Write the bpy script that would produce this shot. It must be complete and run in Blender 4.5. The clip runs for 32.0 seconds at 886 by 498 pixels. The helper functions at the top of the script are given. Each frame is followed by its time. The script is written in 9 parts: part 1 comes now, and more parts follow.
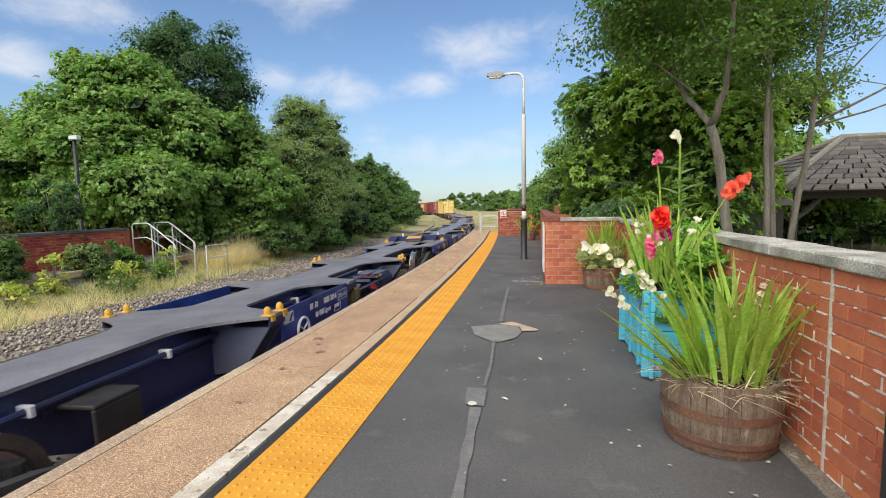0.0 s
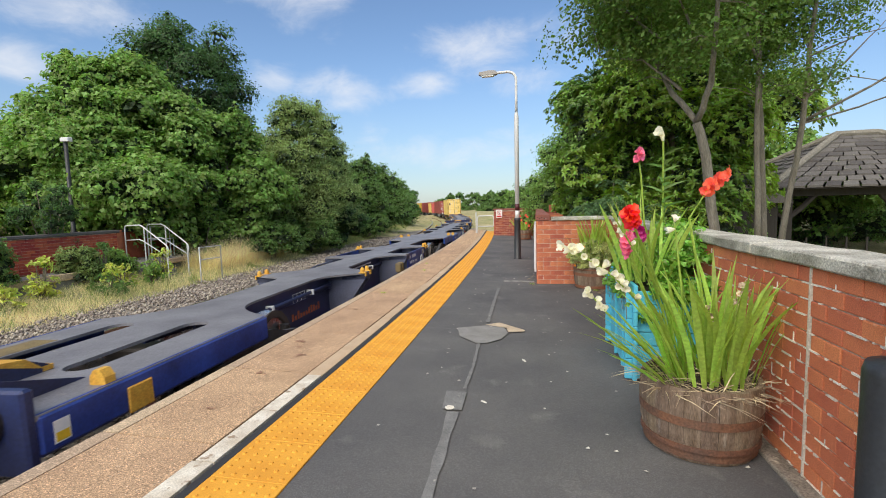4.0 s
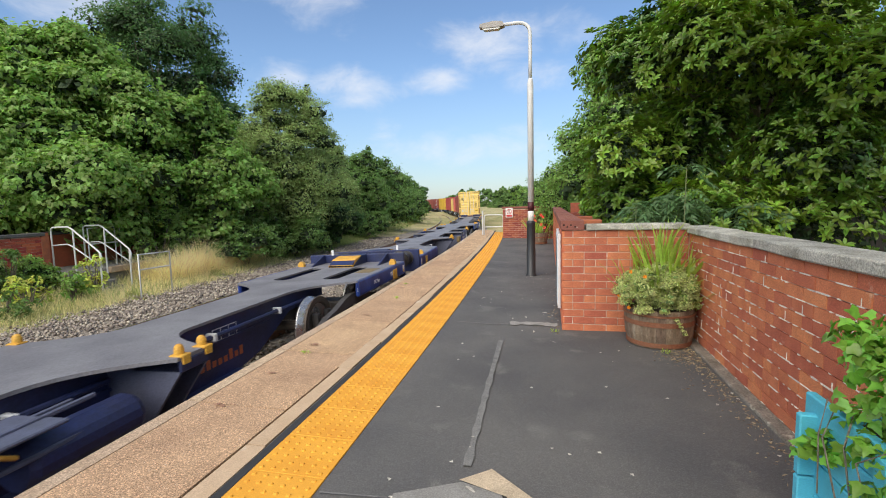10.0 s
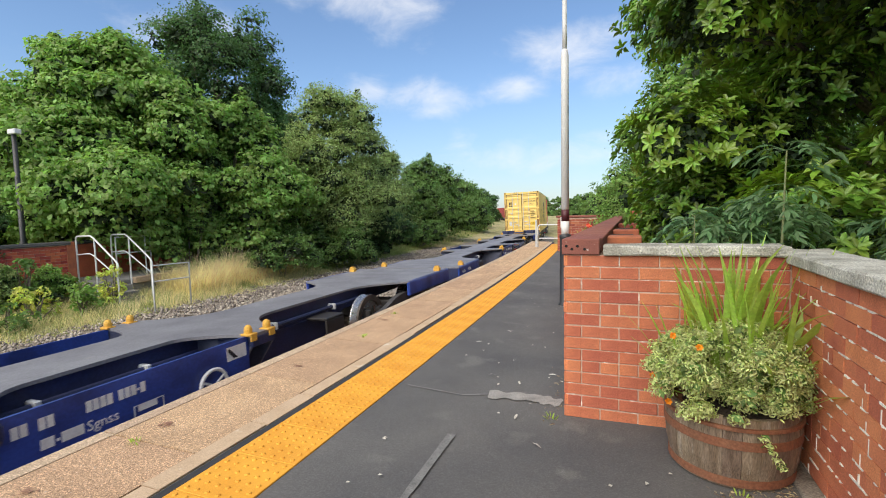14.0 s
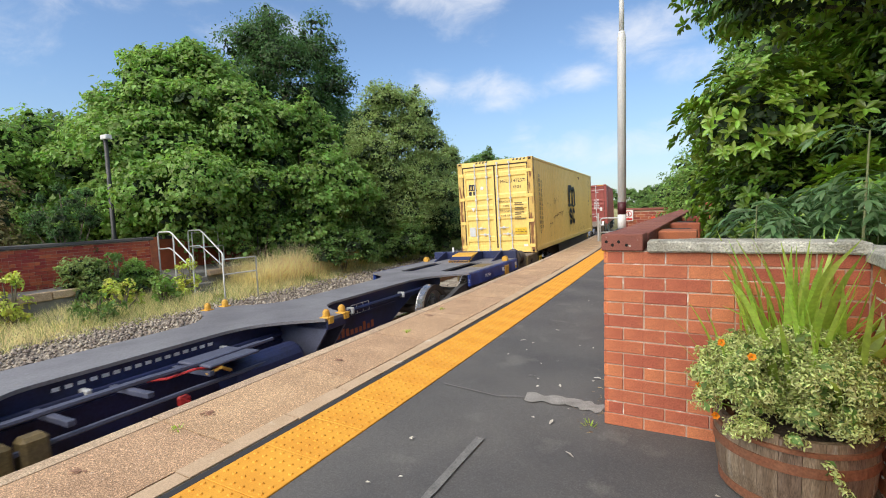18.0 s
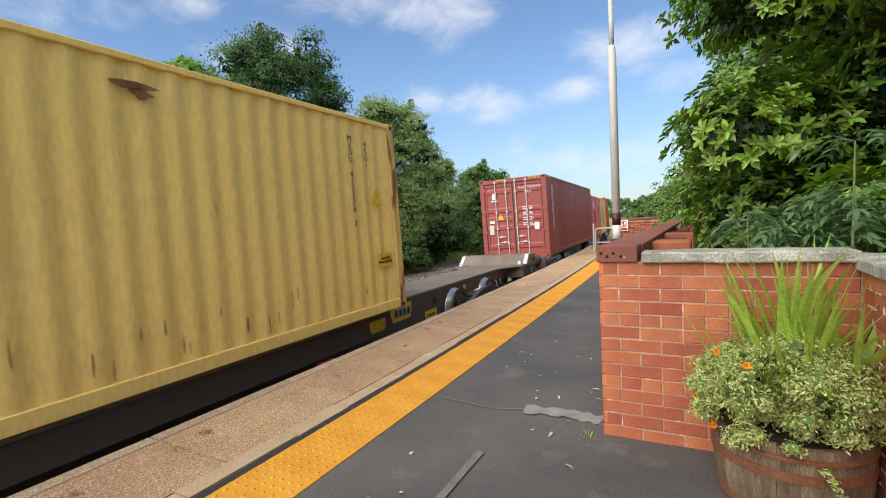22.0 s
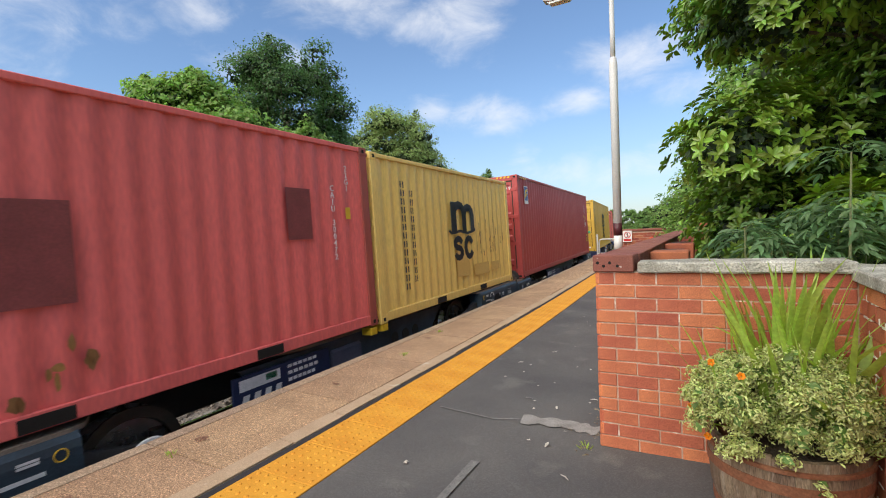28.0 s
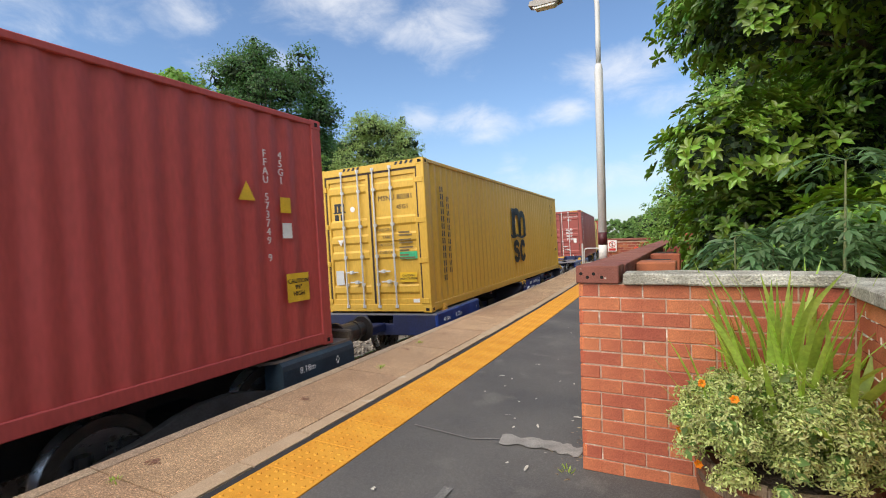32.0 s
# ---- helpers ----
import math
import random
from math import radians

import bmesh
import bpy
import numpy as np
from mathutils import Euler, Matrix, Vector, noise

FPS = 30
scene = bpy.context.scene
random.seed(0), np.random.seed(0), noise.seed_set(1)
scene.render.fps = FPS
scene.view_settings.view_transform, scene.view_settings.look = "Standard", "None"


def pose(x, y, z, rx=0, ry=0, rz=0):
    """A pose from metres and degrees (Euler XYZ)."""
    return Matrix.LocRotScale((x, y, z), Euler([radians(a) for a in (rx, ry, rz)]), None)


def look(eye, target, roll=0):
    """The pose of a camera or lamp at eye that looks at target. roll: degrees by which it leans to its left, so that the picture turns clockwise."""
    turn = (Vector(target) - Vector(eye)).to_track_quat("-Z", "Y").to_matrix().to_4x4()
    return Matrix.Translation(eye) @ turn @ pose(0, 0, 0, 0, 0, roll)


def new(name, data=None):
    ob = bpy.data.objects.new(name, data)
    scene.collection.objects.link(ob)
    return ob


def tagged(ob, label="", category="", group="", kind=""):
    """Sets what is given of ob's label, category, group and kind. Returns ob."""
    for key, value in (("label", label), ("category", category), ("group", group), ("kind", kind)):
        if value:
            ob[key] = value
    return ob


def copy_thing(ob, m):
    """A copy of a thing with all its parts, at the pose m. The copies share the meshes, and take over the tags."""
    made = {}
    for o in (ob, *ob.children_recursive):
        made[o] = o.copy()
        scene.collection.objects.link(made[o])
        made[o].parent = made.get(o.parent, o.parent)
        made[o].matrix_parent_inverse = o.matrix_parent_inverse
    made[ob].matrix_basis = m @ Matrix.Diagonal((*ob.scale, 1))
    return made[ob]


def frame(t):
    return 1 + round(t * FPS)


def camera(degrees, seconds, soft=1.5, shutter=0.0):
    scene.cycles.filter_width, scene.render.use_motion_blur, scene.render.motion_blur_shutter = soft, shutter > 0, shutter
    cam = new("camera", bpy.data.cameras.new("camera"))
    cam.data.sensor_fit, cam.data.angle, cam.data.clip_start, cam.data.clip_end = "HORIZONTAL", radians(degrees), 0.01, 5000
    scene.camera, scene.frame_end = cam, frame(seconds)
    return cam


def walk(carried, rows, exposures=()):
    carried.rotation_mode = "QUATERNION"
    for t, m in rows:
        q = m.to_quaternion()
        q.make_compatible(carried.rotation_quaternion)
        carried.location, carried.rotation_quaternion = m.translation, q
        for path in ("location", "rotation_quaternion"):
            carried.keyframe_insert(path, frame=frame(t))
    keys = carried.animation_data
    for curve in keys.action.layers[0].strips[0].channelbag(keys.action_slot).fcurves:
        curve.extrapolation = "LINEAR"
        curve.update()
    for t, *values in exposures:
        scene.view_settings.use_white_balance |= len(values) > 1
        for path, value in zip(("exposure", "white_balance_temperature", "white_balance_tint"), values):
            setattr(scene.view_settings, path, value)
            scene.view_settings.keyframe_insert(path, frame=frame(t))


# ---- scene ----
cam = camera(86.0, 32.0, soft=1.0, shutter=0.12)
PATH = [
    (0, (-0.056, -0.31, 1.561), (-0.445, 1.644, 1.383), -1.0),
    (0.5, (-0.041, -0.312, 1.553), (-0.426, 1.643, 1.38), -0.9),
    (1, (-0.008, -0.301, 1.553), (-0.402, 1.653, 1.381), -0.9),
    (1.5, (0.041, -0.302, 1.55), (-0.367, 1.649, 1.383), -0.7),
    (2, (0.084, -0.304, 1.557), (-0.337, 1.644, 1.391), -1.0),
    (2.5, (0.09, -0.314, 1.551), (-0.327, 1.636, 1.393), -0.9),
    (3, (0.092, -0.317, 1.55), (-0.314, 1.635, 1.393), -1.0),
    (3.5, (0.086, -0.289, 1.557), (-0.301, 1.666, 1.392), -1.3),
    (5.5, (0.2, 0.485, 1.537), (-0.201, 2.434, 1.337), -1.9),
    (6, (0.189, 0.792, 1.552), (-0.237, 2.736, 1.357), -1.8),
    (6.5, (0.198, 1.084, 1.551), (-0.248, 3.025, 1.359), -1.5),
    (7, (0.24, 1.4, 1.561), (-0.225, 3.335, 1.367), -1.3),
    (7.5, (0.175, 1.695, 1.56), (-0.291, 3.63, 1.367), -1.1),
    (8, (0.089, 2.005, 1.552), (-0.371, 3.942, 1.355), -0.9),
    (8.5, (0.056, 2.355, 1.55), (-0.404, 4.291, 1.353), -1.0),
    (9, (-0.029, 2.655, 1.541), (-0.492, 4.591, 1.355), -1.0),
    (9.5, (-0.083, 2.97, 1.548), (-0.538, 4.909, 1.365), -1.0),
    (10, (-0.047, 3.281, 1.596), (-0.484, 5.223, 1.404), -1.3),
    (10.5, (-0.035, 3.592, 1.565), (-0.455, 5.536, 1.352), -1.3),
    (11, (0.034, 3.899, 1.549), (-0.396, 5.836, 1.305), -1.8),
    (11.5, (0.134, 4.218, 1.534), (-0.34, 6.143, 1.274), -2.2),
    (12, (0.176, 4.557, 1.533), (-0.357, 6.469, 1.281), -2.3),
    (12.5, (0.252, 4.866, 1.536), (-0.344, 6.763, 1.32), -2.5),
    (13, (0.378, 5.169, 1.544), (-0.268, 7.053, 1.357), -2.5),
    (13.5, (0.448, 5.413, 1.544), (-0.238, 7.285, 1.383), -1.9),
    (14, (0.566, 5.597, 1.561), (-0.168, 7.451, 1.412), -1.3),
    (14.5, (0.72, 5.764, 1.571), (-0.072, 7.594, 1.418), -1.0),
    (16.5, (0.722, 5.817, 1.558), (-0.202, 7.583, 1.391), -1.4),
    (17, (0.726, 5.814, 1.56), (-0.215, 7.57, 1.39), -1.5),
    (17.5, (0.722, 5.807, 1.565), (-0.232, 7.556, 1.393), -1.7),
    (18, (0.731, 5.808, 1.558), (-0.242, 7.548, 1.392), -1.9),
    (18.5, (0.736, 5.804, 1.564), (-0.249, 7.536, 1.398), -2.3),
    (19, (0.734, 5.794, 1.556), (-0.255, 7.525, 1.398), -2.4),
    (19.5, (0.727, 5.792, 1.555), (-0.262, 7.524, 1.402), -2.4),
    (20, (0.74, 5.796, 1.548), (-0.252, 7.527, 1.408), -2.6),
    (20.5, (0.732, 5.794, 1.566), (-0.249, 7.532, 1.426), -2.6),
    (21, (0.743, 5.787, 1.561), (-0.232, 7.529, 1.436), -2.6),
    (21.5, (0.753, 5.796, 1.569), (-0.219, 7.54, 1.449), -2.8),
    (22, (0.745, 5.782, 1.574), (-0.215, 7.533, 1.459), -2.8),
    (22.5, (0.755, 5.774, 1.564), (-0.198, 7.53, 1.461), -2.9),
    (23, (0.781, 5.782, 1.569), (-0.17, 7.539, 1.47), -3.0),
    (23.5, (0.778, 5.787, 1.56), (-0.169, 7.546, 1.473), -2.9),
    (24, (0.787, 5.794, 1.57), (-0.166, 7.551, 1.487), -2.9),
    (24.5, (0.784, 5.801, 1.575), (-0.174, 7.555, 1.495), -2.8),
    (25, (0.782, 5.795, 1.559), (-0.183, 7.545, 1.489), -2.6),
    (25.5, (0.788, 5.79, 1.554), (-0.18, 7.539, 1.486), -2.5),
    (27.5, (0.798, 5.794, 1.563), (-0.18, 7.536, 1.486), -2.4),
    (28, (0.801, 5.797, 1.56), (-0.176, 7.541, 1.488), -2.4),
    (28.5, (0.805, 5.792, 1.565), (-0.168, 7.538, 1.498), -2.5),
    (29, (0.808, 5.791, 1.56), (-0.16, 7.54, 1.498), -2.5),
    (29.5, (0.818, 5.788, 1.557), (-0.143, 7.541, 1.495), -2.5),
    (30, (0.814, 5.786, 1.556), (-0.133, 7.547, 1.495), -2.3),
    (30.5, (0.812, 5.854, 1.549), (-0.125, 7.62, 1.484), -2.2),
    (31, (0.773, 5.935, 1.559), (-0.149, 7.709, 1.498), -2.0),
    (31.5, (0.752, 5.996, 1.561), (-0.166, 7.772, 1.505), -2.0),
    (32, (0.767, 6.03, 1.555), (-0.16, 7.802, 1.513), -1.8),
]
walk(cam, [(t, look(eye, target, roll)) for t, eye, target, roll in PATH],
     exposures=((0, .56), (8, .54), (11, .64), (14, .70), (20, .67), (24, .68), (32, .70)))

# ---------------------------------------------------------------- world, sun
SUN_AZ, SUN_EL = 193.0, 46.0      # compass degrees from +y clockwise, elevation


def build_world():
    w = bpy.data.worlds.new("sky")
    scene.world = w
    w.use_nodes = True
    nt = w.node_tree
    nt.nodes.clear()
    N, L = nt.nodes.new, nt.links.new
    sky = N("ShaderNodeTexSky")
    sky.sky_type = "NISHITA"
    sky.sun_disc = False
    sky.sun_elevation, sky.sun_rotation = radians(SUN_EL), radians(SUN_AZ)
    sky.air_density, sky.dust_density, sky.ozone_density = 1.0, 0.5, 2.2
    tc = N("ShaderNodeTexCoord")
    # cloud banks: azimuth, elevation, half width, half height in degrees, weight
    # those weighted 1.2 and 1.3 are unseen, added to brighten side faces
    banks = [(-47, 19, 9, 3.4, 0.69), (-27, 23, 7.5, 3.0, 0.86), (-52, 13.5, 4.5, 2.2, 0.77), (-22.5, 13.3, 6.5, 2.5, 0.86),
             (-6.5, 17.6, 7.5, 3.4, 0.86), (-13, 14.2, 5, 2.2, 0.73), (-2, 14, 4.5, 3.2, 0.65), (-13, 6.4, 8, 2.6, 0.69),
             (-4, 7, 7, 2.6, 0.60), (-19, 8.5, 2.5, 1.6, 0.52), (2, 18, 5, 3, 0.60), (-55, 23.5, 5, 3.2, 0.77), (-40, 26, 9, 4, 0.82),
             (-26, 24.5, 6, 5, 0.86), (-30.5, 14, 4, 2.4, 0.77), (-62, 21, 4, 3, 0.60), (10, 34, 20, 8, .8), (62, 30, 36, 20, 1.3),
             (-98, 32, 34, 20, 1.3), (160, 30, 40, 16, 1.3), (-150, 35, 34, 16, 1.3), (105, 38, 26, 16, 1.3), (0, 70, 30, 14, 1.2), (180, 68, 30, 14, 1.2)]
    noi = N("ShaderNodeTexNoise")
    noi.inputs["Scale"].default_value, noi.inputs["Detail"].default_value, noi.inputs["Roughness"].default_value = 9.0, 12.0, 0.62
    noi.inputs["Distortion"].default_value = 0.35
    flat = N("ShaderNodeMapping"); flat.inputs["Scale"].default_value = (1, 1, 1.9)
    L(tc.outputs["Generated"], flat.inputs["Vector"]); L(flat.outputs[0], noi.inputs["Vector"])
    total = None
    for az, el, hw, hh, wt in banks:
        a, e = radians(az), radians(el)
        c = Vector((math.sin(a) * math.cos(e), math.cos(a) * math.cos(e), math.sin(e)))
        r = Vector((math.cos(a), -math.sin(a), 0))
        u = r.cross(c)
        if u.z < 0:
            u = -u
        sub = N("ShaderNodeVectorMath"); sub.operation = "SUBTRACT"
        L(tc.outputs["Generated"], sub.inputs[0]); sub.inputs[1].default_value = c
        terms = []
        for v, h in ((r, radians(hw * 1.2)), (u, radians(hh * 1.2)), (c, .5)):
            d = N("ShaderNodeVectorMath"); d.operation = "DOT_PRODUCT"
            L(sub.outputs[0], d.inputs[0]); d.inputs[1].default_value = v / h
            terms.append(d.outputs["Value"])
        cmb = N("ShaderNodeCombineXYZ")
        for k in range(3):
            L(terms[k], cmb.inputs[k])
        ln = N("ShaderNodeVectorMath"); ln.operation = "LENGTH"
        L(cmb.outputs[0], ln.inputs[0])
        mr = N("ShaderNodeMapRange"); mr.interpolation_type = "SMOOTHSTEP"
        mr.inputs["From Min"].default_value, mr.inputs["From Max"].default_value = 1.35, 0.0
        mr.inputs["To Min"].default_value, mr.inputs["To Max"].default_value = 0, wt
        L(ln.outputs["Value"], mr.inputs["Value"])
        if total is None:
            total = mr.outputs[0]
        else:
            mx = N("ShaderNodeMath"); mx.operation = "MAXIMUM"
            L(total, mx.inputs[0]); L(mr.outputs[0], mx.inputs[1])
            total = mx.outputs[0]
    add = N("ShaderNodeMath"); add.operation = "MULTIPLY_ADD"
    add.inputs[1].default_value = 0.70
    L(total, add.inputs[0]); L(noi.outputs["Fac"], add.inputs[2])
    den = N("ShaderNodeMapRange"); den.interpolation_type = "SMOOTHSTEP"
    den.inputs["To Max"].default_value = 0.85
    den.inputs["From Min"].default_value, den.inputs["From Max"].default_value = 0.66, 1.42
    L(add.outputs[0], den.inputs["Value"])
    sep = N("ShaderNodeSeparateXYZ"); L(tc.outputs["Generated"], sep.inputs[0])
    haze = N("ShaderNodeMapRange"); haze.interpolation_type = "SMOOTHSTEP"
    haze.inputs["From Min"].default_value, haze.inputs["From Max"].default_value = 0.30, -0.02
    haze.inputs["To Max"].default_value = 0.46
    L(sep.outputs["Z"], haze.inputs["Value"])
    hz = N("ShaderNodeMix"); hz.data_type = "RGBA"
    tint = N("ShaderNodeMix"); tint.data_type = "RGBA"; tint.blend_type = "MULTIPLY"; tint.inputs[0].default_value = 1.0
    L(sky.outputs[0], tint.inputs[6]); tint.inputs[7].default_value = (0.80, 0.86, 0.92, 1)
    L(haze.outputs[0], hz.inputs[0]); L(tint.outputs[2], hz.inputs[6]); hz.inputs[7].default_value = (1.72, 2.2, 2.85, 1)
    mix = N("ShaderNodeMix"); mix.data_type = "RGBA"
    L(den.outputs[0], mix.inputs[0]); L(hz.outputs[2], mix.inputs[6]); mix.inputs[7].default_value = (5.3, 5.35, 5.5, 1)
    bg = N("ShaderNodeBackground"); bg.inputs["Strength"].default_value = 0.12
    L(mix.outputs[2], bg.inputs["Color"])
    out = N("ShaderNodeOutputWorld"); L(bg.outputs[0], out.inputs["Surface"])


build_world()
sun = new("sun", bpy.data.lights.new("sun", "SUN"))
sun.data.energy, sun.data.angle, sun.data.color = 2.9, radians(68), (1.0, 0.90, 0.75)
_a, _e = radians(SUN_AZ), radians(SUN_EL)
sun.matrix_world = look((30 * math.sin(_a), 30 * math.cos(_a), 30), (30 * math.sin(_a) - math.sin(_a) * math.cos(_e), 30 * math.cos(_a) - math.cos(_a) * math.cos(_e), 30 - math.sin(_e)))


# ---------------------------------------------------------------- materials
def material(name, color, rough=0.7, metal=0.0, var=0.25, scale=6.0, fine=60.0, bump=0.15, dist=0.01, second=None, blotch=0.5,
             spec=0.5, island=0.0, rand=0.0, leaf=0.0, coat=0.0, stain=None, stain_scale=3.0, stain_at=0.6, stretch=(1, 1, 1), glow=0.0, speck=None):
    m = bpy.data.materials.new(name)
    m.use_nodes = True
    nt = m.node_tree
    N, L = nt.nodes.new, nt.links.new
    bs = nt.nodes["Principled BSDF"]
    bs.inputs["Metallic"].default_value = metal
    bs.inputs["Specular IOR Level"].default_value = spec
    if coat:
        bs.inputs["Coat Weight"].default_value = coat
    tc = N("ShaderNodeTexCoord")
    mp = N("ShaderNodeMapping"); mp.inputs["Scale"].default_value = stretch
    L(tc.outputs["Object"], mp.inputs["Vector"])
    big = N("ShaderNodeTexNoise"); big.inputs["Scale"].default_value, big.inputs["Detail"].default_value = scale, 5
    sml = N("ShaderNodeTexNoise"); sml.inputs["Scale"].default_value, sml.inputs["Detail"].default_value = fine, 3
    L(mp.outputs[0], big.inputs["Vector"]); L(mp.outputs[0], sml.inputs["Vector"])
    c2 = second or tuple(c * 0.6 for c in color)
    r1 = N("ShaderNodeMapRange"); r1.inputs["From Min"].default_value, r1.inputs["From Max"].default_value = .35, .68
    r1.inputs["To Max"].default_value = blotch
    L(big.outputs["Fac"], r1.inputs["Value"])
    mx = N("ShaderNodeMix"); mx.data_type = "RGBA"
    L(r1.outputs[0], mx.inputs[0]); mx.inputs[6].default_value = (*color, 1); mx.inputs[7].default_value = (*c2, 1)
    last = mx.outputs[2]
    if stain:
        sn = N("ShaderNodeTexNoise"); sn.inputs["Scale"].default_value, sn.inputs["Detail"].default_value = stain_scale, 7
        L(mp.outputs[0], sn.inputs["Vector"])
        sr = N("ShaderNodeMapRange"); sr.inputs["From Min"].default_value, sr.inputs["From Max"].default_value = stain_at, stain_at + .08
        L(sn.outputs["Fac"], sr.inputs["Value"])
        sm = N("ShaderNodeMix"); sm.data_type = "RGBA"
        L(sr.outputs[0], sm.inputs[0]); L(last, sm.inputs[6]); sm.inputs[7].default_value = (*stain, 1)
        last = sm.outputs[2]
    hv = N("ShaderNodeHueSaturation")
    L(last, hv.inputs["Color"])
    vr = N("ShaderNodeMapRange"); vr.inputs["From Min"].default_value, vr.inputs["From Max"].default_value = .27, .73; vr.inputs["To Min"].default_value, vr.inputs["To Max"].default_value = 1 - var, 1 + var
    L(sml.outputs["Fac"], vr.inputs["Value"])
    val = vr.outputs[0]
    if speck:
        # pebbles of many tones
        vo = N("ShaderNodeTexVoronoi"); vo.inputs["Scale"].default_value = speck[0]
        L(tc.outputs["Object"], vo.inputs["Vector"])
        sc = N("ShaderNodeSeparateColor"); L(vo.outputs["Color"], sc.inputs[0])
        pw = N("ShaderNodeMath"); pw.operation = "POWER"; L(sc.outputs[0], pw.inputs[0]); pw.inputs[1].default_value = 2.2
        sp = N("ShaderNodeMapRange"); sp.inputs["To Min"].default_value, sp.inputs["To Max"].default_value = 1 - speck[1] * .55, 1 + speck[1] * 1.2
        L(pw.outputs[0], sp.inputs["Value"])
        mp_ = N("ShaderNodeMath"); mp_.operation = "MULTIPLY"
        L(val, mp_.inputs[0]); L(sp.outputs[0], mp_.inputs[1])
        val = mp_.outputs[0]
    for amount, src in ((island, "island"), (rand, "rand")):
        if amount:
            if src == "island":
                g = N("ShaderNodeNewGeometry"); o = g.outputs["Random Per Island"]
            else:
                g = N("ShaderNodeObjectInfo"); o = g.outputs["Random"]
            ir = N("ShaderNodeMapRange"); ir.inputs["To Min"].default_value, ir.inputs["To Max"].default_value = 1 - amount, 1 + amount
            L(o, ir.inputs["Value"])
            mu = N("ShaderNodeMath"); mu.operation = "MULTIPLY"
            L(val, mu.inputs[0]); L(ir.outputs[0], mu.inputs[1])
            val = mu.outputs[0]
            hr = N("ShaderNodeMapRange"); hr.inputs["To Min"].default_value, hr.inputs["To Max"].default_value = .5 - amount * .05, .5 + amount * .05
            L(o, hr.inputs["Value"]); L(hr.outputs[0], hv.inputs["Hue"])
    L(val, hv.inputs["Value"])
    L(hv.outputs[0], bs.inputs["Base Color"])
    rr = N("ShaderNodeMapRange"); rr.inputs["To Min"].default_value, rr.inputs["To Max"].default_value = max(0.02, rough - .12), min(1, rough + .12)
    L(big.outputs["Fac"], rr.inputs["Value"]); L(rr.outputs[0], bs.inputs["Roughness"])
    if bump:
        bp = N("ShaderNodeBump"); bp.inputs["Strength"].default_value, bp.inputs["Distance"].default_value = bump, dist
        L(sml.outputs["Fac"], bp.inputs["Height"]); L(bp.outputs[0], bs.inputs["Normal"])
    if leaf:
        tl = N("ShaderNodeBsdfTranslucent")
        lt = N("ShaderNodeHueSaturation"); lt.inputs["Value"].default_value = 1.5; lt.inputs["Saturation"].default_value = 1.1
        L(hv.outputs[0], lt.inputs["Color"]); L(lt.outputs[0], tl.inputs["Color"])
        ms = N("ShaderNodeMixShader"); ms.inputs[0].default_value = leaf
        L(bs.outputs[0], ms.inputs[1]); L(tl.outputs[0], ms.inputs[2])
        L(ms.outputs[0], nt.nodes["Material Output"].inputs["Surface"])
    if glow:
        bs.inputs["Emission Color"].default_value = (*color, 1); bs.inputs["Emission Strength"].default_value = glow
    return m


M = {}
def mat(name, *a, **k):
    M[name] = material(name, *a, **k)
    return M[name]


mat("asphalt", (0.118, 0.115, 0.112), .85, var=.3, scale=.9, fine=220, bump=.5, dist=.004, second=(0.076, 0.076, 0.080), blotch=.9, stain=(0.132, 0.129, 0.125), stain_scale=2.4, stain_at=.60, speck=(150, .22))
mat("asphalt_dark", (.032, .033, .036), .8, var=.3, scale=3, fine=200, bump=.4, dist=.004)
mat("aggregate", (.50, .335, .20), .9, var=.6, scale=2.2, fine=130, bump=.8, dist=.006, second=(.37, .24, .145), blotch=.8, rand=.08, stain=(.62, .54, .44), stain_scale=75, stain_at=.64, speck=(150, .5))
mat("edge_stone", (.47, .36, .25), .9, var=.4, scale=6, fine=110, bump=.6, dist=.006, second=(.36, .26, .17), rand=.12, speck=(110, .35))
mat("white_line", (.70, .66, .57), .8, var=.25, scale=9, fine=120, bump=.4, dist=.004, second=(.45, .38, .29), blotch=.8, stain=(.30, .22, .15), stain_scale=14, stain_at=.60)
mat("tactile_yellow", (.72, .355, .035), .75, var=.18, scale=3, fine=140, bump=.3, dist=.003, second=(.60, .25, .02), blotch=.7, rand=.02, stain=(.52, .22, .04), stain_scale=22, stain_at=.66)
mat("patch_grey", (.24, .235, .225), .9, var=.3, scale=5, fine=120, bump=.5, dist=.004, second=(.15, .145, .135))
mat("patch_cream", (.52, .42, .30), .9, var=.3, scale=9, fine=120, bump=.5, dist=.004)
mat("seam", (.19, .19, .185), .85, var=.35, scale=14, fine=120, bump=.4, dist=.004, second=(.10, .10, .10), stain=(.36, .34, .30), stain_scale=18, stain_at=.68)
mat("stain_rust", (.24, .12, .08), .95, var=.5, scale=20, fine=90, second=(.36, .22, .14), blotch=1)
mat("litter", (.52, .50, .44), .9, var=.3, rand=.3)
mat("brick", (.64, .195, .092), .85, var=.28, scale=7, fine=150, bump=.35, dist=.004, second=(.53, .148, .072), blotch=.9, rand=.17, stain=(.68, .36, .24), stain_scale=9, stain_at=.68)
# same brick coloured darker, to offset stronger sun on the return wall
mat("brick_return_dimmed", (.53, .165, .082), .85, var=.28, scale=7, fine=150, bump=.35, dist=.004, second=(.40, .115, .065), blotch=.9, rand=.20, stain=(.60, .42, .34), stain_scale=6, stain_at=.66)
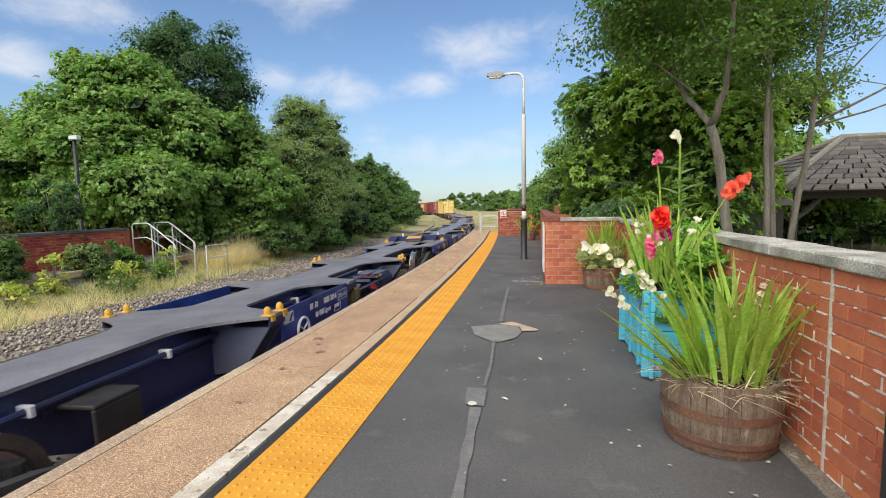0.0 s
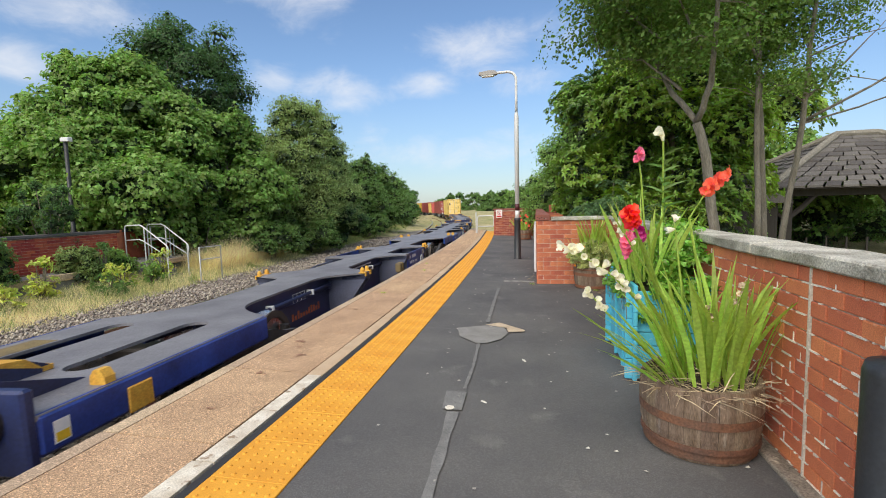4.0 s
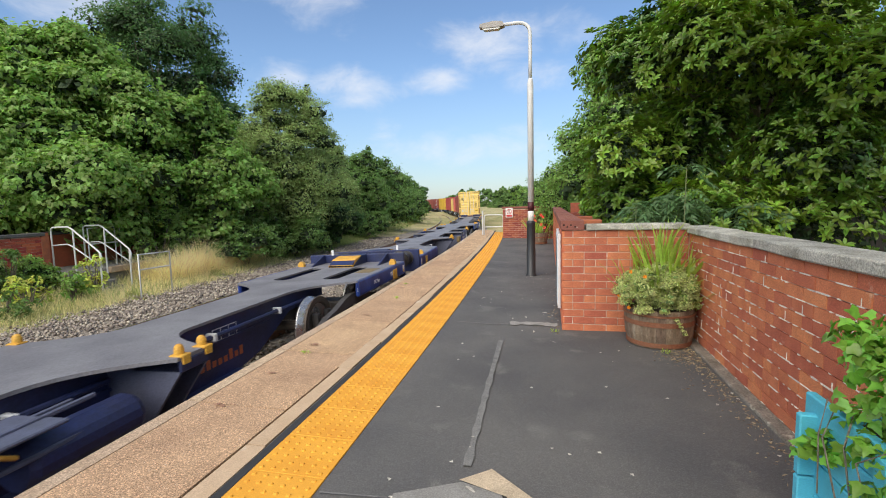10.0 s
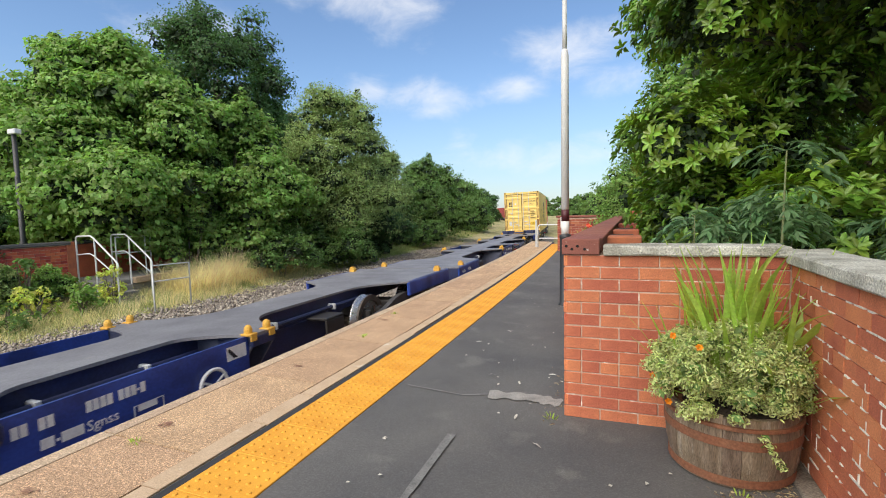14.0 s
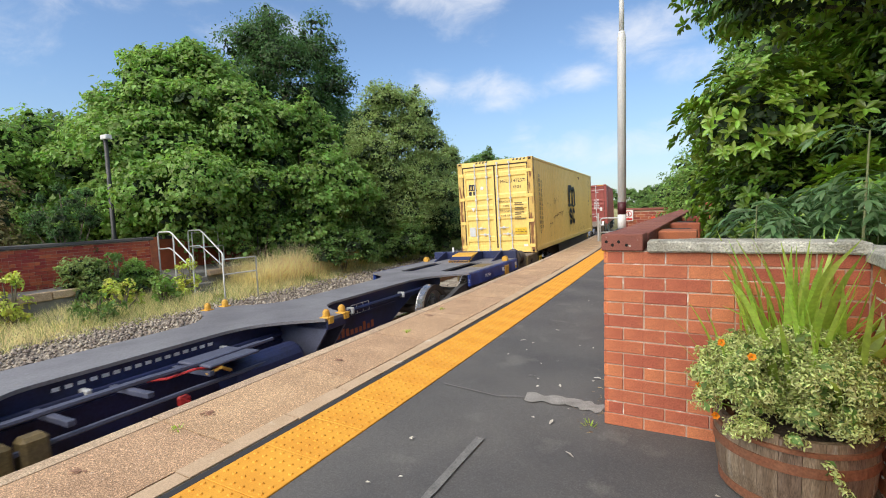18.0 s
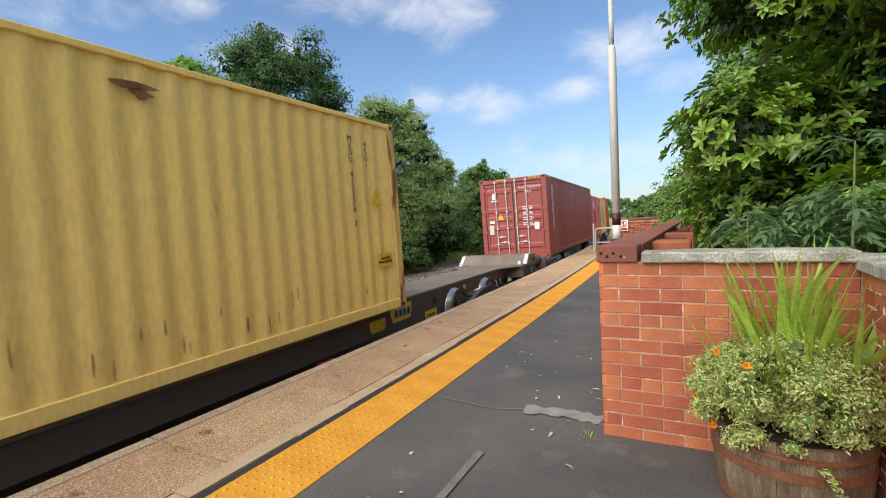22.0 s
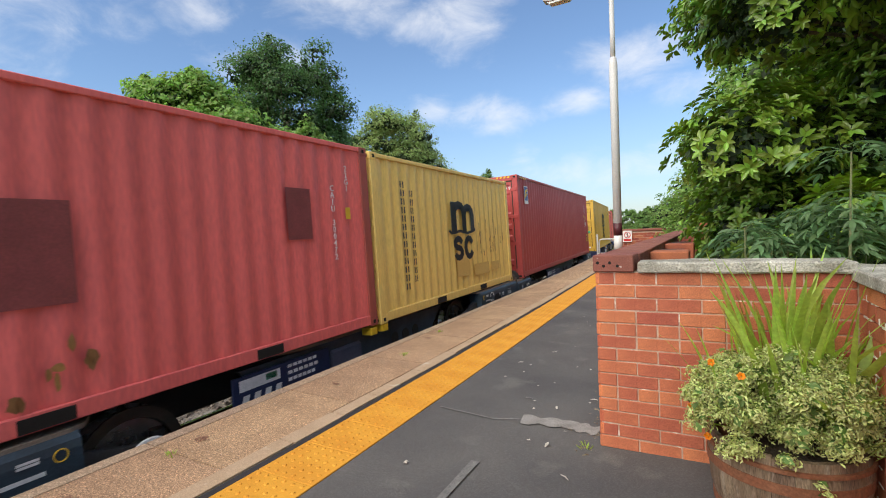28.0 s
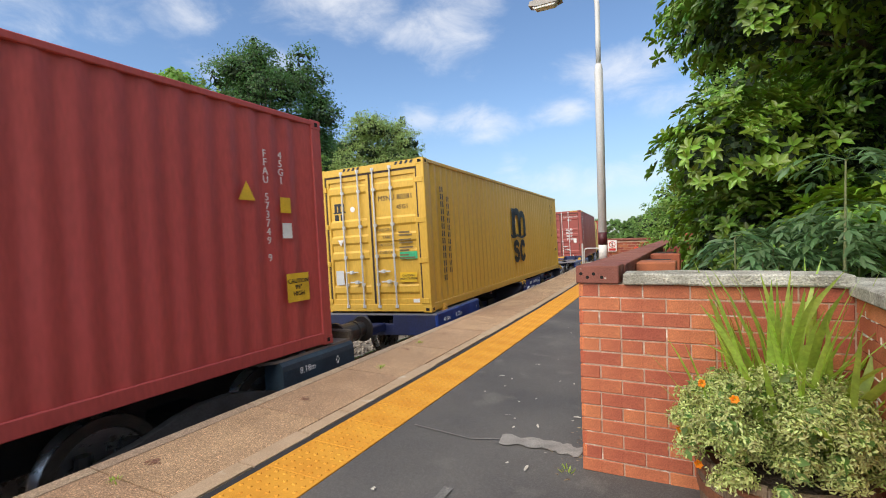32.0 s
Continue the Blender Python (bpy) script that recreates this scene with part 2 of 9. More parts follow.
mat("brick_dull", (.36, .095, .05), .88, var=.3, scale=7, fine=150, bump=.35, dist=.004, second=(.25, .075, .05), blotch=.9, rand=.28, stain=(.42, .30, .24), stain_scale=9, stain_at=.68)
mat("mortar", (.58, .42, .33), .95, var=.3, scale=10, fine=120, bump=.8, dist=.006, second=(.42, .27, .20), blotch=1, stain=(.78, .72, .64), stain_scale=11, stain_at=.60)
mat("coping", (.58, .56, .49), .95, var=.45, scale=5, fine=90, bump=.9, dist=.01, second=(.27, .255, .21), blotch=1, stain=(.62, .60, .52), stain_scale=26, stain_at=.63, rand=.1)
mat("engineering_brick", (.27, .095, .065), .8, var=.35, scale=9, fine=130, bump=.5, dist=.005, second=(.20, .08, .06), stain=(.55, .48, .42), stain_scale=38, stain_at=.66, rand=.15)
# near-black fill paints the darkness of openings that are not cut
mat("hole_dark", (.01, .009, .008), 1, bump=0)
mat("oak", (.23, .17, .12), .8, var=.45, scale=4, fine=40, bump=.5, dist=.006, second=(.12, .08, .05), stretch=(6, 6, .7), rand=.22, blotch=.9, stain=(.27, .22, .17), stain_scale=5, stain_at=.62)
mat("hoop", (.105, .058, .040), .75, var=.35, scale=7, fine=70, second=(.17, .075, .04), blotch=1, rand=.1)
mat("hoop_rust", (.215, .092, .048), .8, var=.3, scale=8, fine=70, second=(.22, .08, .04), blotch=1)
mat("soil", (.05, .037, .026), 1, var=.5, fine=60, bump=1, dist=.02)
mat("blue_paint", (.10, .50, .66), .5, var=.12, scale=2.5, fine=60, bump=.15, dist=.003, second=(.08, .40, .56), rand=.09, stretch=(2, 2, 8), stain=(.30, .60, .68), stain_scale=6, stain_at=.66)
mat("galvanised", (.62, .64, .65), .5, metal=.12, var=.15, scale=12, fine=80, second=(.50, .52, .53))
mat("post_grey", (.66, .67, .67), .5, var=.1, scale=6, second=(.58, .59, .59))
mat("post_black", (.022, .025, .03), .45, var=.2, scale=5, second=(.035, .037, .04))
mat("post_maroon", (.075, .012, .018), .5)
mat("post_white", (.78, .78, .76), .5, var=.1)
mat("lamp_head", (.33, .31, .29), .5, var=.15)
mat("lamp_glass", (.72, .72, .68), .25)
mat("sign_white", (.80, .80, .80), .4, var=.05)
mat("sign_red", (.55, .02, .02), .4)
mat("sign_black", (.02, .02, .02), .5)
mat("poster", (.55, .66, .74), .2, var=.1, scale=3, second=(.70, .76, .80))
mat("rust_rail", (.20, .105, .06), .8, var=.4, scale=8, second=(.13, .07, .045))
mat("rail_top", (.55, .53, .50), .25, metal=.9, var=.1)
mat("sleeper", (.30, .275, .24), .9, var=.3, rand=.2)
mat("ballast", (.30, .265, .225), .95, var=.6, scale=2, fine=26, bump=1, dist=.05, second=(.21, .18, .15), blotch=.9)
mat("ballast_stone", (.33, .285, .24), .9, var=.35, scale=3, fine=40, second=(.22, .19, .165), blotch=.9, island=.55)
mat("ground", (0.42, 0.36, 0.19), 1, var=.5, scale=.35, fine=9, bump=1, dist=.05, second=(0.24, 0.25, 0.09), blotch=1)
mat("dry_grass", (.88, .78, .52), .85, var=.25, scale=.4, fine=20, bump=0, second=(.66, .62, .34), blotch=.9, island=.3, leaf=.45)
mat("green_grass", (.26, .34, .11), .8, var=.3, scale=.6, fine=20, bump=0, second=(.42, .42, .18), blotch=.9, island=.35, leaf=.3)
mat("leaf_light", (0.265, 0.40, 0.115), .5, var=.2, scale=1.3, fine=7, bump=0, second=(0.15, 0.275, 0.055), blotch=.9, island=.38, leaf=.45, spec=.4)
mat("leaf_mid", (0.18, 0.29, 0.090), .5, var=.2, scale=1.3, fine=7, bump=0, second=(0.11, 0.20, 0.05), blotch=.9, island=.38, leaf=.45, spec=.4)
mat("leaf_dark", (0.10, 0.19, 0.064), .48, var=.2, scale=.6, fine=7, bump=0, second=(0.052, 0.105, 0.035), blotch=.9, island=.38, leaf=.45, spec=.4)
mat("leaf_olive", (0.30, 0.39, 0.15), .55, var=.2, scale=1.3, fine=7, bump=0, second=(0.20, 0.28, 0.09), blotch=.9, island=.4, leaf=.45, spec=.35)
mat("leaf_brown", (0.236, 0.184, 0.088), .6, var=.25, scale=.8, fine=7, bump=0, second=(0.149, 0.175, 0.061), blotch=1, island=.45, leaf=.3)
mat("leaf_yellow", (0.66, 0.66, 0.16), .5, var=.2, scale=3, fine=9, bump=0, second=(0.36, 0.50, 0.12), blotch=1, island=.4, leaf=.4)
mat("leaf_laurel", (0.34, 0.51, 0.06), .32, var=.15, scale=.7, fine=7, bump=0, second=(0.060, 0.14, 0.025), blotch=.95, island=.42, leaf=.14, spec=.5)
mat("elder_stem", (.24, .26, .12), .7, var=.2)
mat("leaf_elder", (0.16, 0.27, 0.105), .45, var=.2, scale=2, fine=12, bump=0, second=(0.088, 0.175, 0.088), island=.3, leaf=.3)
# near-black green: puts the shade inside crowns into the leaf colour
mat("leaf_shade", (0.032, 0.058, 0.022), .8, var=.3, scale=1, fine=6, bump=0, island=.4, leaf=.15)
mat("ivy", (.20, .40, .05), .35, var=.2, scale=8, fine=30, bump=0, second=(.11, .25, .04), island=.4, leaf=.3)
mat("sword_leaf", (.46, .62, .12), .4, var=.2, scale=12, fine=50, bump=0, second=(.20, .38, .06), island=.3, leaf=.4)
mat("dead_stem", (.55, .44, .29), .9, var=.3, island=.4)
mat("herb", (.47, .54, .19), .6, var=.25, scale=12, fine=40, bump=0, second=(.66, .68, .34), blotch=.8, island=.42, leaf=.3)
mat("old_kerb", (.27, .24, .20), .95, var=.5, scale=6, fine=90, bump=.8, dist=.008, second=(.15, .13, .105), blotch=1, stain=(.42, .38, .31), stain_scale=14, stain_at=.62)
mat("pointing", (.80, .76, .68), .95, var=.3, scale=12, fine=120, bump=.6, dist=.004, second=(.62, .54, .45), island=.2)
mat("debris", (.27, .20, .13), .95, var=.3, scale=9, bump=0, second=(.42, .33, .20), island=.6)
mat("petal_red", (.86, .035, .018), .45, var=.15, scale=14, second=(.70, .02, .015), island=.25, leaf=.3, bump=0)
mat("petal_pink", (.86, .20, .33), .5, var=.15, scale=14, second=(.72, .12, .26), island=.25, leaf=.3, bump=0)
mat("petal_coral", (.88, .17, .10), .5, var=.15, scale=14, second=(.78, .13, .09), island=.2, leaf=.3, bump=0)
mat("petal_magenta", (.55, .02, .22), .5, var=.15, scale=14, island=.25, leaf=.25, bump=0)
mat("petal_white", (.88, .86, .74), .55, var=.1, scale=14, second=(.80, .78, .58), island=.12, leaf=.35, bump=0)
mat("petal_orange", (.90, .34, .02), .5, var=.15, island=.2, leaf=.3, bump=0)
mat("bark", (.22, .19, .14), .95, var=.5, scale=4, fine=30, bump=1, dist=.02, second=(.16, .145, .11), blotch=1, stretch=(3, 3, .6))
mat("slate", (.10, .092, .085), .85, var=.4, scale=4, fine=40, second=(.10, .09, .085), rand=.35, stain=(.28, .28, .20), stain_scale=12, stain_at=.64)
mat("timber_dark", (.028, .023, .019), .8, var=.4, fine=30, stretch=(5, 5, 1))
# rolling stock
mat("wagon_blue", (.028, .070, .34), .42, var=.2, scale=2.2, fine=40, bump=.08, second=(.010, .020, .10), blotch=.8, rand=.06)
mat("wagon_navy", (.016, .026, .095), .5, var=.3, scale=2, fine=40, bump=.1, second=(.018, .020, .045), blotch=.9)
mat("deck_dust", (.205, .205, .225), .55, var=.25, scale=1.6, fine=60, bump=.25, dist=.004, second=(.125, .123, .14), blotch=.8, stain=(.24, .23, .22), stain_scale=5, stain_at=.68)
mat("deck_brown", (.21, .17, .14), .8, var=.3, scale=1.8, fine=60, bump=.25, dist=.004, second=(.16, .13, .105), blotch=.9)
mat("wagon_brown", (.095, .075, .058), .7, var=.3, scale=3, fine=50, second=(.095, .070, .048), blotch=.9)
mat("wagon_ochre", (.20, .145, .055), .65, var=.3, scale=3, second=(.11, .085, .05), blotch=.9)
mat("wagon_teal", (.038, .066, .095), .5, var=.25, scale=3, second=(.02, .03, .042), blotch=.8)
mat("black_steel", (.018, .017, .018), .6, var=.35, scale=5, fine=50, second=(.035, .030, .027), blotch=.9)
mat("buffer_steel", (.028, .026, .026), .38, var=.3, scale=6, second=(.05, .045, .04))
mat("wheel_steel", (.62, .61, .60), .28, metal=.9, var=.12, scale=8)
mat("spigot_yellow", (.62, .36, .05), .6, var=.25, scale=9, second=(.52, .25, .03), blotch=.8)
mat("decal_white", (.75, .76, .78), .6, var=.1)
mat("decal_black", (.018, .02, .028), .5, var=.1)
mat("decal_yellow", (.80, .52, .03), .5, var=.1)
mat("decal_green", (.05, .45, .22), .5)
mat("valve_red", (.50, .03, .03), .5)
mat("bogie_grey", (.060, .058, .060), .65, var=.3, scale=4, fine=50, second=(.035, .033, .032), blotch=.9)
mat("hose_rubber", (.02, .02, .02), .7)

mat("wheel_web", (.045, .036, .030), .6, var=.3, scale=8, second=(.08, .06, .045), blotch=.9)
mat("bay_grey", (.085, .095, .15), .5, var=.25, scale=5, second=(.06, .065, .09))
mat("line_worn", (.50, .37, .25), .9, var=.2, scale=5, fine=120, bump=.4, dist=.004, second=(.43, .31, .20), blotch=.8, stain=(.62, .55, .44), stain_scale=4, stain_at=.66)
mat("decal_orange", (.36, .10, .04), .6, var=.2)
mat("leaf_thin", (0.12, 0.20, 0.045), .5, var=.2, scale=.5, fine=7, bump=0, second=(0.11, 0.19, 0.04), blotch=.9, island=.38, leaf=.5, spec=.4)
mat("bark_grey", (.21, .19, .155), .95, var=.35, scale=5, fine=45, bump=1, dist=.012, second=(.12, .11, .085), blotch=1, stretch=(3, 3, .5))
mat("patch_pale", (.33, .32, .30), .9, var=.3, scale=6, fine=110, bump=.5, dist=.004, second=(.20, .195, .185), blotch=.9)
# ---------------------------------------------------------------- mesh helpers
def finish(bm, name, material_, smooth=False):
    me = bpy.data.meshes.new(name)
    bmesh.ops.recalc_face_normals(bm, faces=bm.faces)
    bm.to_mesh(me)
    bm.free()
    me.materials.append(material_)
    if smooth:
        me.polygons.foreach_set("use_smooth", [True] * len(me.polygons))
    return me


def part(name, bm, material_, parent, label="", smooth=False, at=None):
    """Links a bmesh (or ready mesh) as one object under its thing or part."""
    me = finish(bm, name, material_, smooth) if isinstance(bm, bmesh.types.BMesh) else bm
    ob = new(name, me)
    ob.parent = parent
    if at is not None:
        ob.matrix_basis = at
    if label:
        tagged(ob, label)
    return ob


def thing(name, label, category, at=None, group="", kind="", data=None):
    ob = new(name, data)
    if at is not None:
        ob.matrix_basis = at
    return tagged(ob, label, category, group, kind)


def box(bm, x0, x1, y0, y1, z0, z1, bevel=0.0, m=None):
    r = bmesh.ops.create_cube(bm, size=1.0)
    vs = r["verts"]
    for v in vs:
        v.co = Vector((x0 + (v.co.x + .5) * (x1 - x0), y0 + (v.co.y + .5) * (y1 - y0), z0 + (v.co.z + .5) * (z1 - z0)))
    if bevel:
        es = list({e for v in vs for e in v.link_edges})
        r2 = bmesh.ops.bevel(bm, geom=es, offset=bevel, segments=1, affect="EDGES", profile=.5)
        vs = list({v for f in r2["faces"] for v in f.verts} | {v for v in vs if v.is_valid})
    if m is not None:
        bmesh.ops.transform(bm, matrix=m, verts=vs)
    return bm


def tube(bm, p0, p1, r0, r1=None, seg=10, caps=True):
    p0, p1 = Vector(p0), Vector(p1)
    d = p1 - p0
    q = d.to_track_quat("Z", "Y").to_matrix().to_4x4()
    mm = Matrix.Translation((p0 + p1) / 2) @ q
    bmesh.ops.create_cone(bm, cap_ends=caps, cap_tris=False, segments=seg, radius1=r0, radius2=r0 if r1 is None else r1, depth=d.length, matrix=mm)
    return bm


def pipe(bm, pts, r, seg=8):
    """A bent tube through points, with shared rings."""
    pts = [Vector(p) for p in pts]
    rings = []
    up = Vector((.31, .17, .93)).normalized()
    for i, p in enumerate(pts):
        t = (pts[min(i + 1, len(pts) - 1)] - pts[max(i - 1, 0)]).normalized()
        a = t.cross(up).normalized()
        b = t.cross(a).normalized()
        rr = r[i] if isinstance(r, (list, tuple)) else r
        rings.append([bm.verts.new(p + (a * math.cos(2 * math.pi * k / seg) + b * math.sin(2 * math.pi * k / seg)) * rr) for k in range(seg)])
    for q0, q1 in zip(rings, rings[1:]):
        for k in range(seg):
            bm.faces.new((q0[k], q0[(k + 1) % seg], q1[(k + 1) % seg], q1[k]))
    bm.faces.new(rings[0]); bm.faces.new(rings[-1])
    return bm


def arc(p0, p1, p2, n=5):
    """Points on a smooth bend from p0 by p1 to p2."""
    p0, p1, p2 = Vector(p0), Vector(p1), Vector(p2)
    return [p0 * (1 - t) ** 2 + p1 * 2 * t * (1 - t) + p2 * t * t for t in (k / n for k in range(n + 1))]


def lathe(bm, prof, seg=24, m=None):
    rings = []
    for r, z in prof:
        rings.append([bm.verts.new(((m or Matrix()) @ Vector((r * math.cos(2 * math.pi * k / seg), r * math.sin(2 * math.pi * k / seg), z)))) for k in range(seg)])
    for q0, q1 in zip(rings, rings[1:]):
        for k in range(seg):
            bm.faces.new((q0[k], q0[(k + 1) % seg], q1[(k + 1) % seg], q1[k]))
    for ring in (rings[0], rings[-1]):
        if (ring[0].co - ring[seg // 2].co).length > 1e-4:
            bm.faces.new(ring)
    return bm


def plate(bm, outline, holes, z0, z1):
    """A flat plate with holes, from z0 to z1."""
    for z in (z0, z1):
        es = []
        for loop in [outline, *holes]:
            vs = [bm.verts.new((x, y, z)) for x, y in loop]
            es += [bm.edges.new((vs[i], vs[(i + 1) % len(vs)])) for i in range(len(vs))]
        bmesh.ops.triangle_fill(bm, use_beauty=True, edges=es)
    for loop in [outline, *holes]:
        lo = [bm.verts.new((x, y, z0)) for x, y in loop]
        hi = [bm.verts.new((x, y, z1)) for x, y in loop]
        for i in range(len(loop)):
            j = (i + 1) % len(loop)
            bm.faces.new((lo[i], lo[j], hi[j], hi[i]))
    return bm


def prism(bm, poly, axis, a, b):
    """A polygon in the two other axes, drawn out along axis from a to b."""
    def co(p, q, r):
        return {"x": (r, p, q), "y": (p, r, q), "z": (p, q, r)}[axis]
    lo = [bm.verts.new(co(p, q, a)) for p, q in poly]
    hi = [bm.verts.new(co(p, q, b)) for p, q in poly]
    bm.faces.new(lo); bm.faces.new(hi)
    for i in range(len(poly)):
        j = (i + 1) % len(poly)
        bm.faces.new((lo[i], lo[j], hi[j], hi[i]))
    return bm


def mesh_from(name, verts, faces, material_, smooth=False):
    me = bpy.data.meshes.new(name)
    v = np.asarray(verts, np.float32)
    f = np.asarray(faces, np.int32)
    k = f.shape[1]
    me.vertices.add(len(v)); me.vertices.foreach_set("co", v.ravel())
    me.loops.add(f.size); me.loops.foreach_set("vertex_index", f.ravel())
    me.polygons.add(len(f)); me.polygons.foreach_set("loop_start", np.arange(0, f.size, k, dtype=np.int32))
    me.update(calc_edges=True)
    if smooth:
        me.polygons.foreach_set("use_smooth", np.ones(len(f), bool))
    me.materials.append(material_)
    return me


LETTERS = {}
def lettering(text, size, material_, parent, at, name="lettering", stack=False, label=""):
    """Flat raised letters in their own x-y plane; stack writes them one under another."""
    key = (text, size, material_.name, stack)
    if key not in LETTERS:
        cu = bpy.data.curves.new("letters", "FONT")
        cu.body = "\n".join(text) if stack else text
        cu.size, cu.extrude, cu.align_x, cu.align_y = size, .002, "CENTER", "CENTER"
        cu.resolution_u = 2
        if stack:
            cu.space_line = .82
        tmp = bpy.data.objects.new("letters", cu)
        me = bpy.data.meshes.new_from_object(tmp)
        bpy.data.objects.remove(tmp)
        me.materials.clear(); me.materials.append(material_)
        LETTERS[key] = me
    return part(name, LETTERS[key], None, parent, label, at=at)


def facing(x, y, z, out, up="z"):
    """Places a flat drawing at x, y, z so that it looks along +x, -x or -y."""
    r = {"+x": (90, 0, 90), "-x": (90, 0, -90), "-y": (90, 0, 0)}[out]
    return pose(x, y, z, *r)


# ---------------------------------------------------------------- plan
RADIUS, TRACK_X, RAIL_Z = 370.0, -4.50, -0.86
SLOPE = 0.025                       # the platform falls away from the track, then levels out
FALL = 0.004                        # the line falls a little ahead
EDGE_X = -2.80


def floor_z(x):
    return -SLOPE * x if x < 0 else .015 * x


def rail_z(s):
    return RAIL_Z - FALL * min(max(s - 8, 0), 60)


def bend(x, y):
    """A point x across at y along the straight plan, carried onto the curve of the line."""
    if y <= 0:
        return x, y
    r, a = RADIUS + (x - TRACK_X), y / RADIUS
    return TRACK_X - RADIUS + r * math.cos(a), r * math.sin(a)


def rail_pose(s, dx=0.0, cant=-1.8):
    x, y = bend(TRACK_X + dx, s)
    return pose(x, y, rail_z(s), 0, cant, math.degrees(max(0, s) / RADIUS))


def strip_mesh(name, x0, x1, y0, y1, step, z, material_, thick=0.0):
    """A band along the curved line between two offsets."""
    bm = bmesh.new()
    n = max(1, round((y1 - y0) / step))
    rows = []
    for i in range(n + 1):
        y = y0 + (y1 - y0) * i / n
        a, b = bend(x0, y), bend(x1, y)
        za, zb = (z(a[0]), z(b[0])) if callable(z) else (z + rail_z(y) - RAIL_Z,) * 2
        rows.append((bm.verts.new((*a, za)), bm.verts.new((*b, zb)), bm.verts.new((*b, zb - thick)), bm.verts.new((*a, za - thick))))
    for p, q in zip(rows, rows[1:]):
        for k in range(4 if thick else 1):
            bm.faces.new((p[k], p[(k + 1) % 4], q[(k + 1) % 4], q[k]))
    if thick:
        bm.faces.new(rows[0]); bm.faces.new(rows[-1])
    return finish(bm, name, material_)


# ---------------------------------------------------------------- ground, platform, track
def bank_z(x):
    """Height of the far bank: a gentle rise, then the step up behind the old platform's edge."""
    k, j = np.clip((-10.2 - x) / 2.6, 0, 1), np.clip((-14.0 - x) / 1.0, 0, 1)
    return -1.22 + .30 * k * k * (3 - 2 * k) + .75 * j * j * (3 - 2 * j)


def build_ground():
    bm = bmesh.new()
    n = 40
    xs = [-900, -300, -120, -60, -40, -30, -24, -20, -17, -15, -14.2, -13.4, -12.6, -11.8, -11.0, -10.2, -9.4, -6, -2.6, 1.6, 4, 8, 20, 60, 300, 900]
    ys = [-900, -200, -60, -20, -8, -4, 0, 3, 6, 8, 10, 12, 14, 16, 18, 20, 24, 28, 32, 36, 42, 50, 60, 75, 90, 110, 140, 180, 260, 400, 900]
    def z(x, y):
        xx = x - (bend(TRACK_X, min(max(y, 0), 200))[0] - TRACK_X)
        if xx > 1.5:
            return -.12
        if xx > -10.2:
            return -1.22
        return float(bank_z(xx)) + .05 * noise.noise((x * .5, y * .5, 0))
    grid = [[bm.verts.new((x, y, z(x, y))) for y in ys] for x in xs]
    for i in range(len(xs) - 1):
        for j in range(len(ys) - 1):
            bm.faces.new((grid[i][j], grid[i + 1][j], grid[i + 1][j + 1], grid[i][j + 1]))
    tagged(new("ground", finish(bm, "ground", M["ground"], True)), "rough grassy ground around the railway line", "ground", kind="structure")


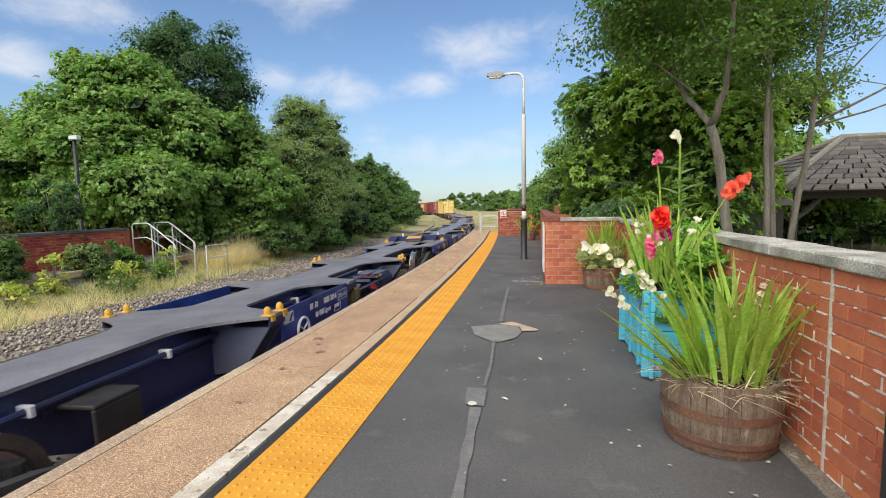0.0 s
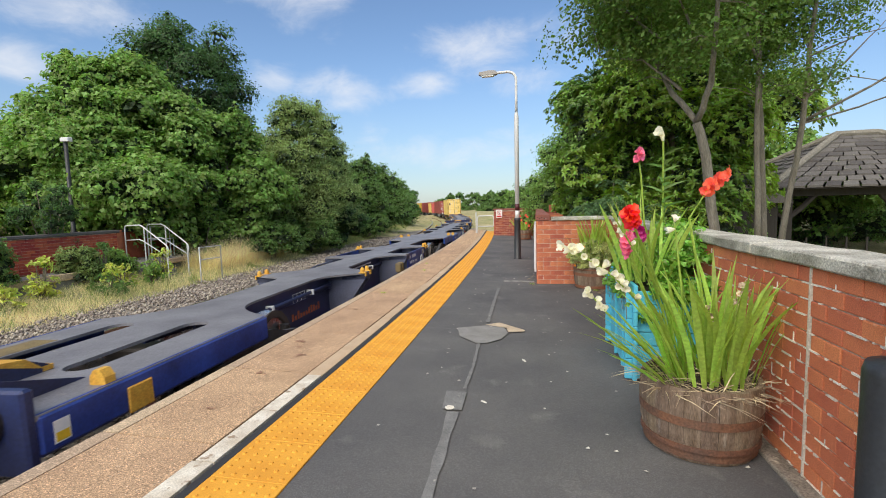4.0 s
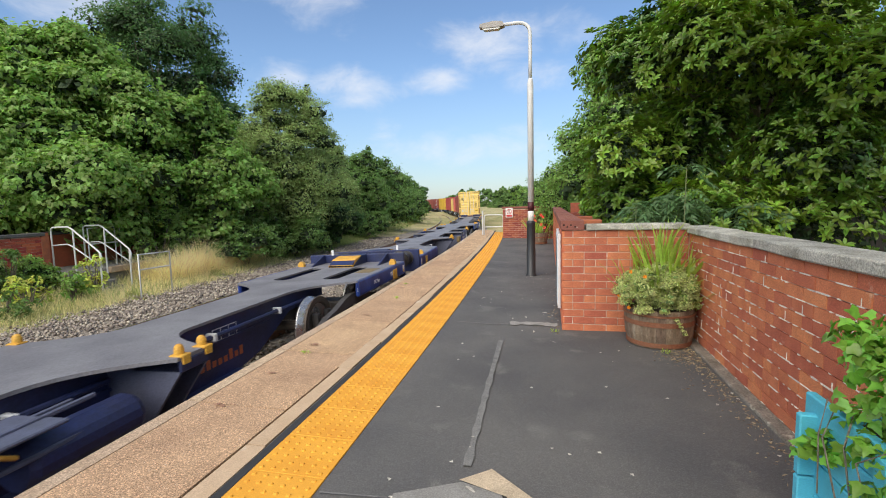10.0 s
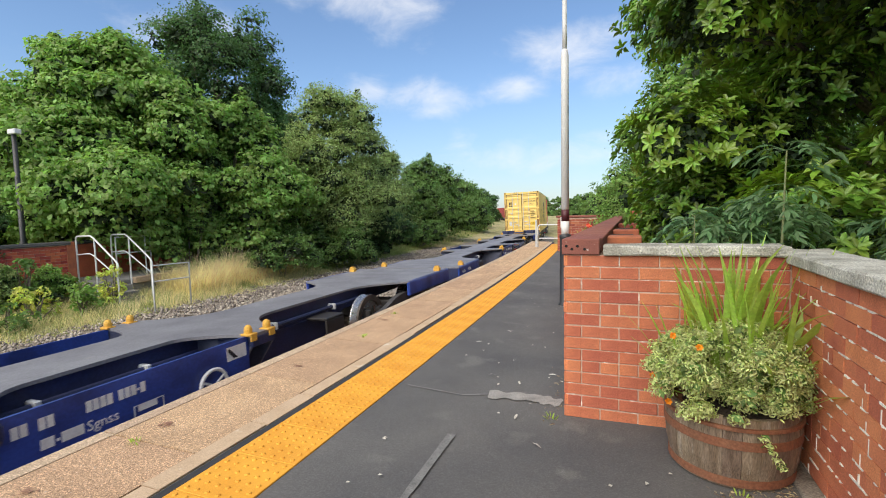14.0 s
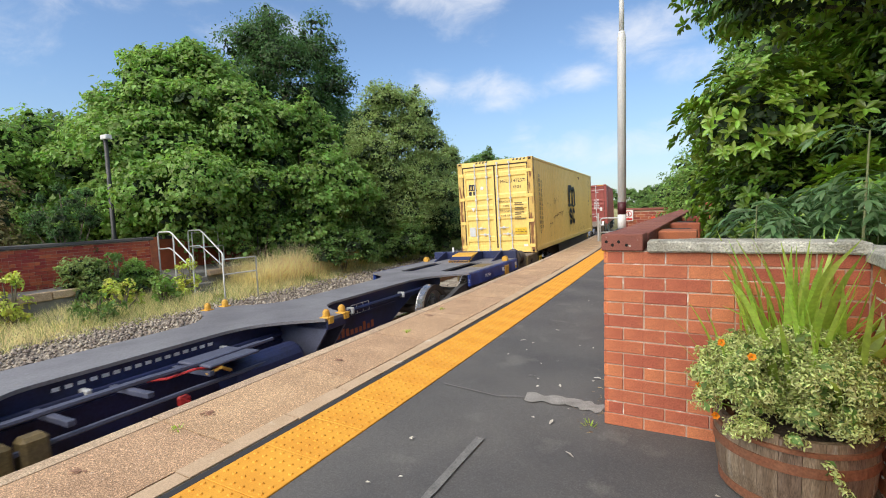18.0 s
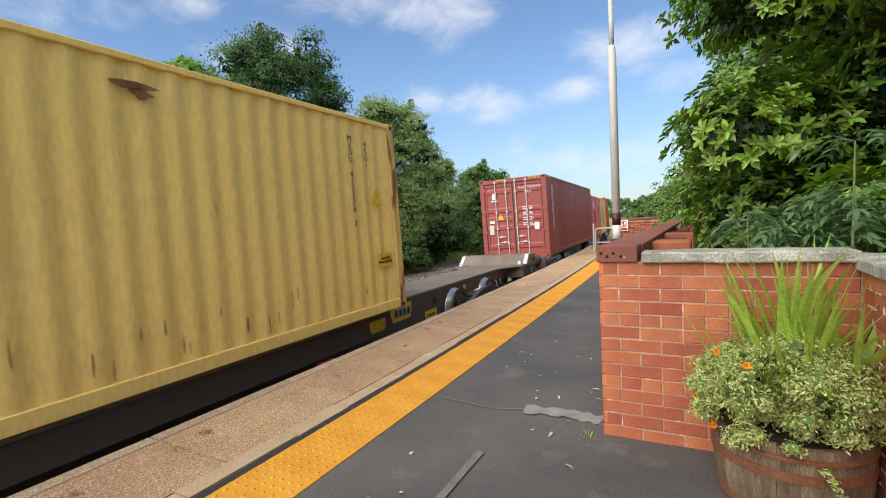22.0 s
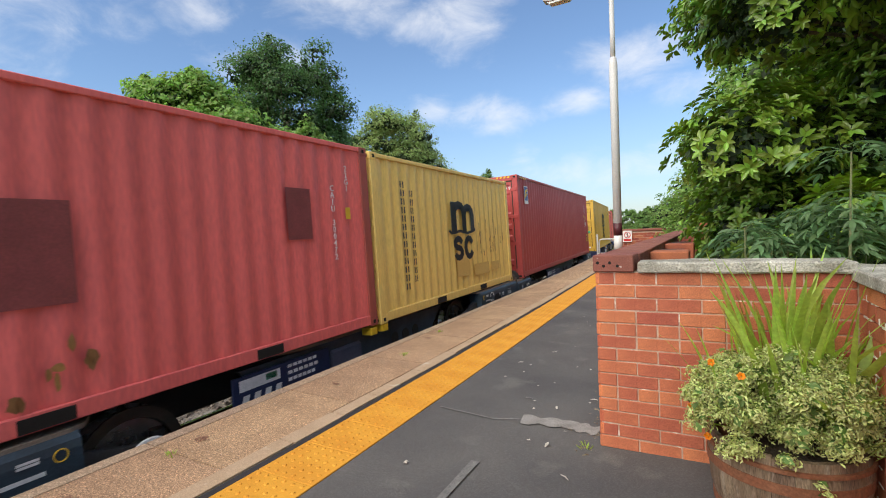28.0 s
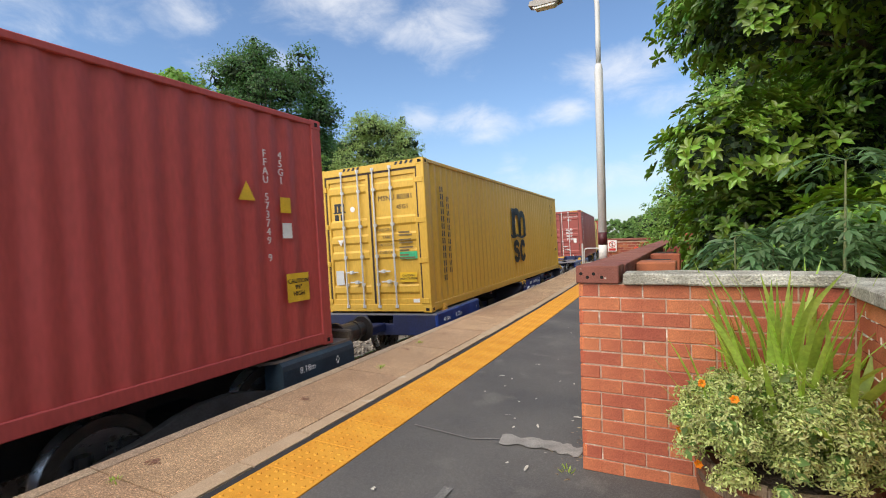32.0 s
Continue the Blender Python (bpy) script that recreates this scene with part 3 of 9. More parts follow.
def build_platform():
    P = thing("platform", "asphalt station platform with a curved edge", "platform", kind="structure")
    bm = bmesh.new()
    rows = []
    for i in range(80):
        y = -8 + i * .45
        xe = bend(-1.80, y)[0]
        cols = []
        for k in range(9):
            x = xe + (1.62 - xe) * k / 8
            cols.append(bm.verts.new((x, y, floor_z(x) - .004 + .005 * noise.noise((x * .8, y * .8, 3)))))
        rows.append(cols)
    for a, b in zip(rows, rows[1:]):
        for k in range(8):
            bm.faces.new((a[k], a[k + 1], b[k + 1], b[k]))
    part("surface", bm, M["asphalt"], P, "worn dark asphalt surface")
    part("retaining_wall", strip_mesh("retaining_wall", EDGE_X + .12, -1.82, -8, 30, 1.0, lambda x: floor_z(x) - .12, M["brick_dull"], 1.2), None, P)
    # edge slabs with joints between them
    for i in range(-6, 22):
        y0 = 2.42 + i * 1.32
        if y0 > 28:
            break
        part("edging_slab", strip_mesh("edging_slab", EDGE_X + .10, -1.960, y0 + .006, y0 + 1.314, .66, floor_z, M["aggregate"], .12), None, P)
        part("nosing", strip_mesh("nosing", EDGE_X - .02, EDGE_X + .097, y0 + .007, y0 + 1.313, .66, lambda x: floor_z(x) + .004, M["edge_stone"], .14), None, P)
    # painted line, broken and worn
    random.seed(5)
    y = -8.0
    while y < 28:
        l = random.uniform(.5, 1.5)
        x0, x1 = -1.945 + random.uniform(-.012, .012), -1.798 + random.uniform(-.02, .008)
        part("painted_line", strip_mesh("painted_line", x0, x1, y, min(y + l - .01, 28.4), .4, lambda x: floor_z(x) + .005, M["white_line"] if y < 3.0 else M["line_worn"], .02), None, P)
        y += l
    part("dark_band", strip_mesh("dark_band", -1.789, -1.735, -8, 28.4, .8, lambda x: floor_z(x) + .004, M["asphalt_dark"], .02), None, P)
    # tactile tiles with domes
    bm = bmesh.new()
    box(bm, -.235, .235, -.2195, .2195, -.03, 0, .003)
    for i in range(6):
        for k in range(6):
            cx, cy = -.188 + i * .0752, -.183 + k * .0733
            bmesh.ops.create_cone(bm, cap_ends=True, segments=8, radius1=.0165, radius2=.010, depth=.008, matrix=Matrix.Translation((cx, cy, .004)))
    tile = finish(bm, "tactile_tile", M["tactile_yellow"])
    T = thing("tactile_paving", "amber yellow blister paving along the platform edge", "paving", kind="structure")
    for i in range(-14, 62):
        y = .1 + i * .44
        x, yy = bend(-1.498, y)
        if yy > 28:
            break
        part("tactile_tile", tile, None, T, at=pose(x, yy, floor_z(x) + .006, 0, math.degrees(SLOPE), math.degrees(max(0, y) / RADIUS)))
    # far end ramp
    bm = bmesh.new()
    a, b = bend(EDGE_X, 27), bend(EDGE_X, 40)
    v = [bm.verts.new(c) for c in ((a[0] + .4, a[1] - .6, .03), (.2, a[1] - .6, 0), (-1, b[1], -1.0), (b[0] + .4, b[1], -1.0), (a[0] + .4, a[1] - .6, -1.3), (.2, a[1] - .6, -1.3))]
    bm.faces.new((v[0], v[1], v[2], v[3])); bm.faces.new((v[0], v[4], v[5], v[1]))
    part("ramp", bm, M["aggregate"], P)


def build_track(dx, y0, y1, name):
    T = thing(name, "rusty running rails on concrete sleepers", "railway track", kind="structure")
    for side in (-1, 1):
        c = TRACK_X + dx + side * .7525
        part("rail", strip_mesh("rail", c - .035, c + .035, y0, y1, 3, RAIL_Z, M["rust_rail"], .14), None, T)
        part("rail_head", strip_mesh("rail_head", c - .03, c + .03, y0, y1, 3, RAIL_Z + .004, M["rail_top"], .003), None, T)
    bm = bmesh.new(); box(bm, -1.25, 1.25, -.13, .13, -.2, 0, .02)
    sl = finish(bm, "sleeper", M["sleeper"])
    k = 0
    y = y0
    while y < y1 and k < 230:
        x, yy = bend(TRACK_X + dx, y)
        part("sleeper", sl, None, T, at=pose(x, yy, rail_z(y) - .142, 0, 0, math.degrees(max(0, y) / RADIUS)))
        y += .65; k += 1


def build_ballast():
    me = strip_mesh("ballast_bed", -12.1, EDGE_X + .15, -8, 260, 2, RAIL_Z - .16, M["ballast"], .3)
    tagged(new("ballast_bed", me), "bed of grey brown crushed stone under the rails", "ballast", kind="structure")
    rng = np.random.default_rng(3)
    base = np.array([(1, 0, 0), (-.7, .8, 0), (-.6, -.8, 0), (.1, .1, .8), (0, 0, -.6)])
    tri = np.array([(0, 1, 3), (1, 2, 3), (2, 0, 3), (1, 0, 4), (2, 1, 4), (0, 2, 4)])
    V, F = [], []
    n = 15000
    for i in range(n):
        if i < 11500:
            x, y = rng.uniform(-12.2, -9.2), rng.uniform(2, 40)
        else:
            x, y = rng.uniform(-6.4, -2.9), rng.uniform(2, 20)
        x, y = bend(x, y)
        s = rng.uniform(.025, .065)
        a = rng.uniform(0, 6.28)
        c, d = math.cos(a), math.sin(a)
        p = base * (1 + rng.uniform(-.35, .35, (5, 3))) * s
        p = np.stack([p[:, 0] * c - p[:, 1] * d, p[:, 0] * d + p[:, 1] * c, p[:, 2]], 1) + (x, y, RAIL_Z - .145 + rng.uniform(-.01, .03))
        F.append(tri + 5 * i); V.append(p)
    tagged(new("ballast_stones", mesh_from("ballast_stones", np.concatenate(V), np.concatenate(F), M["ballast_stone"])), "loose crushed stones beside the rails", "stones", kind="stuff")


build_ground()
build_platform()
build_ballast()
build_track(0.0, -8, 200, "track_1")
build_track(-3.4, -8, 200, "track_2")
# ---------------------------------------------------------------- rolling stock
CAR_ROWS = {}
# the train gathers speed: time, metres a second
SPEEDS = ((0, 4.38), (3, 4.50), (6, 4.76), (11, 4.78), (17, 4.88), (20, 4.92), (32, 4.92))


def travel(t):
    """How far the train has come by the time t."""
    d = 0.0
    for (t0, v0), (t1, v1) in zip(SPEEDS, SPEEDS[1:]):
        if t <= t0:
            break
        e = min(t, t1)
        v = v0 + (v1 - v0) * (e - t0) / (t1 - t0)
        d += (e - t0) * (v0 + v) / 2
    return d


def bars(bm, x0, z0, width, height, n, rng, along="y", x=0.0, thin=.004):
    """Rows of small plain bars standing for writing too small to read."""
    for k in range(n):
        w = width * rng.uniform(.55, 1)
        z = z0 - k * height / n
        if along == "y":
            box(bm, x, x + thin, x0, x0 + w, z - height / n * .55, z)
        else:
            box(bm, x0, x0 + w, x - thin, x, z - height / n * .55, z)


def make_bogie(wheel_key):
    B = new("bogie", None)
    for side in (-1, 1):
        bm = bmesh.new()
        prof = [(-1.46, .44), (-1.36, .56), (-1.1, .64), (-.75, .70), (-.4, .80), (-.15, .84), (.15, .84), (.4, .80), (.75, .70), (1.1, .64), (1.36, .56), (1.46, .44), (1.36, .38), (1.1, .46), (.75, .54), (.4, .64), (-.4, .64), (-.75, .54), (-1.1, .46), (-1.36, .38)]
        prism(bm, prof, "x", side * 1.02, side * 1.12)
        part("side_frame", bm, M["bogie_grey"], B, "dusty grey arched frame")
        for y in (-.9, .9):
            bm = bmesh.new()
            tube(bm, (side * .90, y, .46), (side * 1.14, y, .46), .14, .12, 12)
            part("axle_box", bm, M["black_steel"], B)
            for dy in (-.19, .19):
                bm = bmesh.new(); tube(bm, (side * .90, y + dy, .46), (side * .90, y + dy, .70), .07, .07, 8)
                part("spring", bm, M["black_steel"], B)
    bm = bmesh.new(); box(bm, -.95, .95, -.22, .22, .38, .72, .03)
    part("bolster", bm, M["black_steel"], B)
    bm = bmesh.new(); box(bm, 1.085, 1.10, -.55, -.25, .47, .55, .004)
    part("number_plate_bar", bm, M["decal_white"], B)
    if "wheelset" not in MESH:
        bm = bmesh.new()
        ry = Matrix.Rotation(radians(90), 4, "Y")
        tube(bm, (-.95, 0, 0), (.95, 0, 0), .085, .085, 10)
        for side in (-1, 1):
            lathe(bm, [(.09, -.10), (.17, -.09), (.20, -.03), (.36, -.01), (.385, -.055), (.455, -.06), (.46, .06), (.487, .065), (.487, .09), (.39, .09), (.36, .03), (.20, .01), (.10, .08)], 28, Matrix.Translation((side * .76, 0, 0)) @ ry @ Matrix.Rotation(radians(180) if side < 0 else radians(0), 4, "Y"))
        for k in range(3):
            a = k * 2.094
            tube(bm, (.80, .28 * math.cos(a), .28 * math.sin(a)), (.84, .28 * math.cos(a), .28 * math.sin(a)), .03, .03, 6)
        MESH["wheelset"] = finish(bm, "wheelset", M["wheel_web"], False)
        for side in (-1, 1):
            bm = bmesh.new()
            lathe(bm, [(.385, -.056), (.458, -.062), (.463, .06), (.490, .066), (.490, .092), (.392, .092)], 32, Matrix.Translation((side * .76, 0, 0)) @ ry @ Matrix.Rotation(radians(180) if side > 0 else radians(0), 4, "Y"))
            MESH["tread", side] = finish(bm, "tread", M["wheel_steel"], True)
    for y in (-.9, .9):
        w = part("wheelset", MESH["wheelset"], None, B, "bright worn steel wheels on an axle", at=pose(0, y, .46))
        for side in (-1, 1):
            part("tread", MESH["tread", side], None, w, "polished steel tread")
        WHEELS.append(w)
    return B


MESH, WHEELS, RIDERS = {}, [], []
DECK = 1.06


def make_buffers(W, y, d, mat_name="buffer_steel", stroke=1.0):
    """A pair of long-stroke buffers, a coupling and hoses at the end y of a wagon; d is the way out."""
    for sx in (-1, 1):
        bm = bmesh.new()
        lathe(bm, [(r_, h_ * stroke) for r_, h_ in ((.0, 0), (.19, 0), (.19, .035), (.145, .04), (.14, .40), (.155, .405), (.155, .45), (.115, .455), (.115, .605), (.19, .625), (.205, .645), (.0, .662))], 20, Matrix.Translation((sx * .87, y, DECK - .02)) @ Matrix.Rotation(radians(-90 * d), 4, "X"))
        part("buffer", bm, M[mat_name], W, smooth=False)
    bm = bmesh.new()
    box(bm, -.10, .10, min(y, y + d * .45), max(y, y + d * .45), DECK - .16, DECK - .02, .02)
    pipe(bm, [(-.08, y + d * .2, DECK - .05), (-.09, y + d * .45, DECK - .12), (0, y + d * .72, DECK - .2), (.09, y + d * .45, DECK - .12), (.08, y + d * .2, DECK - .05)], .025, 6)
    part("screw_coupling", bm, M["black_steel"], W)
    for sx in (-.38, .42):
        bm = bmesh.new()
        pipe(bm, arc((sx, y + d * .02, DECK - .15), (sx, y + d * .5, DECK - .5), (sx * .7, y + d * .70, DECK - .18), 8), .03, 7)
        part("brake_hose", bm, M["hose_rubber"], W)


def sweep(a, b, wa, wb, n=6):
    """A smooth widening of a half width along y from a to b."""
    return [(wa + (wb - wa) * (.5 - .5 * math.cos(math.pi * k / n)), a + (b - a) * k / n) for k in range(n + 1)]


def hook(a, b, wa, wb, n=7):
    """A half width that snaps in or out at the wide end and runs smoothly into the narrow one."""
    e = 2.6
    if wa > wb:
        return [(wb + (wa - wb) * (1 - k / n) ** e, a + (b - a) * k / n) for k in range(n + 1)]
    return [(wa + (wb - wa) * (k / n) ** e, a + (b - a) * k / n) for k in range(n + 1)]


LEN = 20.1
def make_flat_wagon():
    """Blue spine wagon. Its plain end is at y = 0, the slotted end with the stops at y = LEN."""
    W = thing("container_flat_wagon", "dark blue spine container flat wagon with a dusty grey deck", "wagon", group="empty container flat wagons")
    H = 1.22
    N_ = .43
    right = [(H, .3), (H, 2.58)] + hook(2.6, 3.7, H, N_)[1:] + hook(5.55, 6.47, N_, H) + [(H, 6.87)] + hook(6.9, 7.35, 1.0, N_)
    right += hook(8.6, 9.22, N_, H) + [(H, 9.56)] + hook(9.6, 10.2, 1.05, N_) + hook(11.9, 12.84, N_, H) + [(H, 13.24)] + hook(13.3, 14.0, 1.05, N_) + hook(16.0, 17.15, N_, H) + [(H, LEN)]
    left = [(-x, y) for x, y in reversed(right)]
    holes = []
    for sx in (-1, 1):
        cx, r = sx * .52, .17
        lo, hi = 17.6, 19.05
        holes.append([(cx + r * math.cos(a), (lo if math.sin(a) < 0 else hi) + r * math.sin(a)) for a in (math.pi * (k + .5) / 8 for k in range(16))])
    bm = bmesh.new(); plate(bm, right + left, holes, DECK - .035, DECK)
    part("deck", bm, M["deck_dust"], W, "dusty grey steel deck with slots")
    # side sills of the end platforms
    for y0, y1 in ((.3, 2.6), (17.15, LEN)):
        for sx in (-1, 1):
            bm = bmesh.new()
            box(bm, min(sx * 1.16, sx * 1.235), max(sx * 1.16, sx * 1.235), y0, y1, DECK - .30, DECK + .004, .03)
            part("side_sill", bm, M["wagon_blue"], W, "bright blue painted sill")
    bm = bmesh.new()
    prism(bm, [(.4, DECK - .04), (17.4, DECK - .04), (17.4, DECK - .28), (16.2, DECK - .32), (15.3, DECK - .72), (14.9, DECK - .80), (4.6, DECK - .80), (4.2, DECK - .62), (3.7, DECK - .34), (.4, DECK - .28)], "x", -.39, -.35)
    prism(bm, [(.4, DECK - .04), (17.4, DECK - .04), (17.4, DECK - .28), (16.2, DECK - .32), (15.3, DECK - .72), (14.9, DECK - .80), (4.6, DECK - .80), (4.2, DECK - .62), (3.7, DECK - .34), (.4, DECK - .28)], "x", .35, .39)
    part("spine", bm, M["wagon_navy"], W, "deep navy spine girder")
    for sx in (-1, 1):
        bm = bmesh.new()
        box(bm, min(sx * .36, sx * .54), max(sx * .36, sx * .54), 4.7, 14.8, DECK - .82, DECK - .785, .005)
        box(bm, min(sx * .39, sx * .42), max(sx * .39, sx * .42), 4.3, 15.6, DECK - .34, DECK - .31)
        part("lower_flange", bm, M["wagon_navy"], W)
        # cross bearers
        for yc in (6.70, 9.40, 13.07):
            bm = bmesh.new()
            pr = [(sx * .39, DECK - .036), (sx * 1.20, DECK - .036), (sx * 1.20, DECK - .16), (sx * .80, DECK - .70), (sx * .39, DECK - .76)]
            prism(bm, pr, "y", yc - .20, yc - .17); prism(bm, pr, "y", yc + .14, yc + .17)
            part("cross_bearer", bm, M["bay_grey"], W)
            bm = bmesh.new()
            box(bm, min(sx * .70, sx * 1.23), max(sx * .70, sx * 1.23), yc - .20, yc + .17, DECK - .15, DECK - .036, .01)
            part("bearer_end", bm, M["wagon_navy"], W)
        # spigots on the outer bearers
        for yc, dd in ((6.70, 1), (13.07, -1)):
            for k in (-.14, .16):
                bm = bmesh.new()
                box(bm, min(sx * 1.10, sx * 1.245), max(sx * 1.10, sx * 1.245), yc + k - .06, yc + k + .06, DECK - .012, DECK + .014, .005)
                lathe(bm, [(.0, .0), (.047, .0), (.047, .05), (.038, .078), (.020, .095), (.0, .10)], 12, Matrix.Translation((sx * 1.165, yc + k, DECK + .012)))
                box(bm, min(sx * 1.225, sx * 1.25), max(sx * 1.225, sx * 1.25), yc + k - .045, yc + k + .045, DECK - .075, DECK + .012, .004)
                part("spigot", bm, M["spigot_yellow"], W, "yellow container spigot")
        for yc in (.82, LEN - .62):
            bm = bmesh.new()
            prism(bm, [(sx * 1.06, DECK), (sx * 1.20, DECK), (sx * 1.20, DECK + .06), (sx * 1.16, DECK + .12), (sx * 1.10, DECK + .12), (sx * 1.06, DECK + .06)], "y", yc - .05, yc + .05)
            part("spigot", bm, M["spigot_yellow"], W, "yellow container spigot")
        # panel with the markings, between two bearers
        bm = bmesh.new()
        prism(bm, [(6.88, DECK - .015), (9.24, DECK - .015), (9.24, DECK - .62), (9.0, DECK - .74), (7.1, DECK - .74), (6.88, DECK - .62)], "x", min(sx * 1.14, sx * 1.17), max(sx * 1.14, sx * 1.17))
        panel = part("marking_panel", bm, M["wagon_blue"], W, "blue side panel with white markings")
        out = "+x" if sx > 0 else "-x"
        def at(u, w=0.0):
            """Place along the wagon of a mark that begins u to the reader's right."""
            return 7.72 + u if sx > 0 else 9.14 - u - w
        def mark(y0, w, z, h):
            bm = bmesh.new(); box(bm, min(sx * 1.171, sx * 1.174), max(sx * 1.171, sx * 1.174), y0, y0 + w, DECK - z - h, DECK - z)
            part("marking", bm, M["decal_white"], panel)
        for u, w, z, h in ((.0, .045, .10, .09), (.055, .045, .10, .09), (.17, .045, .10, .09), (.225, .045, .10, .09), (.50, .045, .10, .09), (.555, .045, .10, .09), (.61, .045, .10, .09), (.665, .045, .10, .09),
                           (.76, .045, .10, .09), (.815, .045, .10, .09), (.87, .045, .10, .09), (.925, .02, .14, .02), (.955, .045, .10, .09), (.17, .09, .26, .08), (.275, .02, .295, .02), (.31, .16, .26, .08), (.92, .18, .29, .06)):
            mark(at(u, w), w, z, h)
        lettering("Sgnss", .12, M["decal_white"], panel, facing(sx * 1.172, at(.62), DECK - .305, out))
        lettering("FEA-G", .115, M["decal_white"], panel, facing(sx * 1.172, at(1.27 if sx > 0 else .62), DECK - (.185 if sx > 0 else .475), out))
        for u0, u1, z0, z1 in ((1.07, 1.47, .09, .25) if sx > 0 else (.40, .86, .39, .56), (.88, 1.16, .29, .40)):
            for q in ((u0, u1, z0, .008), (u0, u1, z1, .008)):
                mark(at(q[0], q[1] - q[0]), q[1] - q[0], q[2], q[3])
            for u in (u0, u1):
                mark(at(u, .008), .008, z0, z1 - z0)
        mark(6.92, .28, .07, .15)
        bm = bmesh.new(); prism(bm, [(7.05, DECK - .20), (7.16, DECK - .09), (7.18, DECK - .09), (7.18, DECK - .12), (7.11, DECK - .20)], "x", min(sx * 1.175, sx * 1.177), max(sx * 1.175, sx * 1.177))
        part("marking", bm, M["decal_black"], panel)
        bm = bmesh.new()
        pipe(bm, [(sx * 1.20, 7.42 + .17 * math.cos(a), DECK - .40 + .17 * math.sin(a)) for a in (2 * math.pi * k / 24 for k in range(25))], .020, 6)
        for a in (.5, 2.6, 4.7):
            tube(bm, (sx * 1.20, 7.42, DECK - .40), (sx * 1.20, 7.42 + .17 * math.cos(a), DECK - .40 + .17 * math.sin(a)), .014, .014, 5)
        part("handwheel", bm, M["decal_white"], W, "white parking brake handwheel")
        bm = bmesh.new()
        for k, (a, b) in enumerate(((8.0, 8.18), (8.23, 8.41))):
            box(bm, min(sx * .98, sx * 1.14), max(sx * .98, sx * 1.14), 9.58 + k * .22, 9.76 + k * .22, DECK - .46, DECK - .20, .03)
        part("stop_block", bm, M["wagon_ochre"], W, "dull yellow stop blocks")
    for sx in (-1, 1):
        bm = bmesh.new()
        for k in range(4):
            box(bm, min(sx * .391, sx * .395), max(sx * .391, sx * .395), 14.35, 14.83, DECK - .16 - k * .052, DECK - .153 - k * .052)
        for yy in (14.35, 14.50, 14.66, 14.822):
            box(bm, min(sx * .391, sx * .395), max(sx * .391, sx * .395), yy, yy + .008, DECK - .315, DECK - .154)
        part("data_plate", bm, M["decal_white"], W, "white ruled data panel")
        for k in range(11):
            h = (.14, .08, .12, .14, .12, .08, .08, .08, .14, .08, .12)[k]
            bm = bmesh.new(); box(bm, min(sx * .391, sx * .395), max(sx * .391, sx * .395), 13.75 + k * .11, 13.82 + k * .11, DECK - .62, DECK - .62 + h)
            part("painted_bar", bm, M["decal_orange"], W, "faded orange name bar")
        for k in range(16):
            bm = bmesh.new(); box(bm, min(sx * .391, sx * .395), max(sx * .391, sx * .395), 10.3 + k * .1, 10.36 + k * .1, DECK - .125, DECK - .09)
            part("marking", bm, M["decal_white"], W)
    for sx in (-1, 1):
        for y0, y1 in ((3.2, 6.5), (6.95, 9.2), (9.6, 12.8), (13.3, 16.6)):
            bm = bmesh.new(); tube(bm, (sx * .47, y0, DECK - .21), (sx * .47, y1, DECK - .21), .032, .032, 8)
            run = part("brake_pipe", bm, M["wagon_navy"], W)
            for k in range(2):
                bm = bmesh.new(); yy = y0 + (y1 - y0) * (.28 + .45 * k); box(bm, min(sx * .39, sx * .53), max(sx * .39, sx * .53), yy, yy + .05, DECK - .26, DECK - .16, .008)
                part("pipe_clip", bm, M["galvanised"], run)
    # brake gear in the open bay
    bm = bmesh.new()
    lathe(bm, [(.0, 0), (.16, .01), (.19, .07), (.19, .93), (.16, .99), (.0, 1.0)], 18, Matrix.Translation((.86, 11.65, DECK - .42)) @ Matrix.Rotation(radians(-90), 4, "X"))
    part("air_reservoir", bm, M["wagon_navy"], W, "navy air reservoir")
    for k, (zz, xx) in enumerate(((.10, .98), (.16, .74), (.30, 1.08))):
        bm = bmesh.new(); pipe(bm, [(xx, 9.65, DECK - zz), (xx, 10.7 + .2 * k, DECK - zz), (xx - .05, 11.3 + .2 * k, DECK - zz - .03), (xx - .1, 12.3, DECK - zz - .03)], .022, 6)
        part("brake_pipe", bm, M["bay_grey"], W)
    for yy in (10.1, 10.7, 11.3):
        bm = bmesh.new(); box(bm, .43, 1.10, yy, yy + .06, DECK - .24, DECK - .19, .006)
        part("pipe_bracket", bm, M["bay_grey"], W)
    bm = bmesh.new(); box(bm, .60, 1.12, 11.3, 11.9, DECK - .16, DECK - .13, .01); part("equipment_tray", bm, M["bay_grey"], W)
    bm = bmesh.new(); pipe(bm, [(.75, 10.8, DECK - .16), (.9, 11.0, DECK - .18), (1.02, 11.2, DECK - .14), (1.0, 11.5, DECK - .20)], .013, 6); part("air_hose", bm, M["valve_red"], W, "red air hose")
    bm = bmesh.new(); box(bm, 1.0, 1.10, 11.0, 11.1, DECK - .44, DECK - .34, .02); pipe(bm, [(1.09, 11.0, DECK - .34), (1.13, 11.08, DECK - .42), (1.12, 11.04, DECK - .5)], .014, 6)
    part("brake_valve", bm, M["valve_red"], W, "red brake valve handle")
    bm = bmesh.new(); pipe(bm, [(1.05, 11.3, DECK - .22), (1.12, 11.42, DECK - .18), (1.08, 11.55, DECK - .25)], .018, 6)
    part("release_handle", bm, M["spigot_yellow"], W, "yellow release handle")
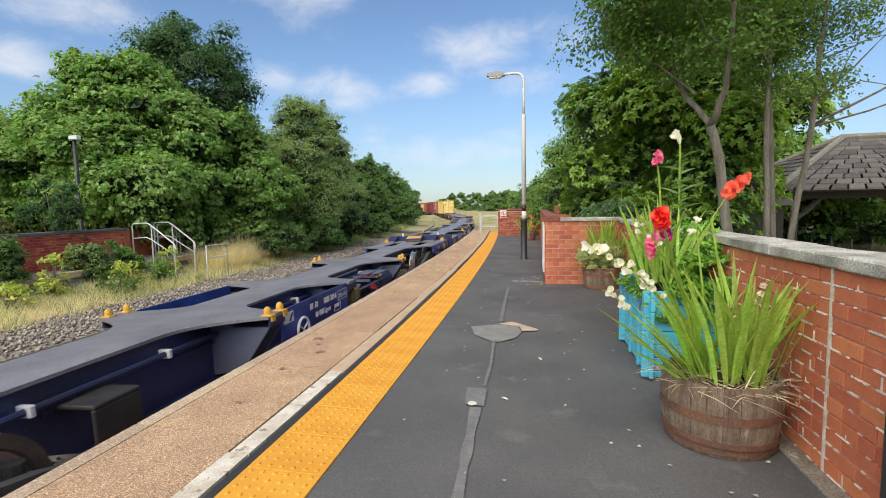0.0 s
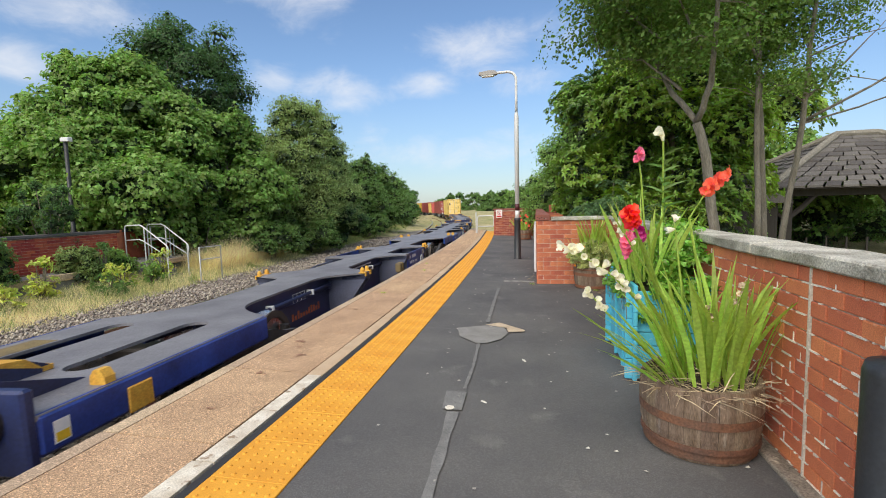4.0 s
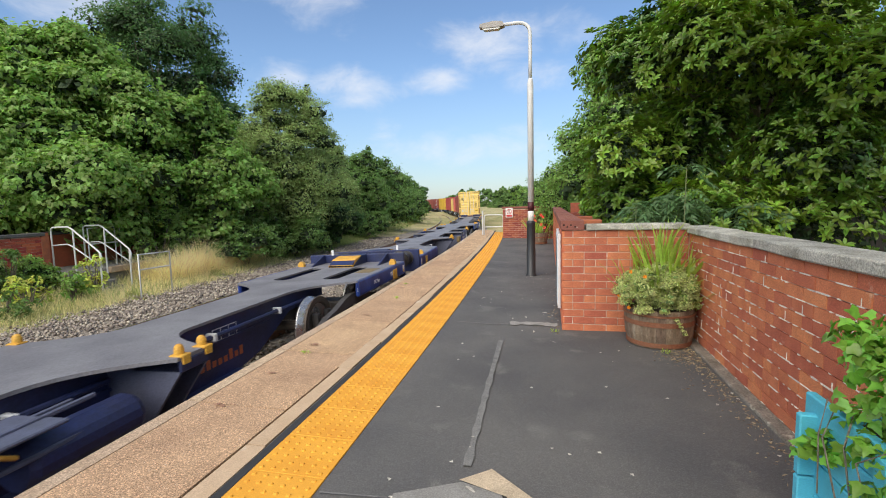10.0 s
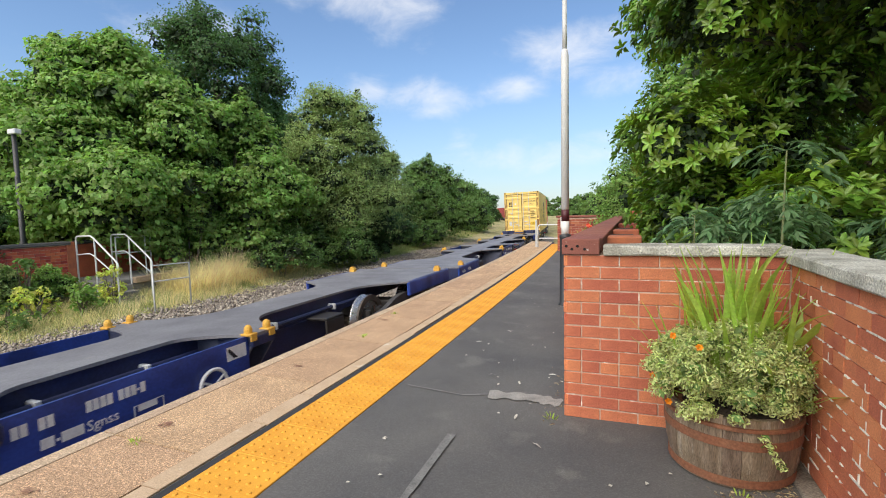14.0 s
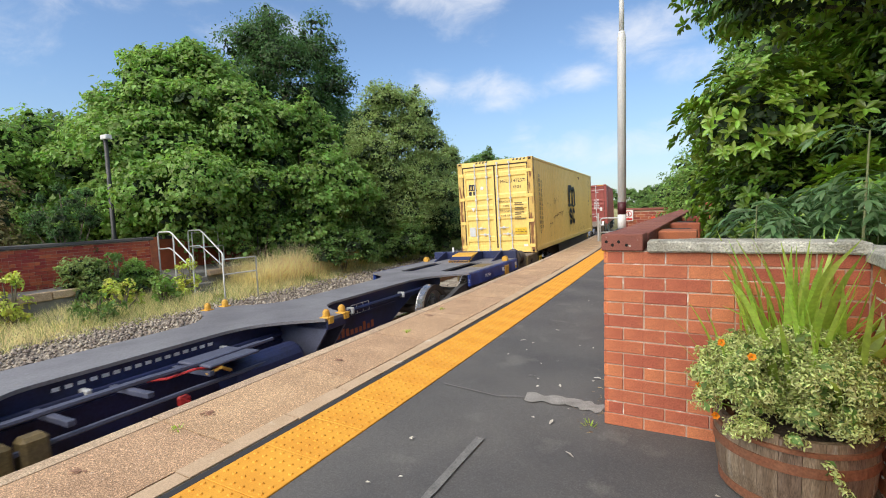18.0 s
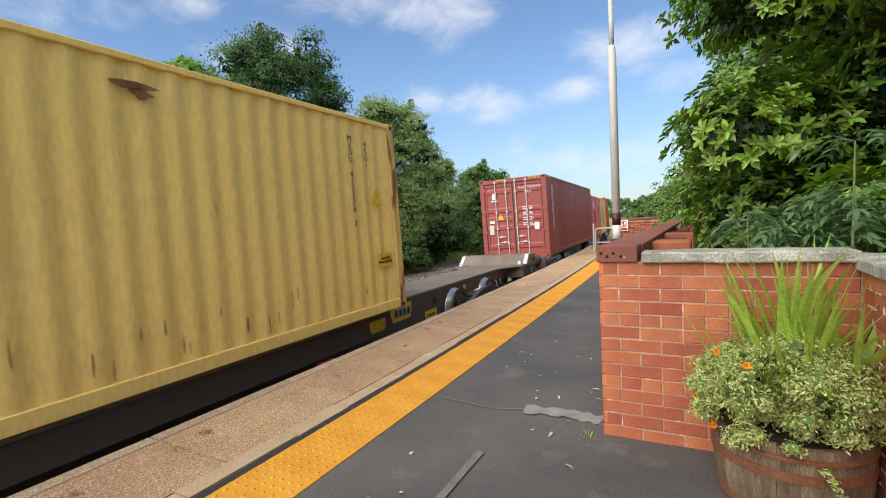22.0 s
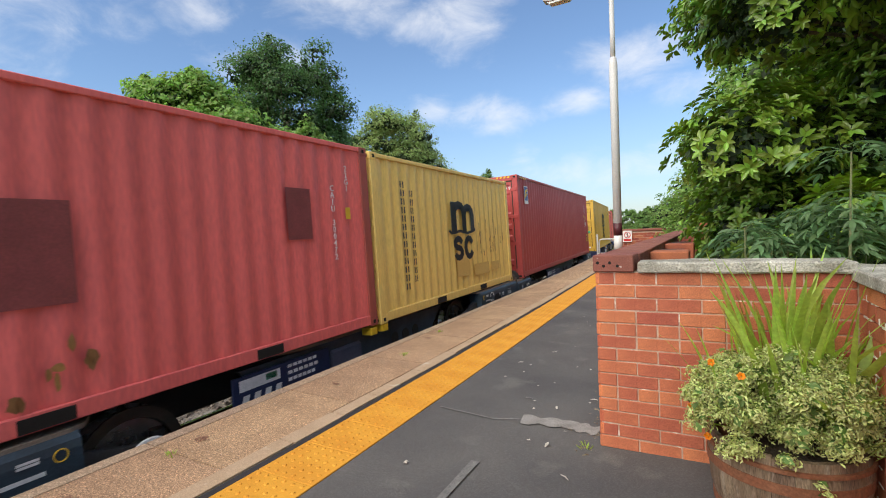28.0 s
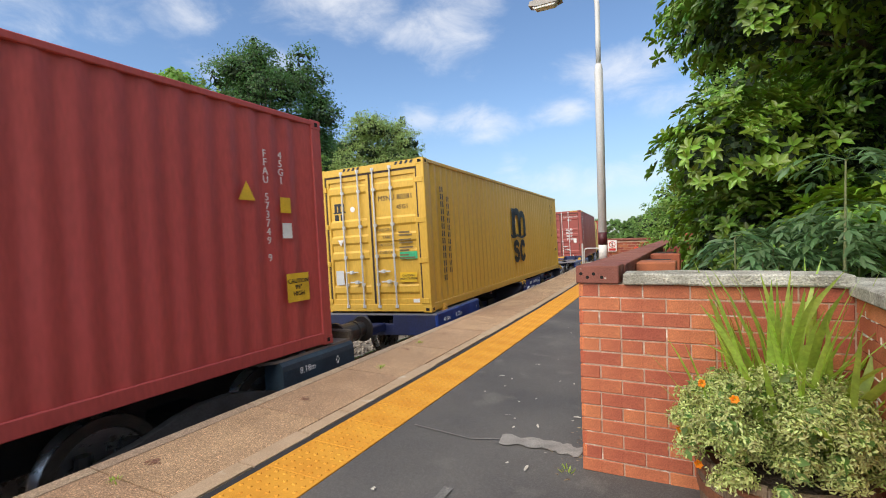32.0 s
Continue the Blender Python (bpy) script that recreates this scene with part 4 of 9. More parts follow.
    # bogie bracket by the plain end
    for sx in (-1, 1):
        bm = bmesh.new(); box(bm, min(sx * .45, sx * .84), max(sx * .45, sx * .84), 4.38, 4.87, DECK - .30, DECK - .26, .01); box(bm, min(sx * .80, sx * .84), max(sx * .80, sx * .84), 4.38, 4.87, DECK - .62, DECK - .30, .01)
        part("equipment_bracket", bm, M["black_steel"], W)
    # ends
    bm = bmesh.new(); box(bm, -1.2, -.28, .295, .36, DECK - .42, DECK - .02, .015); box(bm, .28, 1.2, .295, .36, DECK - .42, DECK - .02, .015); box(bm, -.3, .3, .3, .36, DECK - .42, DECK - .2, .01); box(bm, -.12, .12, -.2, .3, DECK - .34, DECK - .18, .02)
    part("headstock", bm, M["wagon_navy"], W, "navy end beam")
    bm = bmesh.new(); box(bm, -1.22, 1.22, LEN - .02, LEN + .07, DECK - .40, DECK + .20, .02)
    part("headstock", bm, M["wagon_navy"], W, "tall navy end beam")
    for sx in (-1, 1):
        bm = bmesh.new(); prism(bm, [(LEN - .75, DECK), (LEN - .02, DECK), (LEN - .02, DECK + .20), (LEN - .1, DECK + .20)], "x", min(sx * .80, sx * .84), max(sx * .80, sx * .84))
        part("gusset", bm, M["wagon_navy"], W)
        bm = bmesh.new(); box(bm, min(sx * 1.236, sx * 1.26), max(sx * 1.236, sx * 1.26), LEN - .98, LEN - .72, DECK - .30, DECK - .08, .01)
        part("lashing_plate", bm, M["spigot_yellow"], W, "yellow lashing plate")
    bm = bmesh.new(); prism(bm, [(LEN - .96, DECK), (LEN - .02, DECK), (LEN - .02, DECK + .20), (LEN - .35, DECK + .20), (LEN - .72, DECK + .15), (LEN - .96, DECK + .04)], "x", -.28, .28)
    part("coupler_housing", bm, M["wagon_navy"], W)
    bm = bmesh.new(); prism(bm, [(LEN - .968, DECK), (LEN - .36, DECK + .203), (LEN - .73, DECK + .156), (LEN - .86, DECK + .045)], "x", -.285, .285); box(bm, -.285, .285, LEN - .865, LEN - .96, DECK + .005, DECK + .05)
    part("yellow_guard", bm, M["spigot_yellow"], W, "amber yellow guard plate")
    bm = bmesh.new(); box(bm, -.62, -.57, LEN - .05, LEN - .02, DECK + .19, DECK + .32)
    part("lamp_bracket", bm, M["decal_white"], W)
    for text, y, size in (("14.74m", 18.1, .11), ("980", 19.05, .13), ("2", 17.1, .09)):
        lettering(text, size, M["decal_white"], W, facing(1.237, y, DECK - .16, "+x"))
    for text, y, size in (("R 75m", 1.35, .13), ("40.12m", .75, .11), ("5", 2.4, .09)):
        lettering(text, size, M["decal_white"], W, facing(1.237, y, DECK - .16, "+x"))
    bm = bmesh.new(); box(bm, .72, 1.06, LEN - 1.9, LEN - 1.25, DECK, DECK + .003)
    part("walkway_marking", bm, M["wagon_ochre"], W)
    make_buffers(W, LEN + .07, 1)
    for sx in (-1, 1):
        bm = bmesh.new(); box(bm, min(sx * 1.2355, sx * 1.240), max(sx * 1.2355, sx * 1.240), LEN - .22, LEN - .10, DECK - .24, DECK - .08); label_ = part("end_label", bm, M["sign_white"], W)
        bm = bmesh.new(); box(bm, min(sx * 1.2405, sx * 1.2425), max(sx * 1.2405, sx * 1.2425), LEN - .21, LEN - .11, DECK - .23, DECK - .165); part("stripe", bm, M["decal_yellow"], label_)
    for yc in (2.60, 17.23):
        B = make_bogie(None); B.parent = W; B.matrix_basis = pose(0, yc, 0)
    return W


def add_vehicle(W, s0, flip, length):
    """Notes a vehicle whose ends stand s0 and s0 + length along the train."""
    RIDERS.append((W, s0, flip, length))


def twin(ob):
    """A copy of a wagon whose wheelsets turn too."""
    c = copy_thing(ob, Matrix())
    for o in c.children_recursive:
        if o.name.startswith("wheelset"):
            WHEELS.append(o)
    return c


def make_low_wagon(name, length, body, deck, label, dark, sill_run=2.42):
    """Low container wagon with round-shouldered end sills over the bogies."""
    W = thing(name, label, "wagon", group="loaded container wagons")
    bm = bmesh.new()
    H = 1.20
    right = [(H, 0), (H, sill_run - .02)] + sweep(sill_run, sill_run + .5, H, .55)[1:] + sweep(4.0, 4.9, .55, 1.05) + sweep(length - 4.9, length - 4.0, 1.05, .55) + sweep(length - sill_run - .5, length - sill_run, .55, H) + [(H, length)]
    plate(bm, right + [(-x, y) for x, y in reversed(right)], [], DECK - .05, DECK - .015)
    part("deck", bm, M[deck], W)
    for sx in (-1, 1):
        bm = bmesh.new()
        prism(bm, [(length - 4.0, DECK - .06), (length - 4.6, DECK - .62), (4.6, DECK - .62), (4.0, DECK - .06)], "x", min(sx * .98, sx * 1.04), max(sx * .98, sx * 1.04))
        part("side_girder", bm, M[body], W)
        for y0, d in ((.02, 1), (length - .02, -1)):
            bm = bmesh.new()
            prof = [(sx * .95, DECK - .02), (sx * 1.14, DECK - .02), (sx * 1.20, DECK - .045), (sx * 1.235, DECK - .09), (sx * 1.245, DECK - .15), (sx * 1.245, DECK - .38), (sx * .95, DECK - .38)]
            prism(bm, prof, "y", min(y0, y0 + d * sill_run), max(y0, y0 + d * sill_run))
            sill = part("end_sill", bm, M[body], W, "blue grey round-shouldered sill")
            if sill_run < 2:
                lettering("8.18m", .11, M["decal_white"], sill, facing(sx * 1.2465, y0 + d * .9, DECK - .2, "+x" if sx > 0 else "-x"))
                bm = bmesh.new(); pipe(bm, [(sx * 1.247, y0 + d * .35 + a_, DECK - .22 + b_) for a_, b_ in ((0, -.05), (.03, 0), (0, .05), (-.03, 0), (0, -.05))], .005, 4)
                part("diamond_mark", bm, M["decal_white"], sill)
                continue
            bm = bmesh.new(); prism(bm, [(y0 + d * 1.22, DECK - .39), (y0 + d * 1.26, DECK - .24), (y0 + d * 1.36, DECK - .18), (y0 + d * 1.56, DECK - .18), (y0 + d * 1.66, DECK - .24), (y0 + d * 1.70, DECK - .39)], "x", min(sx * 1.2, sx * 1.2475), max(sx * 1.2, sx * 1.2475))
            part("cut_out", bm, M["hole_dark"], sill)
            bm = bmesh.new(); pipe(bm, [(sx * 1.247, y0 + d * 2.28 + .045 * math.cos(a), DECK - .17 + .045 * math.sin(a)) for a in (2 * math.pi * k / 16 for k in range(17))], .005, 4)
            part("ring_mark", bm, M["decal_yellow"], sill)
            for u, w, z, h in ((2.02, .13, .13, .018), (2.02, .13, .155, .018), (1.92, .26, .24, .03), (.98, .22, .255, .008)):
                bm = bmesh.new(); yy = y0 + d * (u + w / 2) - w / 2; box(bm, min(sx * 1.2455, sx * 1.248), max(sx * 1.2455, sx * 1.248), yy, yy + w, DECK - z - h, DECK - z)
                part("marking", bm, M["decal_white"], sill)
            for text, u, z, size in (("GB", .62, .25, .13), ("996", 1.08, .215, .085), ("8", 1.30, .215, .085), ("500 m", 1.82, .28, .07)):
                lettering(text, size, M["decal_white"], sill, facing(sx * 1.2465, y0 + d * u, DECK - z, "+x" if sx > 0 else "-x"))
            for q in ((.50, .74, .16, .006), (.50, .74, .335, .006), (.50, .506, .16, .18), (.734, .74, .16, .18)):
                bm = bmesh.new(); yy = sorted((y0 + d * q[0], y0 + d * q[1])); box(bm, min(sx * 1.2455, sx * 1.248), max(sx * 1.2455, sx * 1.248), yy[0], yy[1], DECK - q[2] - q[3], DECK - q[2])
                part("marking", bm, M["decal_white"], sill)
            bm = bmesh.new()
            for e in (-.09, .09):
                for a in (0, 1.05, 2.1):
                    tube(bm, (sx * 1.247, y0 + d * 1.80 + e - .035 * math.cos(a), DECK - .17 - .035 * math.sin(a)), (sx * 1.247, y0 + d * 1.80 + e + .035 * math.cos(a), DECK - .17 + .035 * math.sin(a)), .005, .005, 4)
            pipe(bm, arc((sx * 1.247, y0 + d * 1.80 - .08, DECK - .14), (sx * 1.247, y0 + d * 1.80, DECK - .08), (sx * 1.247, y0 + d * 1.80 + .08, DECK - .14), 5), .006, 4)
            part("brake_symbol", bm, M["decal_white"], sill)
        for y in (.95, length - .95):
            bm = bmesh.new(); box(bm, min(sx * 1.06, sx * 1.2), max(sx * 1.06, sx * 1.2), y - .06, y + .06, DECK - .015, DECK + .01, .004)
            part("container_seat", bm, M[dark], W)
        # owner's panel hung below the side
        bm = bmesh.new(); box(bm, min(sx * 1.09, sx * 1.12), max(sx * 1.09, sx * 1.12), 3.86, 5.34, DECK - .66, DECK - .10, .008)
        panel = part("owner_panel", bm, M["wagon_teal_panel"], W, "dark blue panel with white marks")
        for y, w, z, h, m in ((3.94, .56, .14, .12, "decal_white"), (4.29, .16, .155, .07, "decal_green"), (3.94, .60, .31, .16, "decal_white"), (4.62, .50, .14, .045, "decal_white"), (4.62, .52, .215, .05, "decal_white"), (4.62, .46, .295, .05, "decal_white"), (4.60, .60, .385, .09, "sign_white")):
            bm = bmesh.new()
            if m == "decal_white" and h < .06:
                for k in range(6):
                    box(bm, min(sx * 1.1205, sx * 1.123), max(sx * 1.1205, sx * 1.123), y + w * k / 6, y + w * (k + .75) / 6, DECK - z - h * .8, DECK - z)
            elif h > .15:
                for k in range(4):
                    prism(bm, [(y + w * k / 4, DECK - z - h), (y + w * (k + .55) / 4, DECK - z - h), (y + w * (k + .85) / 4, DECK - z), (y + w * (k + .3) / 4, DECK - z)], "x", min(sx * 1.1205, sx * 1.123), max(sx * 1.1205, sx * 1.123))
            else:
                box(bm, min(sx * 1.1205, sx * 1.124), max(sx * 1.1205, sx * 1.124), y, y + w, DECK - z - h, DECK - z)
            part("marking", bm, M[m], panel)
        bm = bmesh.new(); box(bm, min(sx * .80, sx * 1.08), max(sx * .80, sx * 1.08), 5.44, 6.1, DECK - .66, DECK - .18, .03)
        part("equipment_box", bm, M["bay_grey"], W)
        for k in range(3):
            bm = bmesh.new(); tube(bm, (sx * .6, 7.0 + k * .32, DECK - .34), (sx * 1.05, 7.0 + k * .32, DECK - .34), .10, .10, 12)
            part("air_cylinder", bm, M["black_steel"], W)
        bm = bmesh.new()
        pipe(bm, [(sx * 1.20, 2.95 + .19 * math.cos(a), DECK - .52 + .19 * math.sin(a)) for a in (2 * math.pi * k / 24 for k in range(25))], .020, 6)
        for a in (.4, 2.5, 4.6):
            tube(bm, (sx * 1.20, 2.95, DECK - .52), (sx * 1.20, 2.95 + .19 * math.cos(a), DECK - .52 + .19 * math.sin(a)), .012, .012, 5)
        part("handwheel", bm, M["decal_white"], W, "white handwheel")
    bm = bmesh.new(); box(bm, -.3, .3, 1.0, length - 1.0, DECK - .55, DECK - .06, .02)
    part("centre_sill", bm, M["black_steel"], W)
    for y in (0, length):
        bm = bmesh.new(); box(bm, -1.2, 1.2, y - .05, y + .05, DECK - .36, DECK + .10, .02)
        stock = part("headstock", bm, M["wagon_brown"], W, "rusty brown headstock")
        for px in (-.62, .55):
            bm = bmesh.new(); box(bm, px - .035, px + .035, y - .03, y + .03, DECK + .101, DECK + .26, .008)
            part("lamp_iron", bm, M["wagon_brown"], stock)
        make_buffers(W, y + (.05 if y else -.05), 1 if y else -1)
    for yc in (2.1, length - 2.1):
        B = make_bogie(None); B.parent = W; B.matrix_basis = pose(0, yc, 0)
    return W


mat("wagon_teal_panel", (.018, .030, .085), .45, var=.2, scale=3)


def make_brown_wagon():
    """Brown container wagon, 40 ft loaded, with an empty bay and a boxed housing at each end."""
    L = 21.05
    W = thing("brown_container_wagon", "brown container wagon with dusty deck and one empty bay", "wagon", group="loaded container wagons")
    right = [(1.1, 0), (1.1, 1.3)] + sweep(1.5, 2.0, 1.1, .62)[1:] + sweep(4.2, 4.9, .62, 1.06) + [(1.06, 12.9)] + hook(12.95, 13.6, 1.0, .62) + hook(18.75, 19.72, .62, 1.1) + [(1.1, L)]
    bm = bmesh.new(); plate(bm, right + [(-x, y) for x, y in reversed(right)], [], DECK - .05, DECK - .015)
    part("deck", bm, M["deck_brown"], W, "dusty brown deck")
    for sx in (-1, 1):
        bm = bmesh.new(); prism(bm, [(1.2, DECK - .05), (L - 1.4, DECK - .05), (L - 1.4, DECK - .30), (17.4, DECK - .34), (16.7, DECK - .42), (16.1, DECK - .62), (15.5, DECK - .82), (4.6, DECK - .82), (3.4, DECK - .42), (1.2, DECK - .34)], "x", min(sx * .56, sx * .60), max(sx * .56, sx * .60))
        web = part("spine_web", bm, M["wagon_brown"], W, "brown girder web")
        bm = bmesh.new(); box(bm, min(sx * 1.0, sx * 1.06), max(sx * 1.0, sx * 1.06), 4.9, 12.9, DECK - .36, DECK - .055, .012)
        part("outer_girder", bm, M["wagon_brown"], W)
        def patch(y, z, w, h, x, m, owner, name):
            bm = bmesh.new(); n = 14
            bm.faces.new([bm.verts.new((sx * x, y + w * .5 * math.cos(a) * (1 + .12 * math.sin(5 * a)), DECK - z + h * .5 * (1 if math.sin(a) > .35 else -1 if math.sin(a) < -.35 else math.sin(a) / .35))) for a in (2 * math.pi * k / n * sx for k in range(n))])
            part(name, bm, M[m], owner)
        patch(12.55, .20, .42, .18, 1.062, "decal_yellow", W, "yellow_patch")
        patch(13.95, .26, .72, .30, .602, "decal_yellow", web, "yellow_patch")
        patch(15.05, .52, .50, .20, .602, "decal_yellow", web, "yellow_patch")
        patch(16.75, .22, .16, .14, .602, "decal_yellow", web, "yellow_patch")
        for k in range(4):
            bm = bmesh.new(); box(bm, min(sx * .6025, sx * .605), max(sx * .6025, sx * .605), 13.72 + k * .14, 13.82 + k * .14, DECK - .33, DECK - .20)
            part("marking", bm, M["wagon_blue"], web)
        for k in range(6):
            bm = bmesh.new(); box(bm, min(sx * .6025, sx * .605), max(sx * .6025, sx * .605), 14.88 + k * .06, 14.92 + k * .06, DECK - .55, DECK - .49)
            part("marking", bm, M["decal_black"], web)
        bm = bmesh.new(); tube(bm, (sx * .60, 15.25, DECK - .28), (sx * .612, 15.25, DECK - .28), .085, .085, 16)
        part("round_plate", bm, M["black_steel"], web)
        # near end housing: cheeks with a slot
        bm = bmesh.new(); prism(bm, [(0, DECK - .014), (1.12, DECK - .014), (1.30, DECK - .30), (1.36, DECK - .72), (0, DECK - .72)], "x", min(sx * 1.06, sx * 1.11), max(sx * 1.06, sx * 1.11))
        cheek = part("end_cheek", bm, M["wagon_ochre"], W, "worn ochre end plate")
        bm = bmesh.new(); box(bm, min(sx * 1.10, sx * 1.116), max(sx * 1.10, sx * 1.116), .22, .50, DECK - .26, DECK - .10, .02); part("slot_rim", bm, M["wagon_brown"], cheek)
        bm = bmesh.new(); box(bm, min(sx * 1.11, sx * 1.119), max(sx * 1.11, sx * 1.119), .28, .44, DECK - .22, DECK - .14, .01); part("slot", bm, M["hole_dark"], cheek)
        bm = bmesh.new(); box(bm, min(sx * 1.115, sx * 1.125), max(sx * 1.115, sx * 1.125), 1.30, 1.66, DECK - .30, DECK - .12, .004); plate_ = part("number_panel", bm, M["decal_yellow"], W)
        lettering("916", .12, M["decal_black"], plate_, facing(sx * 1.1265, 1.48, DECK - .255, "+x" if sx > 0 else "-x"))
        # far end: outrigger sill, raised housing with white edges, slotted cheek
        bm = bmesh.new(); box(bm, min(sx * 1.04, sx * 1.098), max(sx * 1.04, sx * 1.098), 19.74, L - .02, DECK - .36, DECK - .052, .012)
        box(bm, min(sx * .60, sx * 1.05), max(sx * .60, sx * 1.05), 19.72, 19.76, DECK - .36, DECK - .052, .008)
        part("outrigger_sill", bm, M["wagon_brown"], W)
        bm = bmesh.new(); box(bm, min(sx * .74, sx * 1.08), max(sx * .74, sx * 1.08), 19.76, 20.06, DECK - .014, DECK + .008, .006)
        pad = part("lock_pad", bm, M["deck_brown"], W)
        bm = bmesh.new(); lathe(bm, [(0, 0), (.055, 0), (.055, .03), (.035, .05), (.042, .075), (.02, .10), (0, .105)], 12, Matrix.Translation((sx * .94, 19.90, DECK + .008)))
        part("twist_lock", bm, M["decal_white"], pad, "white painted twist lock")
        bm = bmesh.new(); prism(bm, [(L - .96, DECK - .012), (L - .66, DECK + .26), (L - .50, DECK + .26), (L - .52, DECK + .245), (L - .585, DECK + .245), (L - .86, DECK - .012)], "x", min(sx * .985, sx * 1.086), max(sx * .985, sx * 1.086))
        part("white_edge", bm, M["decal_white"], W, "white painted edge")
        bm = bmesh.new(); prism(bm, [(L - .58, DECK + .24), (L + .03, DECK + .24), (L + .03, DECK - .40), (L - .46, DECK - .40), (L - .46, DECK - .05), (L - .85, DECK - .05)], "x", min(sx * 1.0, sx * 1.08), max(sx * 1.0, sx * 1.08))
        cheek = part("end_cheek", bm, M["wagon_ochre"], W, "worn ochre end plate")
        bm = bmesh.new(); pipe(bm, [(sx * 1.083, L - .22 + .09 * math.copysign(abs(math.cos(q)) ** .6, math.cos(q)), DECK + .06 + .06 * math.copysign(abs(math.sin(q)) ** .6, math.sin(q))) for q in (2 * math.pi * k / 20 for k in range(21))], .014, 5)
        part("slot_rim", bm, M["wagon_ochre"], cheek)
        bm = bmesh.new(); box(bm, min(sx * 1.081, sx * 1.085), max(sx * 1.081, sx * 1.085), L - .30, L - .14, DECK + .01, DECK + .11, .002)
        part("slot", bm, M["hole_dark"], cheek)
        bm = bmesh.new(); box(bm, min(sx * 1.09, sx * 1.16), max(sx * 1.09, sx * 1.16), L - .86, L - .48, DECK - .40, DECK - .04, .012)
        case = part("equipment_box", bm, M["black_steel"], W, "dark equipment box")
        bm = bmesh.new(); box(bm, min(sx * 1.16, sx * 1.164), max(sx * 1.16, sx * 1.164), L - .74, L - .63, DECK - .27, DECK - .10)
        part("label_plate", bm, M["label_teal"], case, "pale teal label")
        bm = bmesh.new(); pipe(bm, [(sx * 1.02, L + .03, DECK - .06), (sx * 1.02, L + .11, DECK - .06), (sx * 1.02, L + .11, DECK + .16), (sx * 1.02, L + .03, DECK + .17)], .014, 6)
        part("grab_handle", bm, M["decal_white"], cheek, "white grab handle")
        bm = bmesh.new()
        pipe(bm, [(sx * 1.16, 7.9 + .19 * math.cos(a), DECK - .58 + .19 * math.sin(a)) for a in (2 * math.pi * k / 24 for k in range(25))], .020, 6)
        part("handwheel", bm, M["decal_white"], W, "white handwheel")
        bm = bmesh.new(); box(bm, min(sx * 1.0, sx * 1.12), max(sx * 1.0, sx * 1.12), 11.2, 11.5, DECK - .52, DECK - .40, .02); tube(bm, (sx * 1.12, 11.35, DECK - .46), (sx * 1.16, 11.35, DECK - .46), .05, .05, 10)
        part("brake_valve", bm, M["valve_red"], W, "red brake valve")
    bm = bmesh.new(); box(bm, -1.06, 1.06, .0, .05, DECK - .72, DECK - .016, .01)
    part("headstock", bm, M["wagon_brown"], W)
    bm = bmesh.new(); box(bm, -1.085, 1.085, .002, 1.14, DECK - .014, DECK + .006, .004)
    part("top_plate", bm, M["deck_brown"], W, "dusty brown top plate")
    bm = bmesh.new(); box(bm, -.75, -.69, -.03, -.005, DECK - .10, DECK + .02, .004)
    part("lamp_bracket", bm, M["decal_white"], W)
    bm = bmesh.new(); prism(bm, [(L - .94, DECK - .014), (L - .64, DECK + .25), (L - .1, DECK + .25), (L - .02, DECK + .2), (L - .02, DECK - .4), (L - .1, DECK - .4), (L - .1, DECK - .015)], "x", -1.0, 1.0)
    part("end_housing", bm, M["deck_brown"], W, "dusty brown raised end housing")
    make_buffers(W, -.0, -1, "buffer_brown"); make_buffers(W, L, 1, "buffer_brown", .80)
    for yc in (3.0, 16.9):
        B = make_bogie(None); B.parent = W; B.matrix_basis = pose(0, yc, 0)
    return W


mat("label_teal", (.10, .42, .40), .5, var=.1)
mat("buffer_brown", (.060, .048, .040), .55, var=.3, scale=6, second=(.09, .07, .055))


